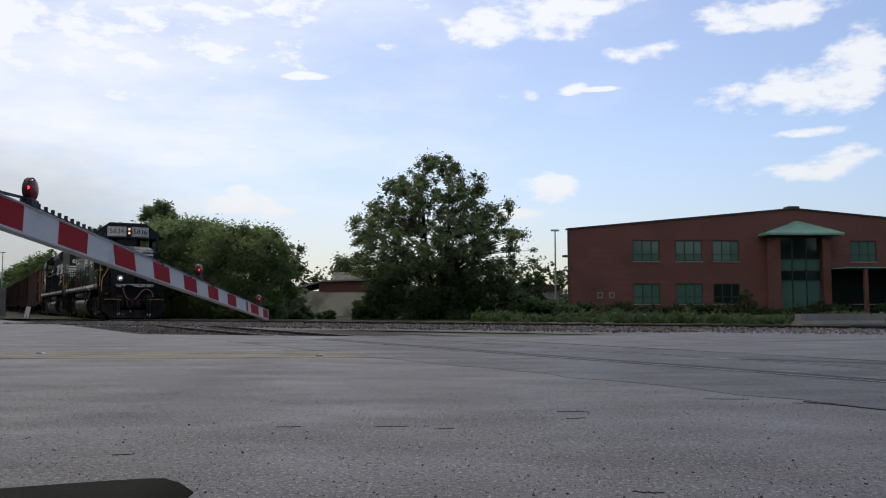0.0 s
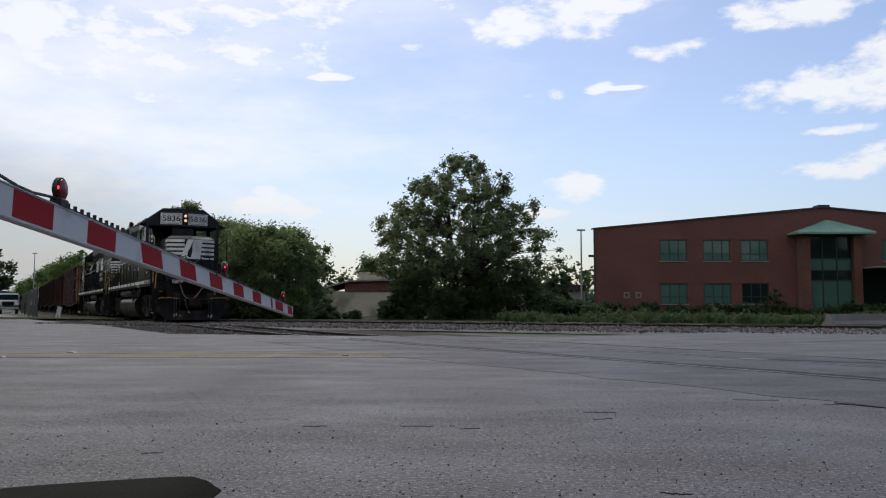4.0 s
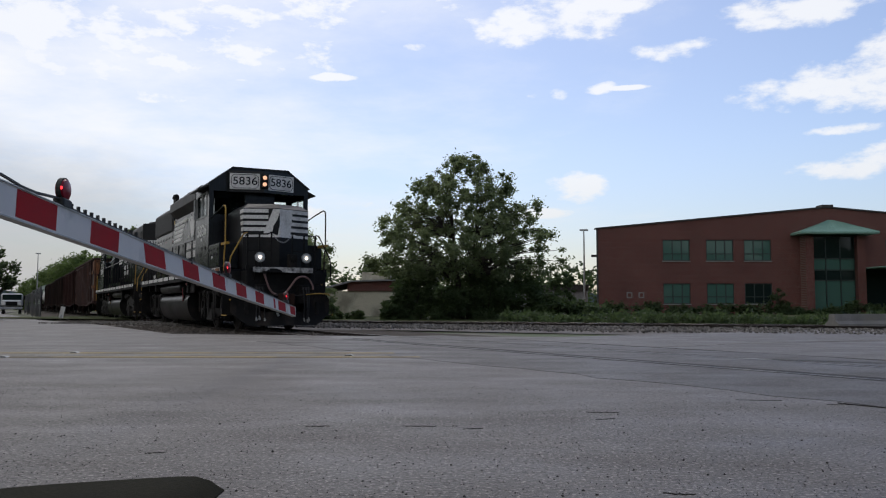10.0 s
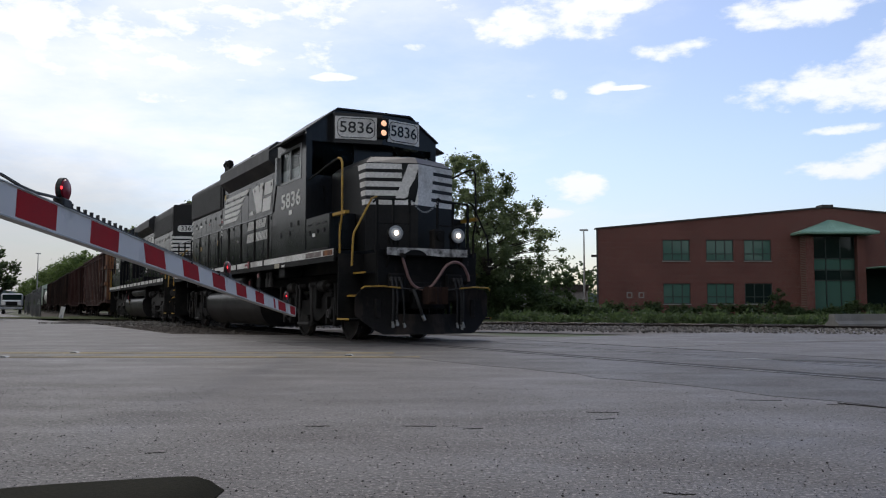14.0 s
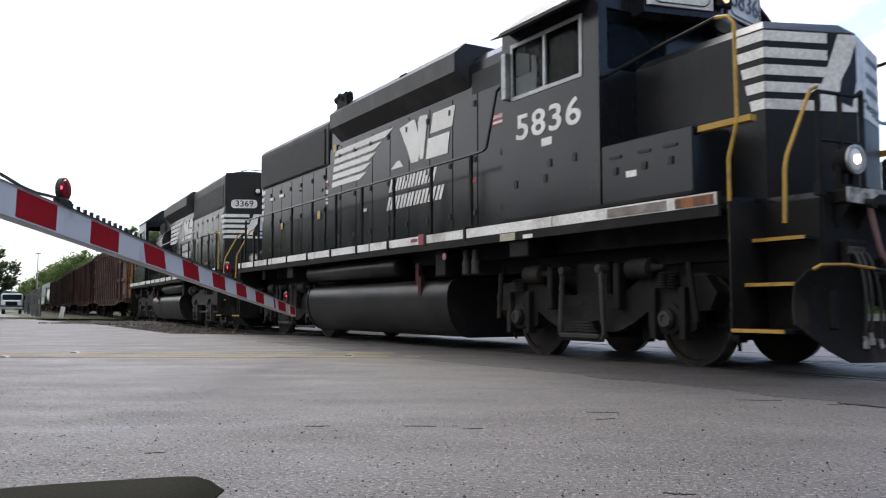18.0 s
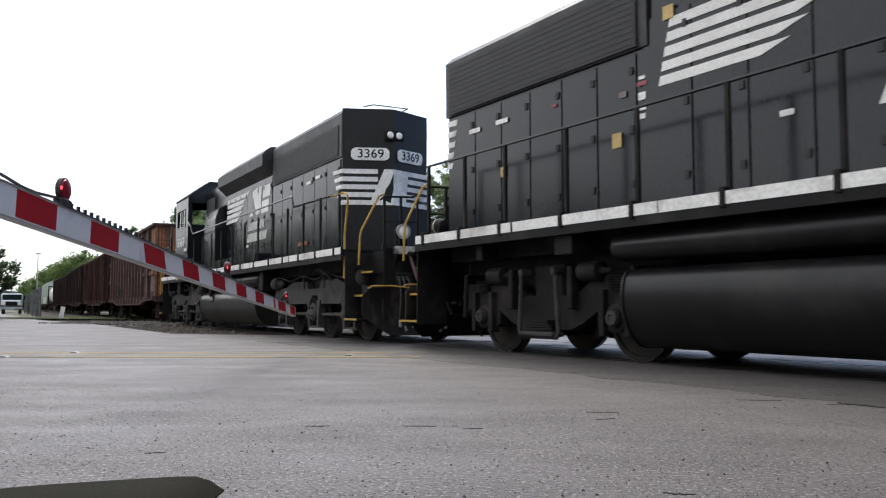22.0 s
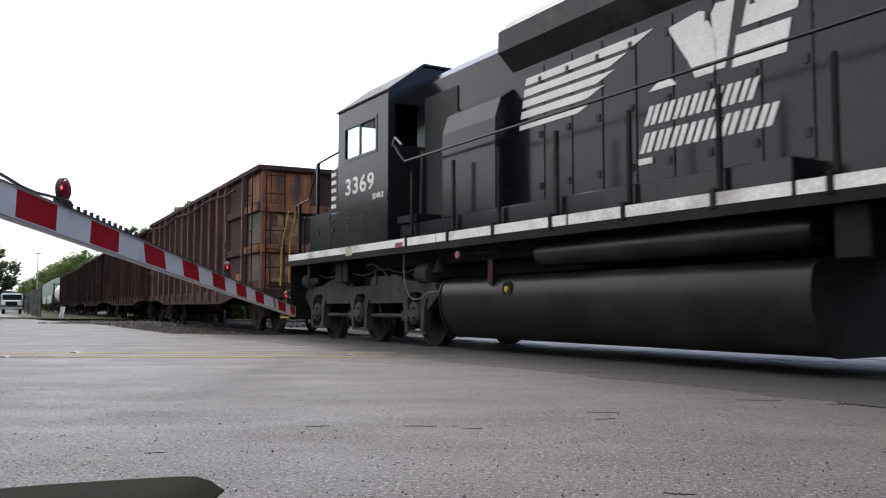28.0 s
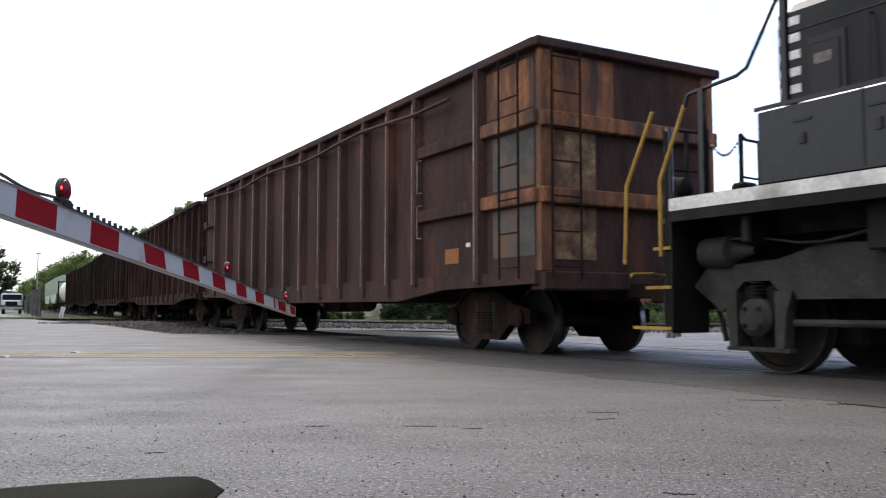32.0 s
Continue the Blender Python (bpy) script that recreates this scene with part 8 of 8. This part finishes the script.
def bush(x, y, h, w, seed, leaf, label, count=2500, size=0.09, name="bush", depth=None):
    rnd = random.Random(seed)
    o = thing(name, label, "bush", pose(x, y, -0.3), "bushes")
    bm = bmesh.new()
    for k in range(5):
        a = rnd.uniform(0, 6.28)
        add_rod(bm, (0, 0, 0), (math.cos(a) * w * 0.3, math.sin(a) * w * 0.3, h * 0.6), 0.03, 5, 0.01)
    part("stems", bm, "bark", o)
    spots = []
    for k in range(26):
        a, f = rnd.uniform(0, 6.28), rnd.random() ** 0.5
        z = h * rnd.uniform(0.12, 0.85) * (1 - 0.35 * f * f)
        spots.append(((math.cos(a) * w * f * 0.8, math.sin(a) * (depth or w) * f * 0.8, z), min(w, h) * rnd.uniform(0.16, 0.30)))
    ob = new("foliage", leaf_mesh(count, spots, size, seed, leaf, "foliage"))
    ob.parent = o
    return o


def wood(name, label, rows, seed, leaf, count, size, clumps=34):
    """A bank of woodland: many crowns of leaf clumps in one mesh. rows: x, y, height, half width."""
    rnd = random.Random(seed)
    spots = []
    for x, y, h, w in rows:
        for k in range(clumps):
            a, f = rnd.uniform(0, 6.28), rnd.random() ** 0.5
            z = -0.3 + h * rnd.uniform(0.08, 0.93) * (1 - 0.3 * f ** 2)
            spots.append(((x + math.cos(a) * w * f, y + math.sin(a) * w * f, z), w * rnd.uniform(0.16, 0.34)))
    ob = new(name, leaf_mesh(count, spots, size, seed, leaf, name))
    tagged(ob, label, "woodland", kind="stuff")
    return ob


def scenery():
    brick_building()
    low_sheds()
    lamp_pole(13.5, 80, 8.3)
    lamp_pole(-67.8, 140, 9.9)
    barrier()
    # the big tree and the thicket below it
    tree(1.25, 45.5, 9.05, 5.6, 21, "leaf", "broad spreading green tree with airy leaves behind the track", 70000, 0.085, 0.22,
         ((0.26, 0.6), (0.36, 1.0), (0.5, 0.94), (0.66, 0.78), (0.8, 0.60), (0.9, 0.34), (1.0, 0.10)), 560, 0.052, 5, 0.6)
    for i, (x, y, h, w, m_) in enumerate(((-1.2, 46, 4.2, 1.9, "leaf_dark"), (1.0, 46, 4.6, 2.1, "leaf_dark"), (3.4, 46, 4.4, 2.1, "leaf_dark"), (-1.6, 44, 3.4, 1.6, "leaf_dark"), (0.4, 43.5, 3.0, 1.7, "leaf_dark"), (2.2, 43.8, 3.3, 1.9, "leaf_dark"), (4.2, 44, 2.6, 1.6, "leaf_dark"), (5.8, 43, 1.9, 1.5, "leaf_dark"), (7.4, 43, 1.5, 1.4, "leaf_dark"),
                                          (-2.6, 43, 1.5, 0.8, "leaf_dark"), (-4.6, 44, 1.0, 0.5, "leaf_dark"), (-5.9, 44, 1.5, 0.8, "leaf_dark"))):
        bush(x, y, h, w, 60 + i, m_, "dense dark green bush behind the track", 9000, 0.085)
    bush(-7.6, 44, 2.3, 0.9, 81, "leaf_bright", "light green bush behind the track", 3000, 0.1)
    full = ((0.05, 0.8), (0.3, 1.0), (0.75, 0.95), (0.92, 0.75), (1.0, 0.4))
    tree(-9.8, 47, 5.3, 3.0, 22, "leaf_willow", "dense green willow-like tree", 80000, 0.085, 0.25, full, 420, 0.15, 3, 0.6)
    tree(-13.2, 49, 5.8, 3.2, 27, "leaf_willow", "dense green tree in the thicket", 70000, 0.09, 0.25, full, 400, 0.15, 3, 0.6)
    tree(-17.0, 54, 5.9, 3.4, 28, "leaf", "dense green tree in the thicket", 50000, 0.10, 0.25, full, 340, 0.15, 3, 0.6)
    tree(-7.4, 49, 4.7, 1.5, 29, "leaf", "slim green tree with loose twigs", 3500, 0.12, 0.12, full, 45, 0.2, 2)
    tree(-18.9, 62, 8.5, 2.1, 23, "leaf", "tall green tree with a rounded top", 18000, 0.11, 0.25, ((0.4, 0.7), (0.7, 1.0), (0.9, 0.7), (1.0, 0.3)), 70, 0.2, 2)
    small = ((0.25, 0.7), (0.5, 1.0), (0.8, 0.85), (1.0, 0.4))
    tree(8.4, 60, 3.5, 1.1, 37, "leaf_dark", "small dark green tree behind the low shed", 6000, 0.09, 0.10, small, 60, 0.2, 2)
    tree(-5.6, 72, 5.0, 1.9, 38, "leaf_dark", "small dark green tree beside the shed", 9000, 0.09, 0.12, small, 80, 0.2, 2)
    # hedge before the brick building
    for i in range(13):
        bush(14.5 + i * 3.0, 71.5, 1.5 + 0.25 * math.sin(i * 2.1), 1.9, 100 + i, "leaf_dark", "low dark green hedge bush", 1400, 0.14, "hedge_bush", 0.9)
    bush(28.5, 71.0, 3.0, 1.2, 120, "leaf_dark", "small dark ornamental tree", 1500, 0.13)
    # grass verge beyond the second track
    bm = bmesh.new()
    d = (SECOND_B - SECOND_A).normalized()
    n = Vector((-d.y, d.x, 0))
    a, b = SECOND_A + n * 2.1 - d * 20, SECOND_B + n * 2.1 + d * 30
    vs = [bm.verts.new((p.x, p.y, 0.02)) for p in (a, b, b + n * 60, a + n * 60)]
    bm.faces.new(vs)
    thing("grass", "mown green grass beyond the tracks", "grass", kind="structure", bm=bm, material="grass")
    # rank weeds along the far side of the second track
    rnd = random.Random(91)
    spots = []
    for i in range(420):
        f = 0.42 + 0.62 * rnd.random()
        q = SECOND_A.lerp(SECOND_B, f) + n * rnd.uniform(1.7, 4.6)
        hgt = 0.30 + 0.22 * noise.noise(Vector((q.x * 0.5, q.y * 0.5, 0.3)))
        spots.append(((q.x, q.y, max(0.08, hgt * rnd.uniform(0.4, 0.9))), 0.26 * rnd.uniform(0.6, 1.2)))
    tagged(new("weeds", leaf_mesh(30000, spots, 0.07, 92, "leaf_dark", "weeds", 1.4)), "rank dark green weeds along the track", "weeds", kind="stuff")
    # woodland on the far side of the line
    rows = []
    for i, (x, y, top) in enumerate(((-124, 255, 7.0), (-108, 225, 9.5), (-100, 215, 12.0), (-93, 205, 13.5), (-84, 190, 13.2), (-78, 182, 14.0), (-68, 168, 12.5), (-62, 160, 13.5), (-55, 150, 12.2), (-48, 140, 12.5), (-41, 118, 10.0),
                                   (-34, 100, 7.5), (-29, 92, 7.0), (-25, 82, 6.2), (-21, 76, 5.6))):
        rows.append((x, y, top, 5.2 if y > 110 else 3.6))
    rows += [((a[0] + b[0]) / 2 - 1.5, (a[1] + b[1]) / 2 + 4, (a[2] + b[2]) / 2 * 0.96, a[3]) for a, b in zip(rows, rows[1:])]
    wood("woodland", "dense green trees along the far side of the railway", rows, 31, "leaf_bright", 240000, 0.30, 60)
    tree(-37.0, 100, 10.7, 2.6, 35, "leaf", "tall green tree behind the railway", 6000, 0.2, 0.25, ((0.4, 0.7), (0.7, 1.0), (0.9, 0.7), (1.0, 0.3)), 60, 0.2, 2)
    # unseen trees inferred from reflections, raised to darken what the train's side mirrors
    rows = [(-30 + 7 * i, -26 - 3 * math.sin(i), 17 + 1.8 * math.sin(2.1 * i), 5) for i in range(12)] + [(-36, -20, 12, 5), (-40, -13, 9, 5)]
    wood("woodland_behind", "dense unseen green trees behind the road, raised to darken reflections", rows, 33, "leaf_dark", 40000, 0.5)
    # unseen trees added on the right, so the train's ends mirror less sky
    rows = [(52 + 5 * math.sin(i * 1.7), -22 + 8 * i, 11 + 2 * math.sin(2.9 * i), 5) for i in range(11)]
    wood("woodland_added_beside", "dense green trees added out of view beside the road, to dull reflections", rows, 36, "leaf_dark", 36000, 0.5)
    wood("woodland_far", "distant green tree line", [(-16 + i * 6.0, 120 + 6 * math.sin(i), 6.5 + math.sin(i * 2.3), 5) for i in range(14)], 32, "leaf_dark", 14000, 0.4)
    # unseen trees added past the left edge to block sky mirrored in the hoods
    rows = [(-27 - 6.3 * i, 28 + 9.5 * i, 7.6 + 1.2 * math.sin(2.3 * i), 4.0) for i in range(7)] + [(-36, 25, 8, 5), (-46, 24, 8, 5), (-58, 22, 8, 6), (-58, 30, 8, 6)] + [(-45, 52, 10, 4.5), (-49, 60, 11, 4.5), (-54, 70, 11, 4.5), (-59, 80, 12, 4.5), (-66, 92, 12, 5), (-72, 104, 12, 5), (-80, 118, 13, 5)]
    rows += [(-82, 134, 12, 5), (-88, 144, 12, 5), (-92, 155, 12, 5), (-97, 166, 13, 5), (-103, 178, 13, 5), (-110, 192, 13, 5)]
    wood("woodland_added_street", "dense green trees added out of view beyond the street, to dull reflections", rows, 34, "leaf_dark", 64000, 0.5)
    tree(-24.9, 46, 4.3, 1.5, 24, "leaf_dark", "dark ragged tree beside the street", 3200, 0.11, 0.2, ((0.42, 0.6), (0.6, 1.0), (0.8, 0.8), (1.0, 0.25)), 60, 0.16, 1)
    # far ridge, its blue haze painted into the colour
    bm = bmesh.new()
    lo, hi = [], []
    for i in range(61):
        x = -1500 + i * 50
        lo.append(bm.verts.new((x, 1400, -1)))
        hi.append(bm.verts.new((x, 1400, 22 + 14 * noise.noise(Vector((x * 0.004, 3.3, 0))) + max(0, (-x - 500) * 0.03))))
    for i in range(60):
        bm.faces.new((lo[i], lo[i + 1], hi[i + 1], hi[i]))
    thing("backdrop", "far wooded ridge, painted blue for haze", "hills", kind="structure", bm=bm, material="hill_haze")
    fence_and_truck()


def fence_and_truck():
    o = thing("chain_link_fence", "grey chain-link fence along the railway", "fence")
    pts = [(-25.9, 54.0), (-29.3, 60.5), (-33, 67.5), (-37, 75.5), (-41.5, 84), (-46.8, 94)]
    for x, y in pts:
        part("post", rod((x, y, -0.3), (x, y, 2.0), 0.05, 8), "fence_grey", o)
    for p, q in zip(pts, pts[1:]):
        bm = rod((*p, 1.95), (*q, 1.95), 0.025, 6)
        for i in range(14):
            f0, f1 = i / 14, min(1, (i + 1) / 14)
            for za, zb in ((0, 1.95), (1.95, 0)):
                add_rod(bm, (p[0] + (q[0] - p[0]) * f0, p[1] + (q[1] - p[1]) * f0, za), (p[0] + (q[0] - p[0]) * f1, p[1] + (q[1] - p[1]) * f1, zb), 0.006, 4)
        part("mesh_panel", bm, "fence_grey", o)
    s = thing("track_marker", "small white leaning marker board beside the track", "marker post", pose(-21.9, 48.0, -0.3, 0, 10, 20))
    part("post", box(-0.03, 0.03, -0.03, 0.03, 0, 0.5), "galv", s)
    part("board", box(-0.12, 0.12, -0.015, 0.015, 0.35, 1.0), "white", s)
    t = thing("truck", "white medium-duty truck parked on the street", "truck", pose(-41.9, 81.6, -0.012, 0, 0, 26))
    part("bonnet", box(-0.85, 0.85, -2.2, -0.9, 0.75, 1.35, 0.12), "car_white", t)
    part("cab", box(-0.95, 0.95, -0.9, 0.9, 0.7, 2.0, 0.15), "car_white", t)
    part("windscreen", box(-0.82, 0.82, -0.93, -0.89, 1.35, 1.88), "window_and_shade_dark", t)
    part("grille", box(-0.5, 0.5, -2.23, -2.18, 0.8, 1.2), "truck_black", t)
    part("bumper", box(-0.95, 0.95, -2.35, -2.2, 0.45, 0.68, 0.03), "galv", t)
    for x in (-0.72, 0.72):
        part("headlight", box(x - 0.14, x + 0.14, -2.24, -2.19, 0.9, 1.12), "lens", t)
        part("mirror", box(x * 1.5 - 0.08, x * 1.5 + 0.08, -0.9, -0.8, 1.35, 1.75), "truck_black", t)
        for y in (-1.5, 1.7):
            part("wheel", lathe([(x - 0.12, 0.3), (x - 0.11, 0.42), (x + 0.11, 0.42), (x + 0.12, 0.3)], "x", 18, (0, y, 0.42)), "rubber", t)
    part("cargo_body", box(-1.0, 1.0, 0.9, 3.6, 0.7, 1.5, 0.03), "truck_black", t)


scenery()


# ---- movement ----
# seconds and how far the leading axle stands past the point nearest to the lens
RUN = [(0, -43.32), (2, -39.70), (3.5, -36.96), (6, -32.23), (9, -26.07), (11, -21.98), (13, -17.64), (14.5, -14.41), (17, -8.71), (18, -6.46), (19, -4.12), (20, -1.79),
       (21, 0.63), (22, 3.04), (23, 5.52), (25, 10.64), (28, 18.7), (29, 21.3), (30, 24.17), (31, 26.97), (32, 29.65)]


def run_at(t):
    """Smooth way of the leading axle: cubic through RUN."""
    k = max(i for i in range(len(RUN) - 1) if RUN[i][0] <= t + 1e-9) if t > 0 else 0
    def slope(i):
        a, b = RUN[max(i - 1, 0)], RUN[min(i + 1, len(RUN) - 1)]
        return (b[1] - a[1]) / (b[0] - a[0])
    (t0, s0), (t1, s1) = RUN[k], RUN[k + 1]
    h = t1 - t0
    f = (t - t0) / h
    return (2 * f ** 3 - 3 * f ** 2 + 1) * s0 + (f ** 3 - 2 * f ** 2 + f) * h * slope(k) + (-2 * f ** 3 + 3 * f ** 2) * s1 + (f ** 3 - f ** 2) * h * slope(k + 1)


def motions():
    steps = [i * 0.5 for i in range(65)]
    for o, mid, half in TRAIN:
        rows = []
        for t in steps:
            s = run_at(t) - mid
            a, b = on_line(s + half)[0], on_line(s - half)[0]
            c, d = (a + b) / 2, a - b
            rows.append((t, pose(c.x, c.y, 0, 0, 0, math.degrees(math.atan2(d.y, d.x)))))
        walk(o, rows)
        if not TURNING[o]:
            continue
        times = [i * 0.25 for i in range(129)]
        for ws, x, r in TURNING[o]:
            walk(ws, [(t, pose(x, 0, r, 0, math.degrees((run_at(t) - run_at(0)) / r), 0)) for t in times])
    # the arm still bobs a little after it has come down
    rows = []
    for i in range(161):
        t = i * 0.2
        bob = -0.26 * math.exp(-t / 3.5) * math.cos(2 * math.pi * t / 1.47)
        sway = -0.2 * math.exp(-t / 1.2)
        rows.append((t, pose(GATE.x, GATE.y, GATE.z, -4.19 + bob, 0, sway)))
    walk(GATE_ARM, rows)


motions()
